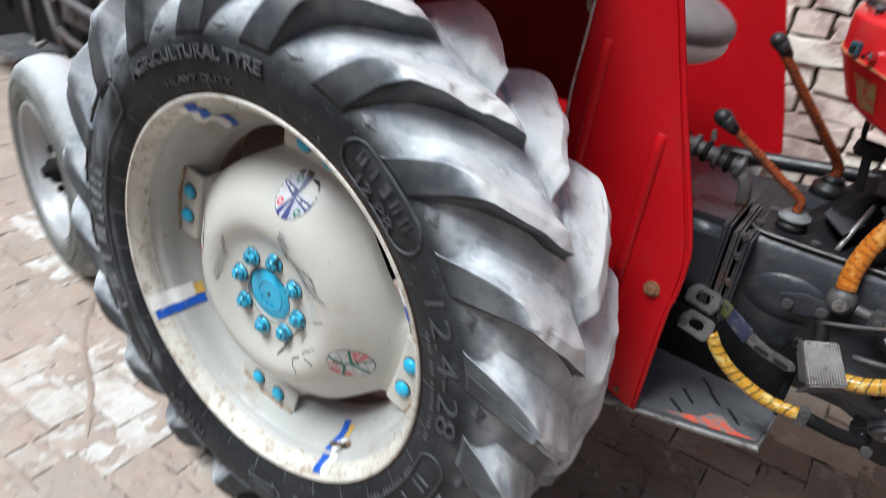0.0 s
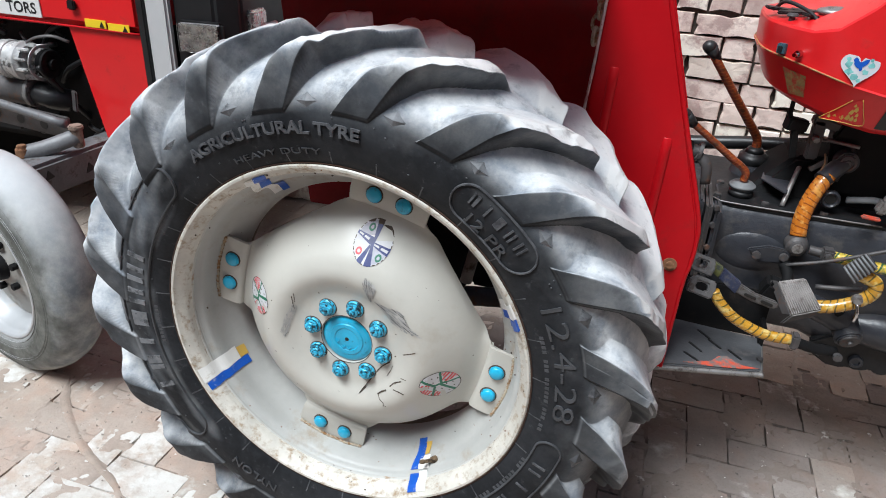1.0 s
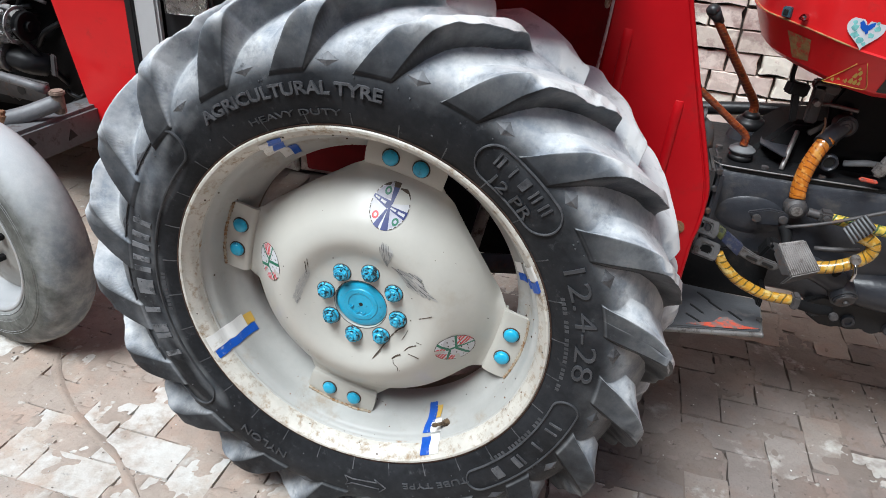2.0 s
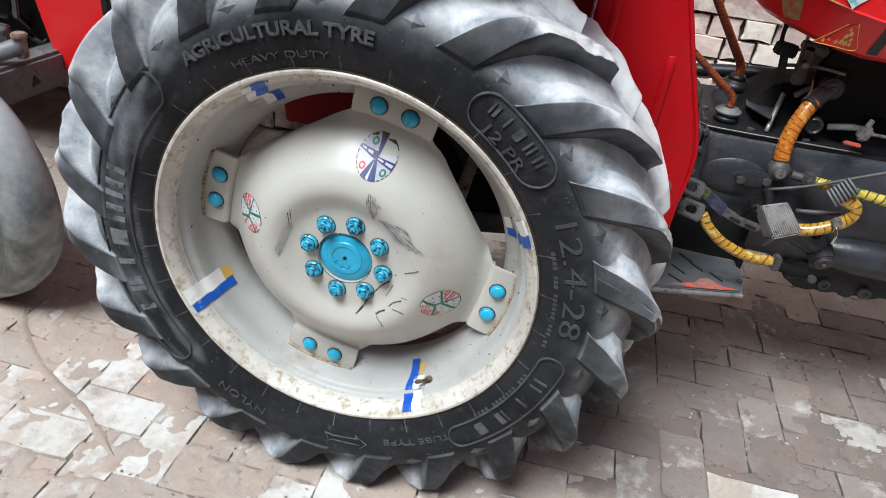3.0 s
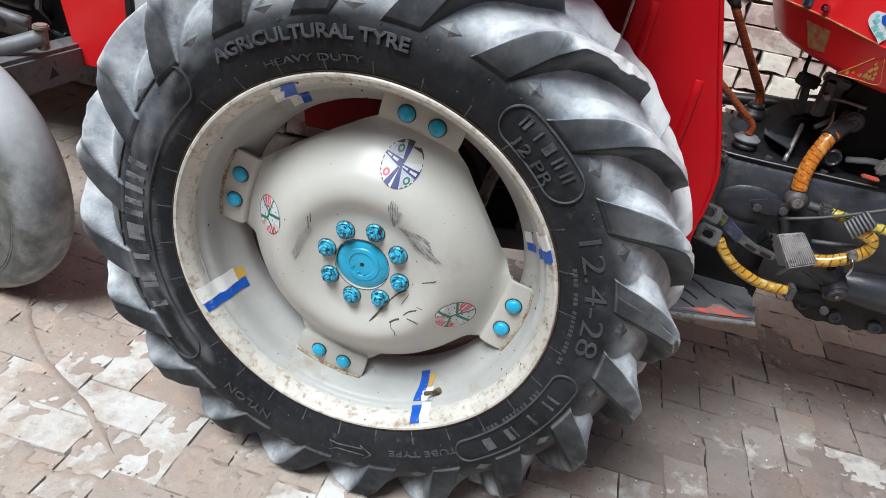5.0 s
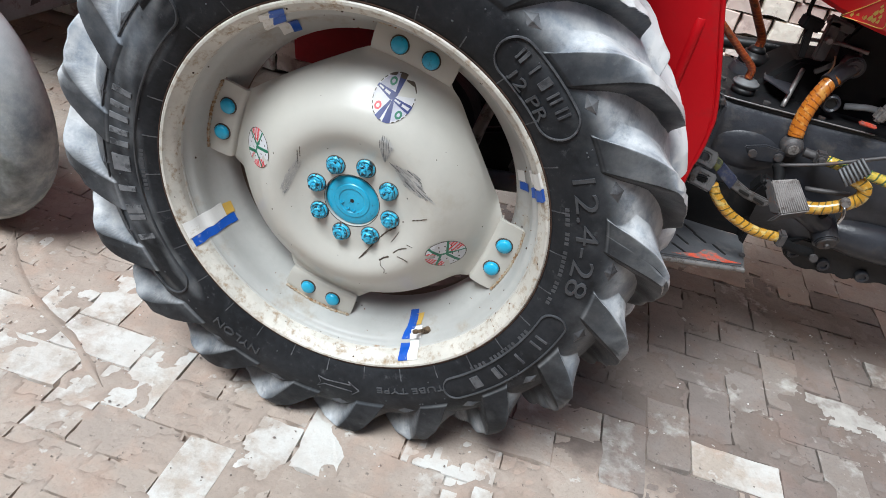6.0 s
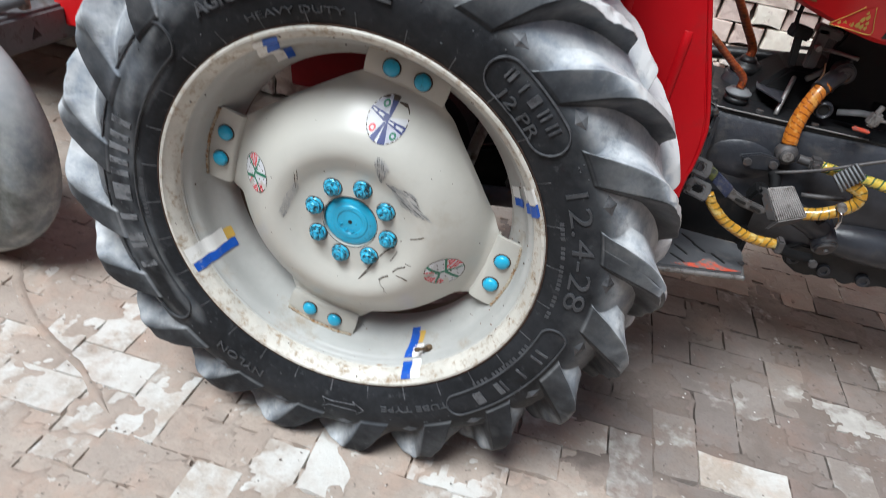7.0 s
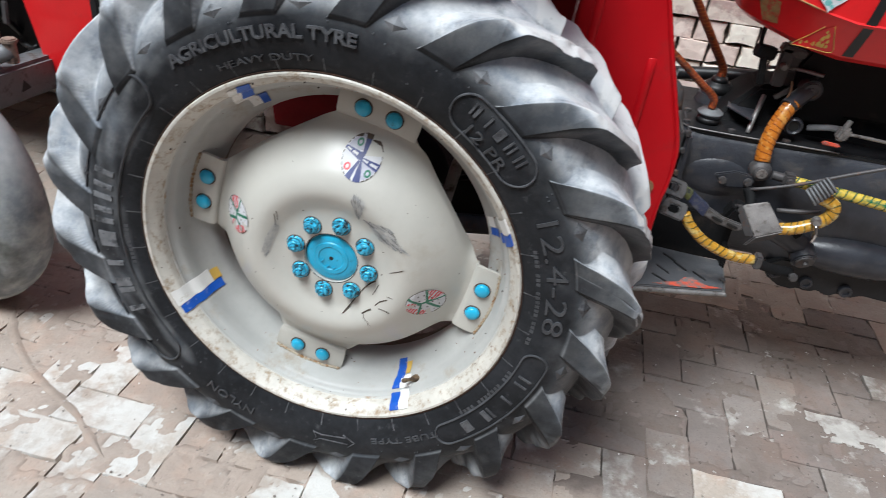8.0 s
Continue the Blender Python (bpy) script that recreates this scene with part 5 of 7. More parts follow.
part("fender_side", plate([(-.377, .600), (-.05, .606), (.06, .93), (.42, .93), (.42, 1.31), (-.45, 1.31), (-.40, .80), (-.385, .67)], .60, .008, .003), M_REDG, tractor, "grimy red inner fender plate, its red darkened for the mudguard's shade")
# unseen overhead; height and reach are set to shade the inner fender
top = slab([(-.72, .04), (.33, .04), (.365, .08), (.375, .56), (-.72, .56)], .012, Matrix.Translation((0, 0, 1.305)), .004)
part("mudguard", top, M_RED, tractor, "red flat-topped mudguard", 0.8)
far = part("fender_side", plate([(.42, 1.45), (.512, 1.118), (.553, .985), (.597, .846), (.626, .740), (.616, .722), (.40, .68), (-.2, .62), (-.5, .7), (-.6, 1.1), (-.3, 1.45)], 1.300, .010, .003), M_RED, tractor, "red inner fender plate of the far side")

# a knotted hanging chain by the panel's edge
chain = bmesh.new()
for k in range(9):
    p = Vector((.369 - .003 * math.sin(k), .415 + .004 * (k % 2), 1.36 - .025 * k))
    b_ = tube([p + Vector((.009 * math.cos(a) * (1 if k % 2 else .3), .009 * math.cos(a) * (.3 if k % 2 else 1), .017 * math.sin(a))) for a in [i * math.tau / 10 for i in range(11)]], .0038, 8, 2)
    chain = join(chain, b_)
part("chain", chain, M_WELD, tractor, "rusty hanging chain", 4)

def cushion(at, half, power=2.6, tilt=0.0, nu=40, nv=20):
    """A stuffed pad: a rounded block without sharp edges."""
    bm = bmesh.new()
    bmesh.ops.create_uvsphere(bm, u_segments=nu, v_segments=nv, radius=1)
    for v in bm.verts:
        f = sum(abs(c) ** power for c in v.co) ** (-1 / power)
        v.co = Vector(c * f * h for c, h in zip(v.co, half))
    bm.transform(Matrix.Translation(at) @ pose(0, 0, 0, 0, tilt, 0))
    return bm


seat = part("seat", cushion((.258, .90, 1.104), (.240, .215, .070), 2.1, 9), M_SEAT, tractor, "grey vinyl driver's seat", 4)
part("seat_base", cushion((.252, .90, 1.074), (.238, .214, .068), 2.1, 9), M_SEATW, seat, "pale seat edge", 4)
part("seat_post", rod((.25, MID, .70), (.25, MID, 1.01), .05), M_DARK, tractor)

# gearbox and axle
sec = [(.695, .748), (.682, .735), (.672, .66), (.668, .58), (.676, .50), (.70, .445), (.74, .42), (1.0, .42), (1.05, .47), (1.07, .60), (1.06, .735), (1.04, .748)]
gear = bmesh.new()
xs = [(.20, 1.0), (.55, 1.0), (.66, 1.0), (.80, 1.0), (.96, 1.02), (1.05, 1.05), (1.25, 1.06), (1.70, 1.06)]
rings = []
for x, s in xs:
    drop = 0.045 * smooth_step(np.array((x - 0.95) / 0.15))
    rings.append([gear.verts.new((x, MID + (y - MID) * s, z - (drop if z < .5 else 0))) for y, z in sec])
for a, c in zip(rings, rings[1:]):
    for i in range(len(sec)):
        j = (i + 1) % len(sec)
        gear.faces.new((a[i], a[j], c[j], c[i]))
gear.faces.new(rings[0])
gear.faces.new(rings[-1][::-1])
bmesh.ops.recalc_face_normals(gear, faces=gear.faces)
housing = part("gearbox", gear, M_GREY, tractor, "dark grey painted gearbox housing", 0.7)
dome = ball((.795, .690, .640), .10, (1.15, .29, .62), 32)
part("housing_boss", dome, M_GREY, housing, "", 4)
part("housing_boss", ball((1.18, .668, .500), .10, (1.7, .50, .52), 32), M_GREY, housing, "", 4)
part("housing_cover", slab([(.655, .80), (.665, .74), (.685, .705), (.72, .690), (.90, .686), (1.30, .684), (1.30, 1.05), (.655, 1.05)], .012, Matrix.Translation((0, 0, .746)), .003), M_GREYD, housing, "grey gearbox cover plate with a worn edge")
part("cover_edge", tube([(.658, .79, .7585), (.667, .738, .7585), (.686, .7035, .7585), (.72, .6885, .7585), (.90, .6845, .7585), (1.05, .683, .7585)], .0022, 6, 6), M_STEEL, housing, "bare worn edge", 4)
for x, y in ((.69, .725), (.80, .71), (.70, .82), (.93, .705)):
    part("cover_bolt", hexhead((x, y, .757), .010, .008, (0, 0, 1)), M_IRON, housing, "", 0.6)
tower = bmesh.new()
vs = [tower.verts.new(c) for c in ((.76, .80, .757), (1.35, .76, .757), (1.35, 1.02, .757), (.76, 1.02, .757), (.86, .84, .85), (1.35, .80, .90), (1.35, .99, .90), (.86, .99, .85))]
for f in ((0, 1, 5, 4), (1, 2, 6, 5), (2, 3, 7, 6), (3, 0, 4, 7), (4, 5, 6, 7)):
    tower.faces.new([vs[i] for i in f])
bmesh.ops.recalc_face_normals(tower, faces=tower.faces)
part("gear_tower", bevel(tower, .012, 2), M_DARK, tractor, "sloping dark grey cover below the dashboard")
part("tower_rib", join(tube([(.868, .80, .835), (.852, .755, .80), (.838, .715, .760)], .006, 8, 3)), M_STEEL, tractor, "bare worn bracket edge", 4)
part("tower_rib", slab([(.838, .715), (.868, .80), (.80, .86), (.79, .80)], .004, pose(0, 0, .79, 0, 0, 0), .001), M_GREY, tractor)
for x, y, z, h in ((1.014, .668, .412, 0), (1.096, .664, .400, 0), (1.196, .662, .398, 0), (1.118, .640, .491, 1), (1.222, .638, .475, 1)):
    p = Vector((x, y, z))
    part("flange_bolt", join(lathe([(.017, .014), (.017, 0), (.015, -.003), (.009, -.003), (.0085, .002), (0, .002)], p, 24)), M_GREY, housing, "grey bolt boss with a hollow centre", 0.6)
part("flange", plate([(.985, .43), (.995, .395), (1.01, .386), (1.035, .371), (1.066, .369), (1.085, .376), (1.10, .371), (1.118, .373), (1.135, .381), (1.15, .370), (1.17, .371), (1.182, .383), (1.20, .374), (1.22, .377), (1.243, .389), (1.30, .385), (1.40, .39), (1.40, .45), (1.02, .455)], .672, .03, .004), M_GREYD, housing, "", 0.7)
part("web", box((.14, .02, .035), Matrix.Translation((1.17, .652, .488)) @ pose(0, 0, 0, 0, 8, 0), .01, 3), M_GREY, housing, "", 0.7)

axle = part("axle_housing", lathe([(0, .30), (.09, .30), (.10, .31), (.10, .335), (.075, .345), (.07, .42), (.14, .44), (.15, .45), (.15, .52), (.13, .53), (.11, .60), (.13, .68), (.16, .70)], (0.0, 0, WC.z), 48), M_DARK, tractor, "dark oily rear axle housing", 0.7)
part("brake_rod", tube([(.16, .34, .60), (.175, .345, .68), (.19, .35, .74), (.20, .37, .77)], .014, 12, 4), M_STEEL, tractor, "dull grey rod beside the axle", 4)
part("axle_arm", box((.24, .03, .05), Matrix.Translation((.24, .50, .60)) @ pose(0, 0, 0, 0, -18, 0), .01), M_DARK, tractor)
part("axle_strap", box((.05, .02, .22), Matrix.Translation((.30, .40, .66)) @ pose(0, 0, 0, 0, 15, 0), .006), M_IRON, tractor)

part("drawbar_side", plate([(.10, .41), (.34, .41), (.37, .34), (.62, .34), (.64, .46), (.60, .60), (.10, .60)], .645, .02, .006), M_DARK, tractor, "oily dark plate of the lower linkage", 0.6)
part("lower_link", tube([(-.45, .52, .42), (-.1, .56, .40), (.30, .62, .42)], .028, 12, 5, flat=.5), M_IRON, tractor, "dark iron lower link", 4)
joint = box((.14, .16, .17), Matrix.Translation((.60, .71, .685)), .03, 3)
part("axle_joint", joint, M_GREY, housing, "cast grey joint of the axle housing", 0.7)
for k in range(3):
    part("joint_flange", box((.016, .19, .20), Matrix.Translation((.648 + .022 * k, .715, .68 - .01 * k)), .006), M_GREY if k != 1 else M_IRON, housing, "", 0.7)
for z in (.605, .66, .72, .765):
    part("joint_bolt", hexhead((.682, .628, z), .008, .01, (0.5, -1, 0)), M_IRON, housing, "", 0.6)
sleeve = part("lift_sleeve", rod((.46, .70, .893), (.625, .70, .868), .016, .017, 20, .002), M_IRON, tractor, "dark ribbed iron sleeve of the lift", 0.6)
for k in range(6):
    p = Vector((.50 + .024 * k, .70, .887 - .0036 * k))
    part("sleeve_ring", rod(p, p + Vector((.010, 0, -.0015)), .023 + .003 * (k % 2), None, 20, .002), M_IRON if k % 2 else M_DARK, sleeve, "", 0.6)
part("sleeve_arm", tube([(.62, .69, .866), (.645, .685, .845), (.652, .68, .80)], .014, 10, 4, flat=.6), M_IRON, sleeve, "", 4)
part("sleeve_pin", rod((.56, .70, .905), (.556, .70, .925), .006, .005, 10, .001), M_STEEL, sleeve, "", 0.6)
part("far_bar", tube([(.50, 1.15, .745), (.64, 1.15, .760), (.80, 1.15, .780), (.93, 1.12, .80)], .020, 12, 4), M_BLACK, tractor, "black bar across the tractor", 4)

# levers
L1 = [(.745, .755, .795), (.742, .753, .822), (.700, .730, .858), (.640, .698, .908), (.585, .669, .952)]
lever = part("gear_lever", tube(L1, .0098, 12, 6, r_end=.0082), M_LEVER, tractor, "short lever wrapped in red-brown tape", 4)
part("knob", join(ball((.571, .662, .965), .0175, (1, 1, .9)), rod((.598, .676, .941), (.573, .663, .963), .010, .0172)), M_RUBBER, lever, "worn black knob", 4)
part("boot", rod((.745, .755, .758), (.745, .755, .776), .031, .028, 28, .003), M_RUBBER, lever, "black rubber boot", 4)
part("boot_cap", rod((.745, .755, .775), (.745, .755, .793), .034, .030, 28, .006), M_CAPG, lever, "grey rubber cap", 4)
L2 = [(.779, .944, .82), (.777, .943, .852), (.738, .911, .908), (.680, .863, .988), (.617, .811, 1.076)]
lever = part("gear_lever", tube(L2, .0125, 12, 6, r_end=.0100), M_LEVER, tractor, "long gear lever wrapped in red-brown tape", 4)
part("knob", join(ball((.601, .798, 1.099), .0165, (1, 1, .9)), rod((.626, .818, 1.070), (.603, .800, 1.097), .010, .0163)), M_RUBBER, lever, "black ball knob", 4)
part("boot", join(rod((.779, .944, .78), (.779, .944, .815), .040, .036, 28, .006), rod((.779, .944, .812), (.779, .944, .830), .026, .018, 24, .003)), M_RUBBER, lever, "black rubber boot", 4)
part("lever_base", rod((.779, .944, .75), (.779, .944, .785), .055, .045, 28, .004), M_GREY, lever, "", 0.6)

# ---- dashboard and tank ----
HALF = [(.705, .0), (.705, .05), (.712, .11), (.728, .16), (.752, .205), (.785, .243), (.825, .272), (.875, .291), (.94, .300), (1.05, .304), (1.3, .306), (1.8, .306)]


def plan(inset):
    """The dashboard's outline seen from above, drawn in by inset."""
    near = []
    for i, (x, h) in enumerate(HALF):
        (xa, ha), (xb, hb) = HALF[max(i - 1, 0)], HALF[min(i + 1, len(HALF) - 1)]
        d = Vector((xb - xa, hb - ha)).normalized() if i else Vector((0, 1))
        near.append((x + d.y * inset, h - d.x * inset))
    return [(x, MID - h) for x, h in near[::-1]] + [(x, MID + h) for x, h in near[1:]]


def rise(x):
    return 0.042 * float(smooth_step(np.array((0.97 - x) / 0.25)))


def dash_section(inset, z, k=1.0):
    return [(x, y, z + rise(x) * k) for x, y in plan(inset)]


def cowl(inset, z, k):
    """The upper edge: a low deck towards the driver that climbs to the tank."""
    return [(x, y, z + 0.20 * k * float(smooth_step(np.array((x - 0.79) / 0.24)))) for x, y in plan(inset)]


levels = [dash_section(.085, .985), dash_section(.050, .985), dash_section(.036, .995), dash_section(.006, 1.062), dash_section(.0, 1.071), dash_section(.004, 1.0745), dash_section(.003, 1.12, .6), cowl(.002, 1.150, .25), cowl(.002, 1.174, 1), cowl(.005, 1.179, 1), cowl(.02, 1.182, 1), cowl(.12, 1.186, 1)]
dash = bmesh.new()
rings = [[dash.verts.new(p) for p in lv] for lv in levels]
for a, c in zip(rings, rings[1:]):
    for i in range(len(a) - 1):
        dash.faces.new((a[i], a[i + 1], c[i + 1], c[i]))
dash.faces.new(rings[-1])
dash.faces.new(rings[0][::-1])
bmesh.ops.recalc_face_normals(dash, faces=dash.faces)
dashboard = part("dashboard", dash, M_REDH, tractor, "bright red dashboard and tank housing", 0.45)
part("crease_edge", tube([(x + .001, y - .0015, 1.0725 + rise(x)) for x, y in plan(.002)[4:14]], .0022, 6, 4), M_OLD, dashboard, "worn bare crease line", 4)


def dash_at(x, z, lift=0.0016):
    """The place on the near side of the dashboard at a length along it and a height, and the way along it."""
    hs = [h for _, h in HALF]
    xs_ = [q for q, _ in HALF]
    inset = float(np.interp(z - rise(x) * 0.9, [.995, 1.062, 1.071, 1.16], [.036, .006, .0, .006]))
    h = float(np.interp(x, xs_, hs))
    h2 = float(np.interp(x + .01, xs_, hs))
    d = Vector((.01, -(h2 - h), 0)).normalized()
    out = Vector((d.y, -d.x, 0))
    return Vector((x, MID - h, z)) - out * inset + out * lift


def dash_patch(outline, cx, cz, lift=0.0016, cuts=2):
    """A thin label that lies on the dashboard: an outline of lengths along it and heights."""
    bm = bmesh.new()
    f = bm.faces.new([bm.verts.new((x, z, 0)) for x, z in outline])
    bmesh.ops.triangulate(bm, faces=[f])
    for _ in range(cuts):
        bmesh.ops.subdivide_edges(bm, edges=list(bm.edges), cuts=1, use_grid_fill=True)
    for v in bm.verts:
        v.co = dash_at(cx + v.co.x, cz + v.co.y, lift)
    bmesh.ops.recalc_face_normals(bm, faces=bm.faces)
    if sum(f.normal.y for f in bm.faces) > 0:
        bmesh.ops.reverse_faces(bm, faces=bm.faces)
    return bm


heart = [(0.034 * math.sin(t) ** 3 * 1.0, 0.0022 * (13 * math.cos(t) - 5 * math.cos(2 * t) - 2 * math.cos(3 * t) - math.cos(4 * t))) for t in [i * math.tau / 40 for i in range(40)]]
hs_ = part("heart_sticker", dash_patch(heart, .877, 1.122), M_PALE, dashboard, "white heart-shaped sticker")
part("heart_print", dash_patch([(-.014, .012), (-.010, .017), (-.006, .014), (-.003, .009), (.002, .009), (.006, .013), (.014, .016), (.013, .009), (.009, .003), (.004, -.001), (.005, -.006), (.001, -.009), (-.001, -.004), (-.006, -.002), (-.011, .003), (-.012, .008)], .877, 1.126, .0026), M_TAPE_B, hs_, "blue bird print")
random.seed(31)
for x, z, s_ in ((-.019, .008, .010), (-.016, -.006, .009), (-.006, -.014, .009), (.012, -.004, .008), (.020, .010, .008), (.004, -.022, .006), (-.021, .018, .006), (.018, .020, .005)):
    part("heart_print", dash_patch([(x + s_ * random.uniform(.5, 1) * math.cos(k * math.tau / 9), z + s_ * random.uniform(.4, .9) * math.sin(k * math.tau / 9)) for k in range(9)], .877, 1.120, .0021, 1), M_TEAL, hs_, "teal print")
part("old_label", dash_patch([(-.022, .027), (.022, .020), (.020, -.028), (-.014, -.030)], .768, 1.066), M_OLD, dashboard, "brown remains of a peeled label")
tri_o = part("warning_label", dash_patch([(-.050, -.026), (.036, -.026), (.022, .030), (.010, .024)], .880, 1.030, .0012), M_REDH, dashboard, "faded triangular label")
for x, z, s_ in ((-.034, -.018, .006), (-.024, -.017, .007), (-.013, -.018, .006), (-.004, -.016, .007), (.006, -.014, .009), (.014, -.016, .008), (.022, -.017, .006), (.010, -.001, .008), (.017, .006, .008), (.013, .015, .005), (.021, -.006, .006)):
    part("label_print", dash_patch([(x - s_ * .6, z - s_ * .4), (x + s_ * .2, z - s_ * .7), (x + s_ * .5, z + s_ * .1), (x + s_ * .1, z + s_), (x - s_ * .4, z + s_ * .3)], .880, 1.030, .0022, 1), M_TAPE_Y, tri_o, "flaking gold print")
part("label_edge", tube([dash_at(.880 + x, 1.030 + z, .0015) for x, z in ((-.052, -.026), (-.02, .004), (.004, .026))], .0008, 6, 4), M_TAPE_Y, tri_o, "", 4)
part("label_edge", tube([dash_at(.880 + x, 1.030 + z, .0015) for x, z in ((.022, .030), (.030, .004), (.037, -.027), (-.01, -.0265), (-.05, -.0265)) ], .0008, 6, 4), M_TAPE_Y, tri_o, "", 4)
part("black_strap", dash_patch([(-.010, -.045), (.012, -.045), (.030, .075), (.010, .075)], .952, 1.045, .002), M_BLACK, dashboard, "black rubber strap")
part("black_strap", dash_patch([(-.010, -.03), (.012, -.03), (.016, .04), (-.006, .04)], .972, 1.15, .002, 2), M_BLACK, dashboard, "black rubber strap")
c0 = dash_at(.744, 1.130, .004)
sw = part("switch", box((.020, .014, .022), Matrix.Translation(c0) @ pose(0, 0, 0, 0, 0, -40), .002), M_SWITCH, dashboard, "dark teal square switch")
part("switch_face", box((.011, .016, .012), Matrix.Translation(c0 + Vector((-.001, -.001, 0))) @ pose(0, 0, 0, 0, 0, -40), .001), M_BLACK, sw)
c1 = dash_at(.772, 1.128, .0)
part("key_lock", join(rod(c1, c1 + Vector((-.008, -.012, .001)), .008, .007, 18, .001), rod(c1 + Vector((-.008, -.012, 0)), c1 + Vector((-.014, -.022, 0)), .0045, .004, 12)), M_CHROME, dashboard, "chrome key lock", 0.6)
part("gauge_glass", ball((.842, .745, 1.205), .034, (1.3, .9, .35)), M_STEEL, dashboard, "dull oval lens", 4)
for x, y, a_, s_ in ((.735, .80, 20, .07), (.755, .76, -15, .06), (.79, .72, 35, .045), (.80, .80, 5, .09)):
    part("loose_flap", box((s_, .022, .006), Matrix.Translation((x, y, 1.196)) @ pose(0, 0, 0, 6, a_ * .3, a_), .002), M_BLACK, dashboard, "dark torn flap on the deck")
part("deck_knob", join(rod((.752, .725, 1.178), (.752, .725, 1.194), .007, .006, 12), rod((.752, .725, 1.192), (.752, .725, 1.198), .013, .011, 16, .001)), M_IRON, dashboard, "", 0.6)
part("cable", tube([(.725, .84, 1.19), (.74, .78, 1.215), (.78, .73, 1.205), (.80, .70, 1.19)], .004, 8, 5), M_RUBBER, dashboard, "", 4)

# dark ironwork below the dashboard
under = part("steering_box", box((.60, .34, .22), Matrix.Translation((1.265, .92, .90)), .04, 3), M_DARK, tractor, "oily black steering box", 0.7)
part("bracket", plate([(.925, .80), (1.04, .80), (1.10, .985), (.93, .985), (.905, .93)], .745, .02, .006), M_DARK, under, "dark iron bracket")
part("column", rod((1.06, .88, .80), (.93, .87, 1.02), .04), M_DARK, under, "", 0.7)
part("clamp", box((.050, .03, .030), Matrix.Translation((.822, .74, .955)) @ pose(0, 0, 0, 0, 10, 20), .004), M_DARK, under, "", 0.6)
part("clamp", box((.016, .02, .075), Matrix.Translation((.826, .735, .915)) @ pose(0, 0, 0, 0, -8, 0), .003), M_DARK, under, "", 0.6)
part("clamp", box((.028, .02, .095), Matrix.Translation((.872, .745, .925)), .004), M_IRON, under, "", 0.6)
part("clamp", box((.06, .03, .022), Matrix.Translation((.885, .75, .965)) @ pose(0, 0, 0, 0, 12, 0), .004), M_IRON, under, "", 0.6)
part("clamp_bolt", rod((.87, .735, .93), (.87, .715, .93), .008, .007, 12, .001), M_STEEL, under, "", 0.6)
part("hanger", tube([(.80, .72, 1.02), (.803, .73, .98), (.815, .735, .955)], .005, 8, 4), M_DARK, under, "", 4)
part("link_rod", tube([(.84, .76, .915), (.90, .745, .925), (.965, .73, .922)], .0045, 8, 4), M_STEEL, under, "", 4)
part("link_rod", tube([(.955, .74, .925), (.945, .725, .88), (.935, .715, .84)], .004, 8, 4), M_IRON, under, "", 4)
part("link_plate", box((.055, .006, .018), Matrix.Translation((.90, .755, .865)) @ pose(0, 0, 0, 0, -42, 0), .003), M_STEEL, under, "", 0.6)

# the clutch arm wrapped in orange tape, with its joint and rod
pv = Vector((.946, .723, .887))
arm = part("pivot_arm", join(rod(pv + Vector((0, .05, 0)), pv + Vector((0, -.012, 0)), .027, .025, 32, .004), tube([(.946, .728, .884), (.925, .715, .868), (.900, .69, .846)], .021, 16, 5)), M_GREY, tractor, "dark grey pivot of the clutch arm", 0.7)
part("pivot_cap", lathe([(0, -.016), (.007, -.016), (.008, -.0135), (.012, -.0135), (.013, -.016), (.018, -.015), (.020, -.010)], pv, 28), M_IRON, arm, "", 0.6)
part("tape_wrap", tube([(.912, .698, .858), (.895, .684, .828), (.882, .672, .790), (.876, .660, .750), (.877, .650, .718)], .0185, 20, 8, lump=.05), M_WRAP_O, arm, "glossy orange tape wound round the arm", 4)
bj = Vector((.878, .641, .697))
part("ball_joint", join(lathe([(0, -.022), (.014, -.022), (.017, -.020), (.017, -.016), (.024, -.010), (.026, -.002), (.026, .014), (.020, .022), (0, .022)], bj, 36)), M_IRON, tractor, "brown-grey ball joint", 0.6)
part("joint_face", rod(bj + Vector((0, -.022, 0)), bj + Vector((0, -.0245, 0)), .013, .012, 28, .001), M_STEEL, tractor, "", 0.6)
rodp = [(.905, .632, .695), (.935, .628, .693), (.96, .624, .691)]
part("rod_end", join(tube(rodp, .011, 12, 4), box((.030, .03, .030), Matrix.Translation((.944, .627, .693)), .005), rod((.944, .60, .693), (.944, .655, .693), .008)), M_IRON, tractor, "iron clevis and pin", 0.6)
part("taped_rod", tube([(.958, .624, .691), (1.04, .612, .688), (1.12, .60, .684), (1.24, .585, .676), (1.45, .56, .662)], .0128, 16, 8), M_WRAP_G, tractor, "rod wound with yellow and green tape", 4)
part("thin_rod", tube([(.86, .61, .655), (.95, .60, .69), (1.06, .60, .74), (1.2, .60, .80)], .0045, 8, 4), M_IRON, tractor, "", 4)
part("thin_rod", tube([(.93, .58, .628), (.985, .57, .64), (1.02, .565, .648)], .0065, 8, 4), M_IRON, tractor, "", 4)


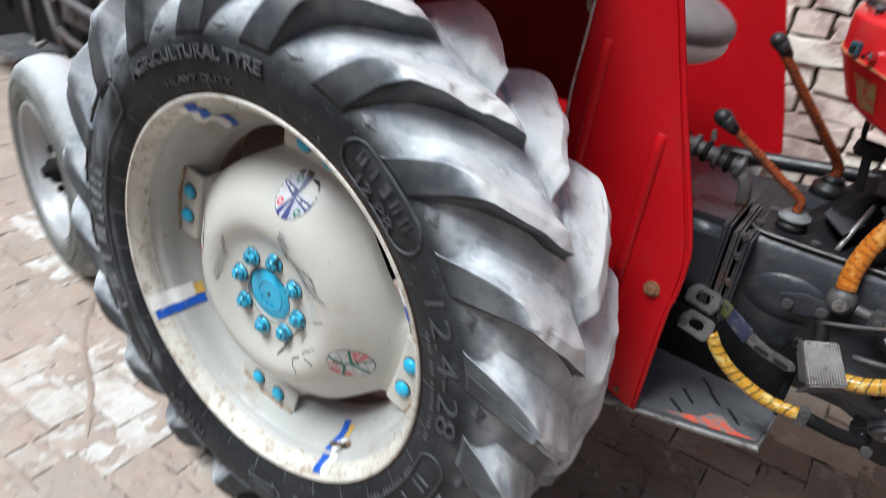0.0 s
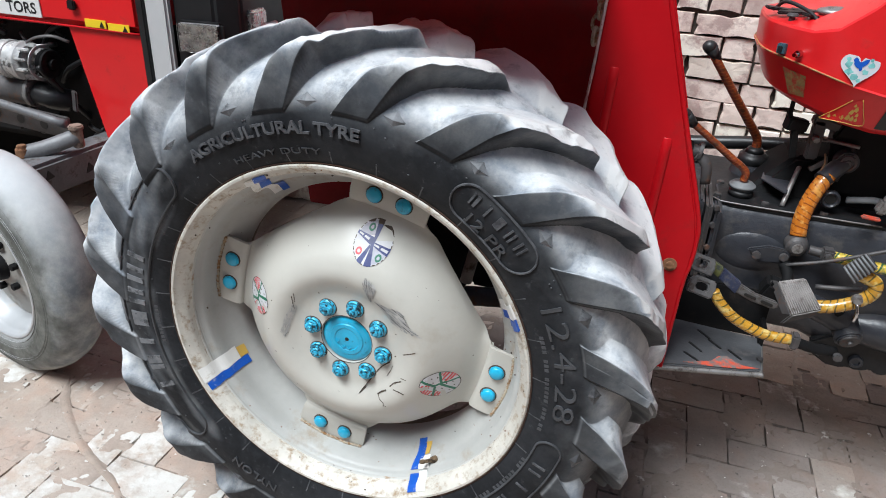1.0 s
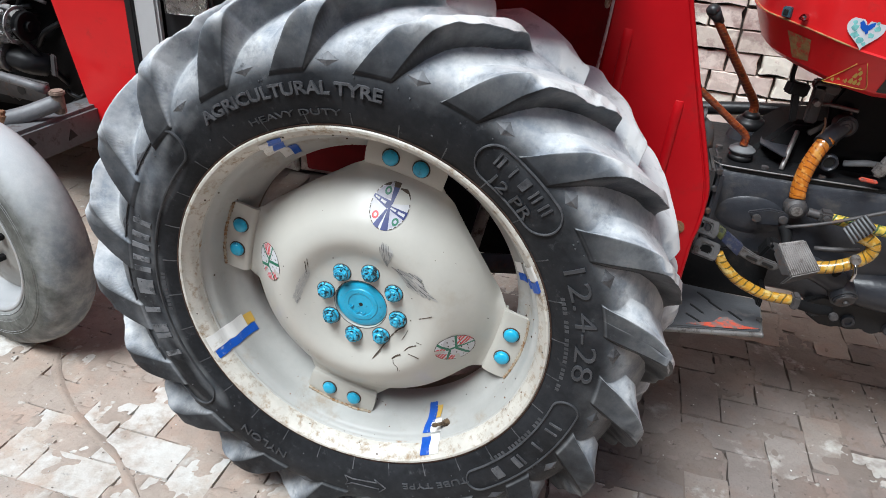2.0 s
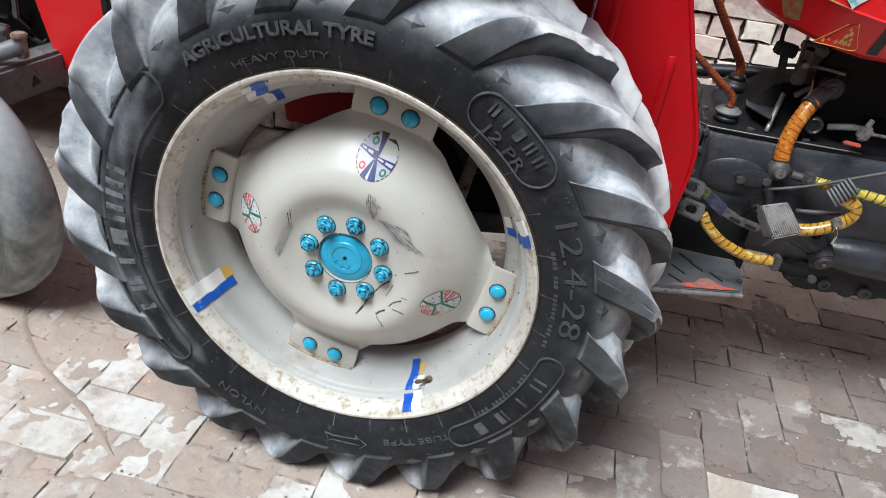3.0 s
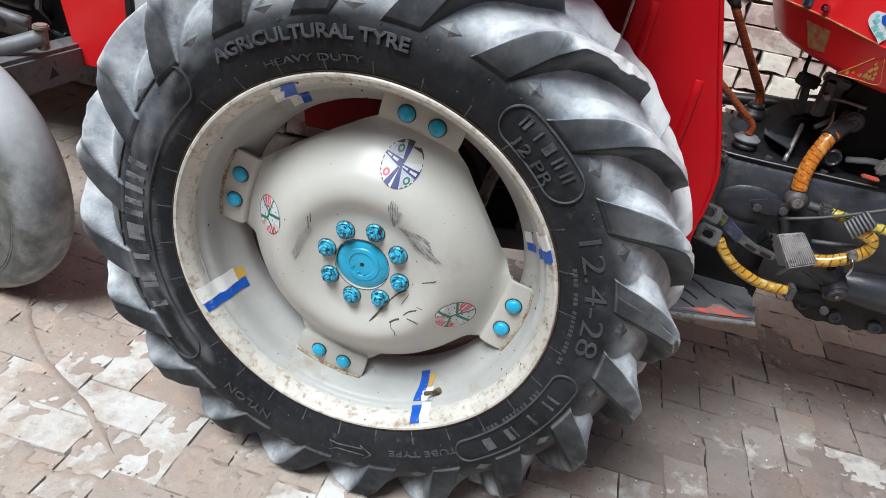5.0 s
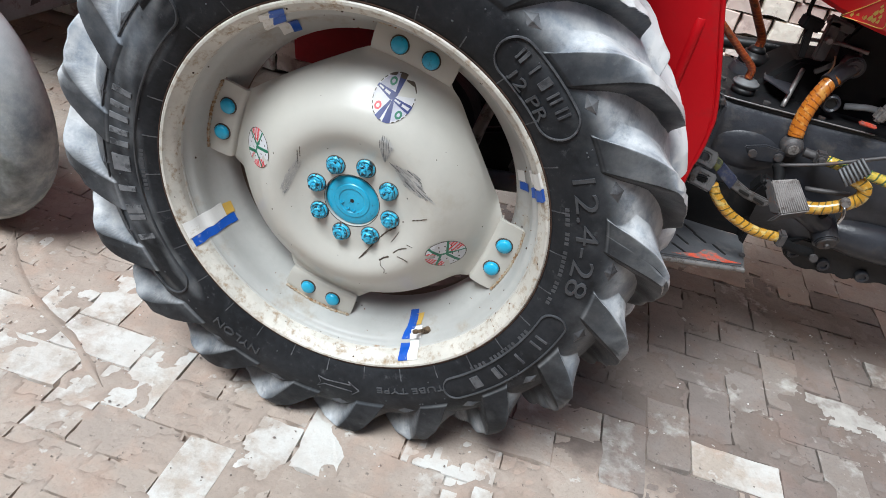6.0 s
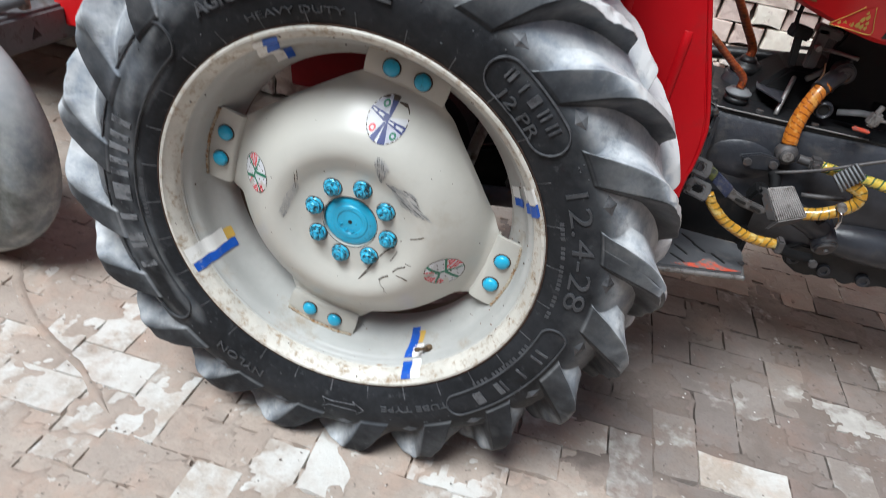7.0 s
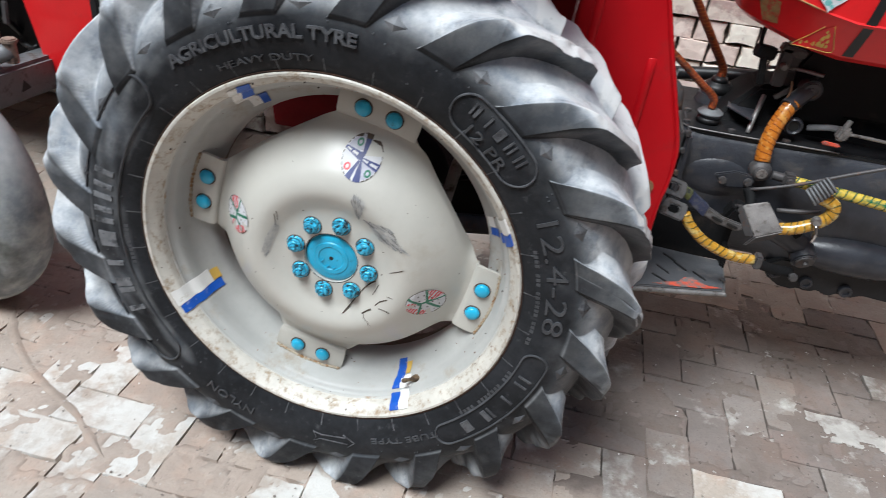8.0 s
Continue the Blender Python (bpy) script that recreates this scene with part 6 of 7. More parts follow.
def tile(corners, thick, w=.003):
    """A plate from its four corners, thickened away from the viewer."""
    c = [Vector(p) for p in corners]
    nrm = (c[1] - c[0]).cross(c[3] - c[0]).normalized()
    if nrm.y < 0:
        nrm = -nrm
    bm = bmesh.new()
    f = [bm.verts.new(p) for p in c]
    b_ = [bm.verts.new(p + nrm * thick) for p in c]
    bm.faces.new(f)
    bm.faces.new(b_[::-1])
    for i in range(4):
        bm.faces.new((f[i], b_[i], b_[(i + 1) % 4], f[(i + 1) % 4]))
    bmesh.ops.recalc_face_normals(bm, faces=bm.faces)
    return bevel(bm, w, 2)


# pedals
PC = [Vector(p) for p in ((.845, .56, .635), (.899, .56, .656), (.938, .505, .611), (.882, .505, .581))]
pedal = part("pedal", tile(PC, .010), M_PAD, tractor, "ribbed steel pedal pad, worn grey", 0.6)
for k in range(14):
    s = (k + .5) / 14
    a, c = PC[0].lerp(PC[1], s), PC[3].lerp(PC[2], s)
    off = Vector((-.2, -.9, .3)).normalized() * .0004
    part("tread_rib", tube([a.lerp(c, .05) + off, a.lerp(c, .95) + off], .0014, 6, 1), M_PAD, pedal, "", 4)
part("pedal_lip", tile([PC[3], PC[2], PC[2] + Vector((-.012, .012, -.03)), PC[3] + Vector((-.014, .012, -.034))], .008), M_IRON, pedal, "", 0.6)
part("pedal_side", tile([PC[0], PC[3], PC[3] + Vector((-.016, .02, -.012)), PC[0] + Vector((-.016, .02, -.010))], .006), M_IRON, pedal, "", 0.6)
part("pedal_arm", join(tube([(.90, .55, .60), (.95, .575, .575), (1.01, .59, .545)], .028, 14, 5), rod((1.012, .63, .552), (1.030, .562, .514), .031, .030, 28, .004)), M_GREY, pedal, "dark grey pedal arm and pivot tube", 0.6)
part("pivot_face", join(rod((1.030, .562, .514), (1.031, .558, .512), .024, .022, 24, .001), rod((1.031, .559, .512), (1.033, .552, .509), .007, .006, 12)), M_IRON, pedal, "", 0.6)
part("pedal_bolt", hexhead((.985, .57, .575), .011, .02, (.3, -.5, .8)), M_DARK, pedal, "", 0.6)
T2 = [(.925, .535, .600), (.965, .53, .612), (1.002, .53, .632), (1.028, .53, .658), (1.028, .53, .685), (1.004, .53, .697), (.99, .53, .700)]
part("tape_wrap", tube(T2, .0148, 18, 8, lump=.03), M_WRAP_Y, pedal, "yellow-orange tape wound round the bent arm", 4)
P3 = [Vector(p) for p in ((.953, .525, .712), (.989, .525, .755), (1.016, .51, .731), (.980, .51, .684))]
ped3 = part("pedal", tile(P3, .014), M_IRON, tractor, "small ribbed steel pedal")
for k in range(7):
    s = (k + .5) / 7
    off = Vector((-.1, -.95, .2)).normalized() * .0015
    part("tread_rib", tube([P3[0].lerp(P3[1], s) + off, P3[3].lerp(P3[2], s) + off], .0026, 6, 1), M_CAPG, ped3, "", 4)
part("split_pin", tube([(1.00, .505, .640), (1.004, .50, .620), (1.002, .50, .60)], .0042, 8, 4), M_CHROME, pedal, "", 4)
part("split_pin", rod((1.0, .52, .648), (1.0, .505, .648), .011, .010, 18, .001), M_STEEL, pedal, "", 0.6)


def loop_pedal(at, turn):
    """A brake pedal: a rounded frame round a square hole."""
    bm = bmesh.new()
    o = [(-.030, -.019), (.028, -.022), (.032, -.004), (.028, .020), (-.020, .022), (-.032, .006)]
    i = [(-.013, -.008), (.012, -.009), (.014, -.002), (.012, .009), (-.008, .010), (-.014, .003)]
    vs = [[bm.verts.new((x, y, z)) for x, y in ring] for ring, z in ((o, 0), (i, 0), (o, -.014), (i, -.014))]
    for k in range(6):
        j = (k + 1) % 6
        bm.faces.new((vs[0][k], vs[0][j], vs[1][j], vs[1][k]))
        bm.faces.new((vs[2][k], vs[3][k], vs[3][j], vs[2][j]))
        bm.faces.new((vs[0][k], vs[2][k], vs[2][j], vs[0][j]))
        bm.faces.new((vs[1][k], vs[1][j], vs[3][j], vs[3][k]))
    bmesh.ops.recalc_face_normals(bm, faces=bm.faces)
    bevel(bm, .003, 2)
    bm.transform(Matrix.Translation(at) @ turn)
    return bm


brake = part("brake_pedal", loop_pedal((.676, .455, .640), pose(0, 0, 0, 62, 12, 4)), M_PEDAL, tractor, "grey iron brake pedal with a square hole", 0.6)
part("tape_wrap", tube([(.704, .466, .628), (.724, .462, .602), (.765, .46, .570), (.828, .46, .547), (.884, .462, .545)], .0123, 16, 8, lump=.04), M_WRAP_Y, brake, "yellow tape wound round the pedal arm", 4)
part("arm_end", box((.018, .03, .034), Matrix.Translation((.893, .462, .545)), .004), M_IRON, brake, "", 0.6)
brake2 = part("brake_pedal", loop_pedal((.668, .49, .678), pose(0, 0, 0, 62, 12, 4)), M_PEDAL, tractor, "grey iron brake pedal with a square hole", 0.6)
part("pedal_arm", plate([(.688, .676), (.722, .657), (.765, .629), (.800, .612), (.848, .601), (.856, .588), (.842, .580), (.795, .590), (.758, .606), (.715, .638), (.684, .660)], .520, .010, .003), M_PEDAL, brake2, "flat worn iron arm", 0.6)
part("arm_label", plate([(.7215, .6600), (.7640, .6320), (.7570, .6035), (.7145, .6350)], .5180, .014, .001), M_ARM_B, brake2, "dull blue tape on the arm", 0.6)
part("arm_label", plate([(.7005, .6725), (.7195, .6615), (.7125, .6370), (.6945, .6500)], .5180, .014, .001), M_ARM_G, brake2, "worn yellow-green tape on the arm", 0.6)
for x, z in ((.790, .604), (.828, .594)):
    part("arm_slot", slab([(-.012, -.0035), (.012, -.0035), (.015, 0), (.012, .0035), (-.012, .0035), (-.015, 0)], .0012, Matrix.Translation((x, .5192, z)) @ pose(0, 0, 0, 90, 0, 0) @ pose(0, 0, 0, 0, 0, -16), 0), M_INK, brake2, "dark slot in the arm", 0)
linkp = part("link_plate", plate([(.775, .672), (.82, .688), (.875, .684), (.868, .650), (.80, .642)], .628, .012, .003), M_GREY, tractor, "dark grey link plate with two bolts", 0.6)
for x, z in ((.797, .662), (.856, .668)):
    part("link_bolt", hexhead((x, .628, z), .011, .010), M_IRON, linkp, "", 0.6)
part("link_arm", tube([(.86, .62, .655), (.872, .60, .63), (.868, .58, .60)], .013, 10, 4), M_DARK, linkp, "", 4)
part("link_block", box((.05, .05, .05), Matrix.Translation((.845, .585, .60)) @ pose(0, 0, 0, 10, 20, 0), .008), M_DARK, linkp, "", 0.6)
part("lower_arm", tube([(.90, .50, .52), (.96, .53, .495), (1.01, .56, .48)], .013, 10, 4, flat=.6), M_DARK, tractor, "", 4)
part("lower_bolt", hexhead((1.012, .545, .478), .011, .012), M_IRON, tractor, "", 0.6)
tap = part("fuel_tap", join(box((.026, .026, .036), Matrix.Translation((1.031, .66, .815)) @ pose(0, 0, 0, 0, 15, 0), .006), rod((1.031, .66, .83), (1.036, .66, .848), .007, .006, 12, .001), tube([(1.04, .66, .815), (1.09, .665, .812), (1.20, .68, .80)], .004, 8, 4)), M_STEEL, tractor, "dull metal fuel tap", 0.6)
part("tap_handle", box((.040, .012, .009), Matrix.Translation((1.011, .65, .788)) @ pose(0, 0, 0, 0, 4, 0), .003), M_ORANGE, tap, "orange tap handle")
part("bore_ring", lathe([(.012, .004), (.013, -.004), (.017, -.007), (.021, -.004), (.022, .006)], (.932, .70, .800), 28), M_GREY, under, "dark ring round an open bore", 0.6)
part("bore", rod((.932, .704, .800), (.932, .700, .800), .0135, None, 20), M_INK, under, "", 0)
# added pale strip that stands in for light through a gap
part("pale_hose", tube([(.975, .735, .792), (.998, .722, .801), (1.022, .718, .806), (1.052, .722, .804)], .0085, 12, 6, flat=.7), M_CAPG, under, "pale strip in place of a bright gap", 4)
part("hanging_wire", tube([(.893, .705, .905), (.897, .70, .885), (.892, .695, .862)], .0022, 6, 4), M_RUST, under, "rusty hanging wire", 4)

# footstep
step = part("footstep", slab([(.40, .345), (.655, .408), (.836, .454), (.846, .462), (.858, .600), (.60, .62), (.40, .62)], .010, Matrix.Translation((0, 0, .442)), .003), M_STEP, tractor, "grey steel footstep with slots and orange paint")
part("step_lip", tube([(.42, .350, .441), (.655, .407, .441), (.834, .4525, .441), (.846, .466, .441), (.856, .59, .441)], .0065, 8, 6), M_STEEL, step, "bare worn lip", 4)
part("orange_paint", slab([(.672, .424), (.70, .438), (.735, .452), (.752, .478), (.772, .486), (.790, .470), (.806, .460), (.840, .462), (.80, .446), (.735, .431)], .0008, Matrix.Translation((0, 0, .4523)), 0), M_ORANGE, step, "smeared orange paint")
for x, y, a in ((.70, .50, 12), (.745, .53, 12), (.79, .50, 12), (.72, .565, 12), (.69, .455, 20)):
    part("slot", slab([(-.020, -.003), (.020, -.003), (.023, 0), (.020, .003), (-.020, .003), (-.023, 0)], .0010, Matrix.Translation((x, y, .4522)) @ pose(0, 0, 0, 0, 0, a - 60), 0), M_INK, step)
part("step_bolt", hexhead((.845, .50, .452), .008, .006, (0, 0, 1)), M_IRON, step, "", 0.6)
part("step_back", box((.46, .012, .13), Matrix.Translation((.63, .628, .505)), .003), M_DARK, step)
part("step_hanger", box((.012, .07, .06), Matrix.Translation((.852, .605, .47)), .003), M_DARK, step)

# ---- the other tractor, seen by its nose ----
NOSE = (-1.35, 1.30, 0.0)
other = thing("tractor", NOSE, "second red farm tractor with open engine bay and grey front tyre", "tractor")
part("hood", box((2.60, .86, .42), Matrix.Translation((-2.41, 1.310, 1.1555)), .02, 3), M_REDH, other, "bright red hood side")
part("side_panel", plate([(-1.407, .944), (-1.113, .944), (-1.113, .50), (-1.315, .50)], .885, .012, .003), M_REDH, other, "bright red lower side panel")
part("hood_edge", tube([(-2.60, .879, .946), (-1.5, .879, .945), (-1.115, .879, .943)], .004, 8, 3), M_RED, other, "", 4)
part("nose_trim", box((.026, .02, .80), Matrix.Translation((-1.0995, .884, .90)), .003), M_BLACK, other, "black rubber trim")
part("nose_side", box((.085, .03, .80), Matrix.Translation((-1.044, .895, .90)), .008, 3), M_SILVER, other, "silver-grey painted nose side")
grille = part("grille", slab([(-1.0, .905), (-.86, .925), (-.80, .985), (-.80, 1.64), (-.86, 1.70), (-1.0, 1.70)], .80, Matrix.Translation((0, 0, .50)), .01), M_BLACK, other, "black front grille")
lamp = part("headlight", box((.150, .03, .100), Matrix.Translation((-.905, .912, .950)) @ pose(0, 0, 0, 0, 0, 8), .010, 3), M_BLACK, other, "square headlight with clear glass")
part("lens", box((.138, .006, .090), Matrix.Translation((-.905, .890, .950)) @ pose(0, 0, 0, 0, 0, 8), .005, 3), M_GLASS, lamp, "clear ridged glass")
part("reflector", box((.134, .006, .086), Matrix.Translation((-.905, .8985, .950)) @ pose(0, 0, 0, 0, 0, 8), .002, 2), M_LAMP, lamp)
part("headlight", box((.03, .09, .09), Matrix.Translation((-.795, 1.06, .985)), .008, 3), M_LAMP, other, "small headlight")
badge = part("badge", box((.30, .004, .060), Matrix.Translation((-1.650, .8775, .990)), .001), M_WHITE, other, "white name plate with black letters")
tx = words("TORS", .036)
tx.transform(Matrix.Translation((-1.642, .8750, .972)) @ pose(0, 0, 0, 90, 0, 0))
part("lettering", tx, M_INK, badge, "black letters", 0)
for k in range(2):
    x = -1.284 + .0905 * k
    lb = part("warning_label", box((.084, .003, .026), Matrix.Translation((x, .8780, .962 - .006 * k)), .0008), M_YELLOW, other, "yellow warning label")
    part("label_print", plate([(x + .016, .952 - .006 * k), (x + .036, .952 - .006 * k), (x + .026, .971 - .006 * k)], .8752, .0008, 0), M_INK, lb, "black triangle", 0)
part("hood_catch", box((.03, .015, .03), Matrix.Translation((-1.361, .870, 1.015)), .004), M_DARK, other, "dark hood catch")

engine = part("engine", box((1.10, .50, .52), Matrix.Translation((-1.77, 1.24, .72)), .03, 2), M_DARK, other, "oily black engine block", 0.6)
part("radiator_side", box((.06, .60, .50), Matrix.Translation((-1.25, 1.25, .72)), .01), M_DARK, other)
AX = Matrix.Translation((0, .860, .812)) @ Matrix(((0, 1, 0, 0), (1, 0, 0, 0), (0, 0, 1, 0), (0, 0, 0, 1)))      # turns a lathe's line along x


def along_x(prof, seg=40):
    bm = lathe(prof, (0, 0, 0), seg)
    bm.transform(AX)
    bmesh.ops.recalc_face_normals(bm, faces=bm.faces)
    return bm


alt = part("alternator", along_x([(0, -1.70), (.050, -1.70), (.062, -1.69), (.064, -1.665), (.066, -1.663), (.066, -1.640), (.062, -1.638), (.062, -1.612), (.066, -1.610), (.067, -1.585), (.060, -1.578), (.055, -1.570), (0, -1.568)]), M_ALU, engine, "grimy cast alternator body", 0.6)
for k in range(10):
    part("alternator_rib", box((.050, .010, .016), AX @ pose(0, 0, 0, 0, 36 * k, 0) @ Matrix.Translation((.0, -1.56, .056)) @ pose(0, 0, 0, 0, 0, 90), .003), M_ALU, alt, "", 0.6)
for k in range(9):
    part("fan_blade", box((.020, .003, .030), AX @ pose(0, 0, 0, 0, 40 * k, 0) @ Matrix.Translation((0, -1.533, .036)) @ pose(0, 0, 0, 25, 0, 60), .001), M_STEEL, alt, "", 0.6)
part("fan_ring", along_x([(.050, -1.526), (.060, -1.524), (.060, -1.521), (.050, -1.521)]), M_ALU, alt, "", 0.6)
part("pulley", along_x([(.012, -1.512), (.046, -1.510), (.049, -1.505), (.040, -1.498), (.040, -1.494), (.049, -1.487), (.046, -1.482), (.034, -1.480), (.018, -1.486), (.016, -1.470), (0, -1.468)]), M_DARK, alt, "worn pulley with a groove", 0.6)
part("fan_belt", tube([(-1.496, .815, .812), (-1.496, .845, .77), (-1.496, .93, .66), (-1.496, 1.0, .58)], .010, 8, 6), M_RUBBER, engine, "black fan belt", 4)
part("alternator_bracket", tube([(-1.575, .86, .876), (-1.53, .86, .896), (-1.47, .87, .905), (-1.43, .90, .885)], .006, 10, 5, flat=.6), M_IRON, engine, "", 4)
part("terminal_cap", cushion((-1.705, .865, .812), (.022, .045, .045), 3), M_BLACK, alt, "black terminal cap", 4)
part("oil_filter", rod((-1.80, .88, .70), (-1.60, .875, .70), .052, .050, 28, .008), M_IRON, engine, "dark cylinder below", 0.6)
part("hose_clamp", rod((-1.605, .875, .70), (-1.585, .874, .70), .054, .054, 28, .002), M_STEEL, engine, "", 0.6)
part("hose", tube([(-1.585, .874, .70), (-1.53, .88, .685), (-1.50, .92, .67)], .040, 14, 5), M_RUBBER, engine, "", 4)
random.seed(21)
for k in range(46):
    p = Vector((random.uniform(-2.2, -1.30), random.uniform(.93, .99), random.uniform(.50, .93)))
    d = Vector((random.uniform(-.12, .12), random.uniform(-.02, .03), random.uniform(-.10, .10)))
    part("pipe", tube([p, p + d * .5 + Vector((0, -.02, .01)), p + d], random.uniform(.005, .012), 8, 4), random.choice((M_DARK, M_DARK, M_RUBBER)), engine, "", 4)
part("tag", box((.022, .01, .075), Matrix.Translation((-1.395, .84, .70)) @ pose(0, 0, 0, 0, 8, 0), .004), M_IRON, engine, "", 0.6)
body_ = part("transmission", bevel(box((1.70, .50, .62), Matrix.Translation((-2.95, 1.27, .58)), 0), .05, 3), M_DARK, other, "oily black transmission housing", 0.7)
for k in range(5):
    part("cover_rib", box((.03, .03, .26), Matrix.Translation((-2.50 - .2 * k, 1.02, .60)), .006), M_DARK, body_, "", 0.6)
    part("cover_bolt", hexhead((-2.42 - .2 * k, 1.03, .70 - .05 * (k % 3)), .014, .02), M_STEEL, body_, "", 0.6)
part("footstep", box((.42, .30, .02), Matrix.Translation((-2.62, .92, .36)), .004), M_STEP, other, "grey steel footstep")
part("step_hanger", box((.03, .03, .26), Matrix.Translation((-2.42, 1.02, .48)) @ pose(0, 0, 0, 15, 0, 0), .004), M_IRON, other, "", 0.6)
for a_, c_ in (((-2.35, .92, .62), (-2.20, .90, .40)), ((-2.55, .93, .66), (-2.45, .90, .42)), ((-2.25, .90, .52), (-2.05, .90, .47))):
    part("pedal_arm", tube([a_, Vector(a_).lerp(Vector(c_), .5) + Vector((.03, -.02, .0)), c_], .016, 10, 5), M_IRON, other, "dull iron pedal arm", 4)
    part("pedal", box((.07, .05, .018), Matrix.Translation(c_) @ pose(0, 0, 0, 25, 10, 0), .004), M_STEEL, other, "worn steel pedal pad", 0.6)
rail = part("frame_rail", box((.60, .02, .075), Matrix.Translation((-1.70, .80, .635)) @ pose(0, 0, 0, 0, 4, 0), .004), M_IRON, other, "dark steel rail with holes", 0.6)
for k in range(5):
    part("rail_hole", rod((-1.90 + .10 * k, .789, .645 - .007 * k), (-1.90 + .10 * k, .7885, .645 - .007 * k), .016, .016, 14), M_INK, rail)
part("drag_link", tube([(-1.95, .76, .73), (-1.63, .75, .686), (-1.36, .745, .650)], .015, 12, 4), M_GREYP, other, "grey steering rod", 4)
pin = Vector((-1.287, .716, .64))
king = part("king_pin", join(rod(pin + Vector((0, 0, -.05)), pin + Vector((0, 0, .012)), .018, .018, 24, .003), rod(pin + Vector((0, 0, .010)), pin + Vector((0, 0, .026)), .024, .023, 24, .004)), M_KING, other, "brown king pin cap", 0.6)
part("steering_arm", tube([(-1.287, .716, .628), (-1.352, .65, .600), (-1.404, .60, .586)], .019, 12, 5, flat=1.4), M_GREYP, other, "grey forged steering arm", 4)
part("arm_nut", join(rod((-1.404, .60, .575), (-1.404, .60, .606), .022, .020, 16, .003), hexhead((-1.404, .60, .604), .016, .012, (0, 0, 1))), M_RUST, other, "rusty nut on the steering arm", 0.6)
beam = box((.10, .66, .115), Matrix.Translation((-1.345, .82, .512)) @ pose(0, 0, 0, -2, 0, 0), .012)
part("axle_beam", beam, M_GREYP, other, "dark grey front axle beam", 0.6)
for y, z, s_ in ((.583, .535, 1.0), (.750, .506, 1.1)):
    part("beam_hole", slab([(-.018 * s_, -.014 * s_), (.020 * s_, -.010 * s_), (-.002, .018 * s_)], .002, Matrix.Translation((-1.2955, y, z)) @ Matrix(((0, 0, 1, 0), (1, 0, 0, 0), (0, 1, 0, 0), (0, 0, 0, 1))), 0), M_INK, other, "dark three-cornered hole", 0)
part("axle_beam", box((.07, .5, .06), Matrix.Translation((-1.40, .86, .47)) @ pose(0, 0, 0, 5, 0, 0), .012), M_DARK, other, "", 0.6)

FW = Vector((-1.245, .228, .355))
STEER = -12.4                  # the front wheel stands turned


def fp(prof, k=.9916):
    """A profile of the front wheel, at its true width and size."""
    return [(r * k, .11 + (y - .11) * .688) for r, y in prof]


front = new("front_wheel")
front.parent = other
HUB = FW + Vector((0, .11, 0))
front.location = HUB - ORIGIN[other.name]
front.rotation_euler = (0, 0, radians(STEER))
ORIGIN[front.name] = HUB.copy()
tagged(front, "small front wheel with worn grey tyre and silver rim")
half = [(.213, .012), (.222, .002), (.238, -.006), (.262, -.012), (.285, -.011), (.305, -.006), (.322, .004), (.334, .016), (.342, .032), (.3495, .054), (.3545, .082), (.3575, .110)]
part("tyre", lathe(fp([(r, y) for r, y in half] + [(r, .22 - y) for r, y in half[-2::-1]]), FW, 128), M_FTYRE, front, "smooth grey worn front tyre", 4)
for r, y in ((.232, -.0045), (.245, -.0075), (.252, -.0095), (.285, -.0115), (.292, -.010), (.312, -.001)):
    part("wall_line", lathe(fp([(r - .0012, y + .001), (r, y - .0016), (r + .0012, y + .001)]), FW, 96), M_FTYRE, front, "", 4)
part("rim", lathe(fp([(.214, .012), (.217, .004), (.214, -.001), (.208, .000), (.204, .010), (.202, .030), (.198, .040), (.190, .050), (.186, .075), (.180, .085), (.18, .14), (.205, .20)], 1.018), FW, 96), mat("silver_rim_paint", (.40, .41, .42), .4, .1, var=.06, scale=5, bump=.05, dirt=(.45, .42, .38), amount=.2, dirt_scale=12), front, "silver painted rim", 4)
part("disc", lathe(fp([(0, .068), (.055, .068), (.062, .078), (.10, .083), (.135, .100), (.165, .116), (.182, .120)]), FW, 64), mat("dusty_grey_disc_paint", (.30, .295, .275), .55, var=.1, scale=5, bump=.15, dirt=(.20, .16, .12), amount=.22, dirt_scale=12, sharp=.2), front, "pale dusty front wheel disc", 4)
hub = part("hub", join(rod(FW + Vector((0, .10, 0)), FW + Vector((0, .050, 0)), .045, .038, 24, .005), rod(FW + Vector((0, .055, 0)), FW + Vector((0, .030, 0)), .022, .018, 16, .003)), M_DARK, front, "dark greasy hub", 0.6)
for k in range(6):
    a = radians(60 * k + 15)
    part("wheel_nut", hexhead(FW + Vector((.075 * math.cos(a), .088, .075 * math.sin(a))), .012, .018), M_DARK, front, "dark wheel nut", 0.6)

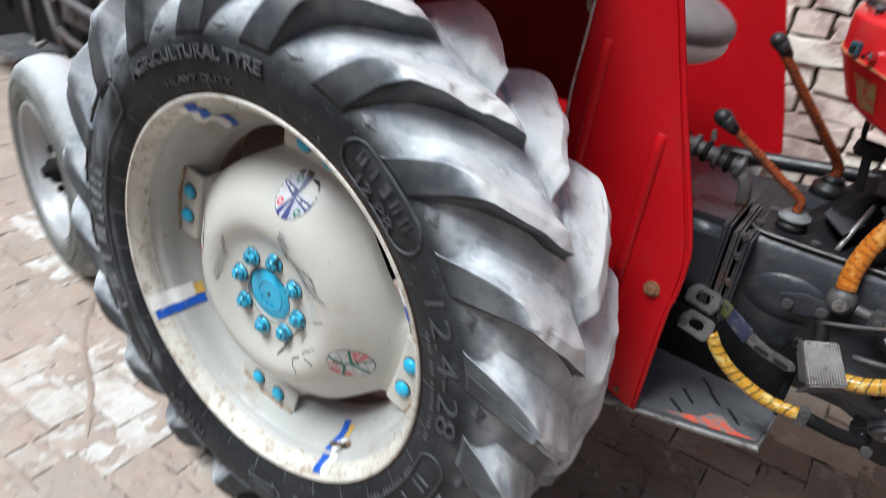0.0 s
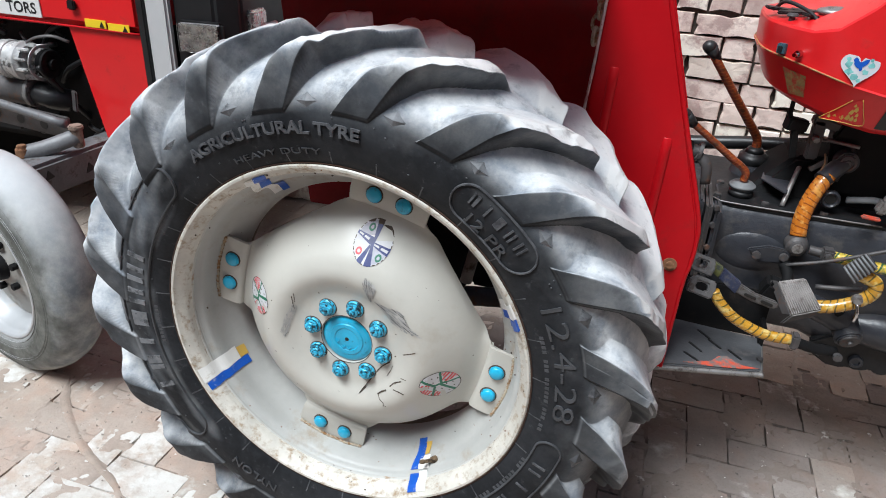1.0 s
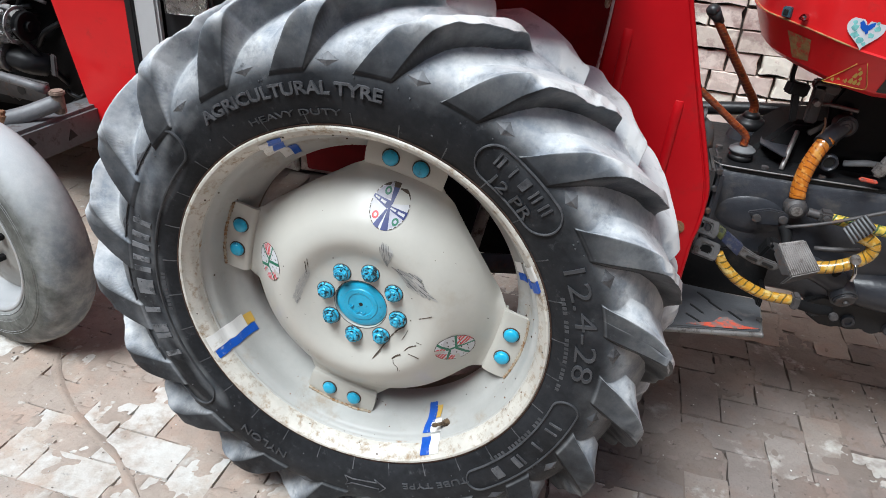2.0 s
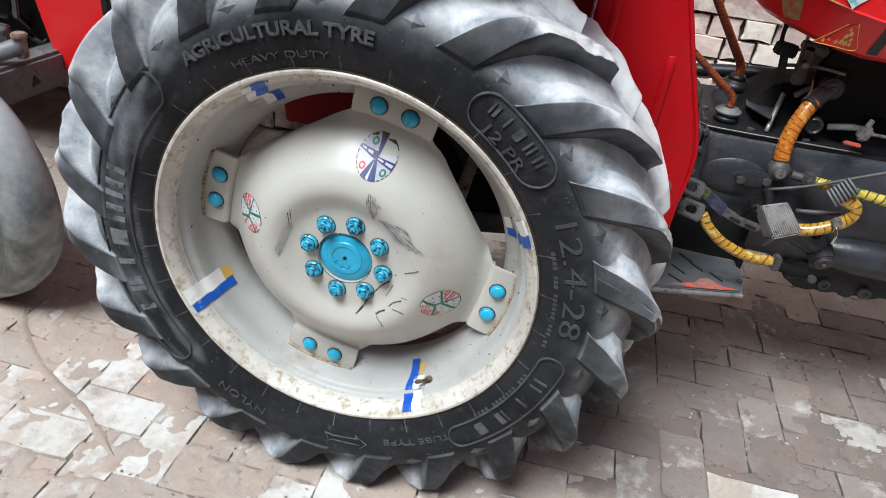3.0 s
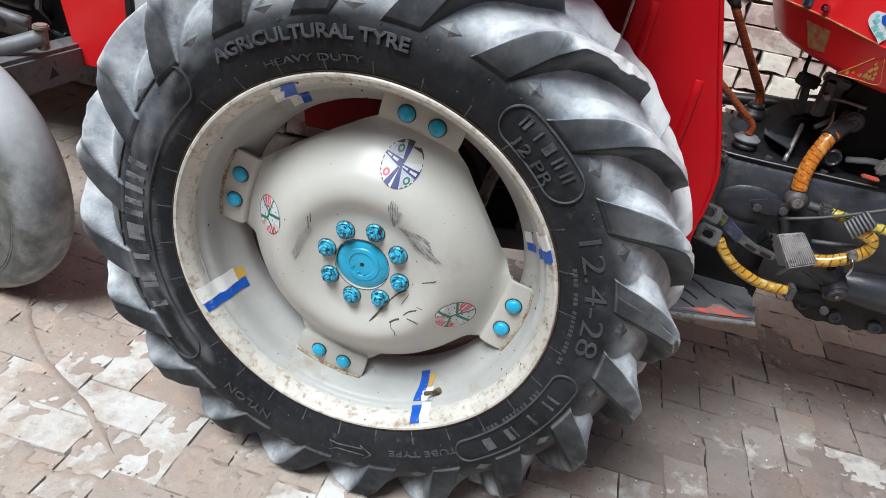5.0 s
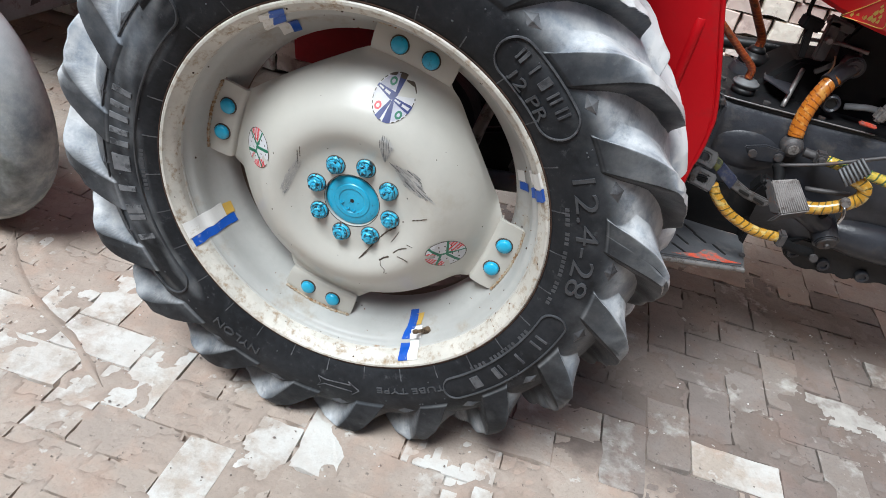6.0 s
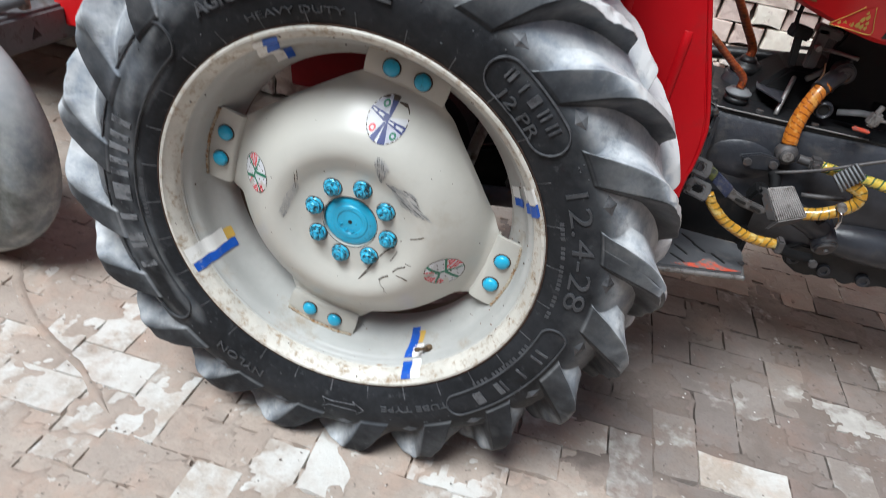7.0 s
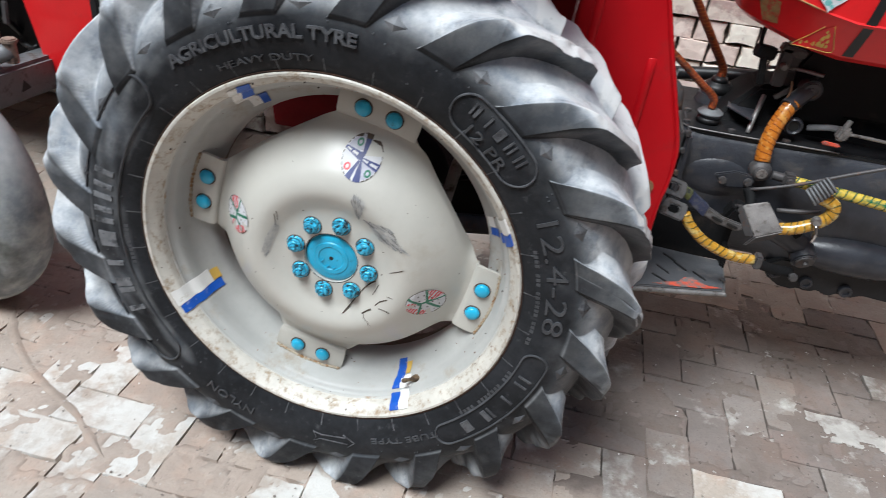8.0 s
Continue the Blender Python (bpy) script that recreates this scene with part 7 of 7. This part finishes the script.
# ---- pieces of the paving and the back wall ----
def paver_mesh(seed, vertical):
    """One worn paving brick with chipped corners and an uneven face."""
    rng = random.Random(seed)
    a, c = (W, 2 * W) if vertical else (2 * W, W)
    bm = bmesh.new()
    gap = .0010
    corners = ((gap, gap), (a - gap, gap), (a - gap, c - gap), (gap, c - gap))
    pts = []
    for k, (x0, y0) in enumerate(corners):
        x1, y1 = corners[(k + 1) % 4]
        n = 3 if math.hypot(x1 - x0, y1 - y0) < .15 else 5
        for i in range(n):
            f = (i + (rng.uniform(-.25, .25) if i else 0)) / n
            d = rng.uniform(0, .0016) + (rng.uniform(0, .006) if rng.random() < .25 else 0)
            x, y = x0 + (x1 - x0) * f - a / 2, y0 + (y1 - y0) * f - c / 2
            k_ = max(0, 1 - d * 1.4 / math.hypot(x, y))
            pts.append((x * k_, y * k_))
    n = len(pts)
    hi = [bm.verts.new((x * .992, y * .992, rng.uniform(-.0018, .0006))) for x, y in pts]
    lo = [bm.verts.new((x, y, -.008)) for x, y in pts]
    bot = [bm.verts.new((x, y, -.03)) for x, y in pts]
    mid = bm.verts.new((rng.uniform(-.02, .02), rng.uniform(-.02, .02), rng.uniform(-.0012, .0012)))
    for i in range(n):
        j = (i + 1) % n
        bm.faces.new((mid, hi[i], hi[j]))
        bm.faces.new((hi[i], lo[i], lo[j], hi[j]))
        bm.faces.new((lo[i], bot[i], bot[j], lo[j]))
    me = bpy.data.meshes.new("paving_brick")
    bmesh.ops.recalc_face_normals(bm, faces=bm.faces)
    bm.to_mesh(me)
    bm.free()
    return me


kinds = {}
PAVERS = (M_PAVE, M_PAVE_W, M_PAVE_R, M_PAVE_RW)
for v in (0, 1):
    for wash in range(4):
        kinds[v, wash] = []
        for s in range(14):
            me = paver_mesh(100 + s + 20 * v, v)
            me.materials.append(PAVERS[wash])
            kinds[v, wash].append(me)

# where lime lies on the bricks
WHITE = [(1.045, .475), (1.152, .603), (-.102, -.113), (-.69, -.05), (-.50, -.12), (-.565, .07), (-.457, -.02), (-.77, .13), (-.02, .0), (-.24, -.15), (.691, .206), (.911, .24), (1.303, .554), (1.265, .34), (.36, .05), (1.494, .816), (-.88, .03), (-.62, .19)]
random.seed(7)
rest = []
for i in range(-80, 72):
    for j in range(-66, 16):
        c = (i - j) % 4
        if c not in (0, 1):
            continue
        v = 1 if c == 0 else 0
        a, b_ = (W, 2 * W) if v else (2 * W, W)
        x, y = PX + i * W + a / 2, PY + j * W + b_ / 2
        if y + b_ / 2 > 1.83 or abs(x) > 8.9:
            continue
        wash = any(abs(x - p) < a / 2 and abs(y - q) < b_ / 2 for p, q in WHITE)
        wash = wash or random.random() < (0.10 if x < -0.2 and y < 0.5 else 0.03)
        z = random.uniform(-.0032, .0010) + (.0012 if wash else 0)
        tilt = (random.uniform(-.6, .6), random.uniform(-.6, .6))
        bare = x + 0.35 * y + random.uniform(-.22, .22) > .40 and y + random.uniform(-.14, .14) > .20 and y + random.uniform(-.1, .1) < 1.14 and math.hypot(x - 1.2, (y - .5) * .9) + random.uniform(-.5, .5) < 1.5          # bare redder bricks beside the tractor, its shade put into their colour
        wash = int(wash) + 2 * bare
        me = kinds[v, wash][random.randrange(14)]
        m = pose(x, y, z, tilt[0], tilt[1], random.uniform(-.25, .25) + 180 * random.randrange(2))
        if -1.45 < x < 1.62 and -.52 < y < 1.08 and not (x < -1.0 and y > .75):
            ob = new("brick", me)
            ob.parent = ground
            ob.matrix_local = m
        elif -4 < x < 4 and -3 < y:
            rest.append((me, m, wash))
for wash, mt in enumerate(PAVERS):
    co, fc = [], []
    for me, m, w_ in rest:
        if w_ != wash:
            continue
        o = len(co)
        co += [tuple(m @ v.co) for v in me.vertices]
        fc += [tuple(o + k for k in p.vertices) for p in me.polygons]
    if not co:
        continue
    me = bpy.data.meshes.new("paving")
    me.from_pydata(co, [], fc)
    link("paving", me, mt, ground, "worn paving bricks further off", 0, "stuff")


# a curved brown mark that a wheel has left on the paving
track = curve_points([Vector(p) for p in ((-1.08, .30, 0), (-1.02, .217, 0), (-.884, .11, 0), (-.784, .055, 0), (-.668, .003, 0), (-.59, -.048, 0), (-.502, -.106, 0))], 14)
bm = bmesh.new()
rows = []
for i, p in enumerate(track):
    d = (track[min(i + 1, len(track) - 1)] - track[max(i - 1, 0)]).normalized()
    side = Vector((-d.y, d.x, 0))
    half = .0125 * min(1, 8 * i / len(track), 8 * (len(track) - 1 - i) / len(track)) + .001
    rows.append([bm.verts.new(p + side * half * (1 + .35 * noise.noise((p.x * 30, p.y * 30, 7 * k))) * k + Vector((0, 0, .0024 - .0042 * abs(k)))) for k in (-1, -.5, 0, .5, 1)])
for p, q in zip(rows, rows[1:]):
    for k in range(4):
        bm.faces.new((p[k], p[k + 1], q[k + 1], q[k]))
bmesh.ops.recalc_face_normals(bm, faces=bm.faces)
part("dirt_track", bm, M_DUST_T, ground, "curved brown mark of dirt on the paving", 3)

# crumbs of brick and lime that lie about
random.seed(51)
for nm, mt, count in (("brick_crumbs", M_PAVE_R, 620), ("lime_crumbs", M_SEATW, 160)):
    co, fc = [], []
    for _ in range(count):
        x, y = random.uniform(-1.5, 1.7), random.uniform(-.55, 1.0)
        s = random.uniform(.0012, .0032) * (1.6 if random.random() < .08 else 1)
        o = len(co)
        for d in ((1, 0, 0), (0, 1, 0), (-1, 0, 0), (0, -1, 0), (0, 0, .8), (0, 0, -.8)):
            co.append((x + s * (d[0] + random.uniform(-.3, .3)), y + s * (d[1] + random.uniform(-.3, .3)), .0008 + s * .4 + s * (d[2] + random.uniform(-.2, .2))))
        fc += [(o + a, o + (a + 1) % 4, o + 4) for a in range(4)] + [(o + (a + 1) % 4, o + a, o + 5) for a in range(4)]
    me = bpy.data.meshes.new(nm)
    me.from_pydata(co, [], fc)
    link(nm, me, mt, ground, "small crumbs lying on the paving", 0, "stuff")


def wall_brick(seed, length):
    """One old brick with broken edges and an uneven face."""
    rng = random.Random(seed)
    bm = bmesh.new()
    h = .0755
    corners = ((-length / 2, -h / 2), (length / 2, -h / 2), (length / 2, h / 2), (-length / 2, h / 2))
    pts = []
    for k, (x0, z0) in enumerate(corners):
        x1, z1 = corners[(k + 1) % 4]
        n = max(3, round(math.hypot(x1 - x0, z1 - z0) / .036))
        for i in range(n):
            f = (i + (rng.uniform(-.3, .3) if i else 0)) / n
            d = rng.uniform(0, .0028) + (rng.uniform(.002, .009) if i and rng.random() < (.30 if k == 0 else .14) else 0)
            x, z = x0 + (x1 - x0) * f, z0 + (z1 - z0) * f
            pts.append((x - math.copysign(min(d, abs(x)), x) * (1 if k % 2 or not i else .15), z - math.copysign(d, z) * (.15 if k % 2 and i else 1)))
    n = len(pts)
    hi = [bm.verts.new((x * (1 - .004 / length * 2), rng.uniform(-.001, .0012), z * .972)) for x, z in pts]
    lo = [bm.verts.new((x, rng.uniform(.004, .008), z)) for x, z in pts]
    bot = [bm.verts.new((x, .05, z)) for x, z in pts]
    mids = [bm.verts.new((length * (f - .5), rng.uniform(-.002, .001), rng.uniform(-.008, .008))) for f in (.3, .7)]
    for i in range(n):
        j = (i + 1) % n
        m0, m1 = (mids[0 if hi[k].co.x < 0 else 1] for k in (i, j))
        bm.faces.new((m0, hi[i], hi[j]) if m0 is m1 else (m0, hi[i], hi[j], m1))
        bm.faces.new((hi[i], lo[i], lo[j], hi[j]))
        bm.faces.new((lo[i], bot[i], bot[j], lo[j]))
    bmesh.ops.recalc_face_normals(bm, faces=bm.faces)
    me = bpy.data.meshes.new("wall_brick")
    bm.to_mesh(me)
    bm.free()
    me.materials.append(M_BRICK)
    return me


longs, shorts = [wall_brick(300 + s, .225) for s in range(18)], [wall_brick(400 + s, .111) for s in range(12)]
random.seed(13)
more = []
for row in range(0, 40):
    z = .012 + .0803 * row + .035
    x = -4.6 + random.uniform(-.05, .05) + (.06 if row % 2 else 0)
    head = row % 2
    while x < 3.6:
        short = head if random.random() < .75 else 1 - head
        length = .118 if short else .233
        m = pose(x + length / 2, 1.808 + random.uniform(-.011, .009), z + random.uniform(-.003, .003), 0, random.uniform(-1.2, 1.2), random.uniform(-.8, .8))
        me = random.choice(shorts if short else longs)
        if .30 < x < 1.75 and .35 < z < 1.5:
            ob = new("brick", me)
            ob.parent = back_wall
            ob.matrix_local = m
        else:
            more.append((me, m))
        x += length
co, fc = [], []
for me, m in more:
    o = len(co)
    co += [tuple(m @ v.co) for v in me.vertices]
    fc += [tuple(o + k for k in p.vertices) for p in me.polygons]
me = bpy.data.meshes.new("brickwork")
me.from_pydata(co, [], fc)
link("brickwork", me, M_BRICK, back_wall, "whitewashed bricks of the wall further off", 0, "stuff")
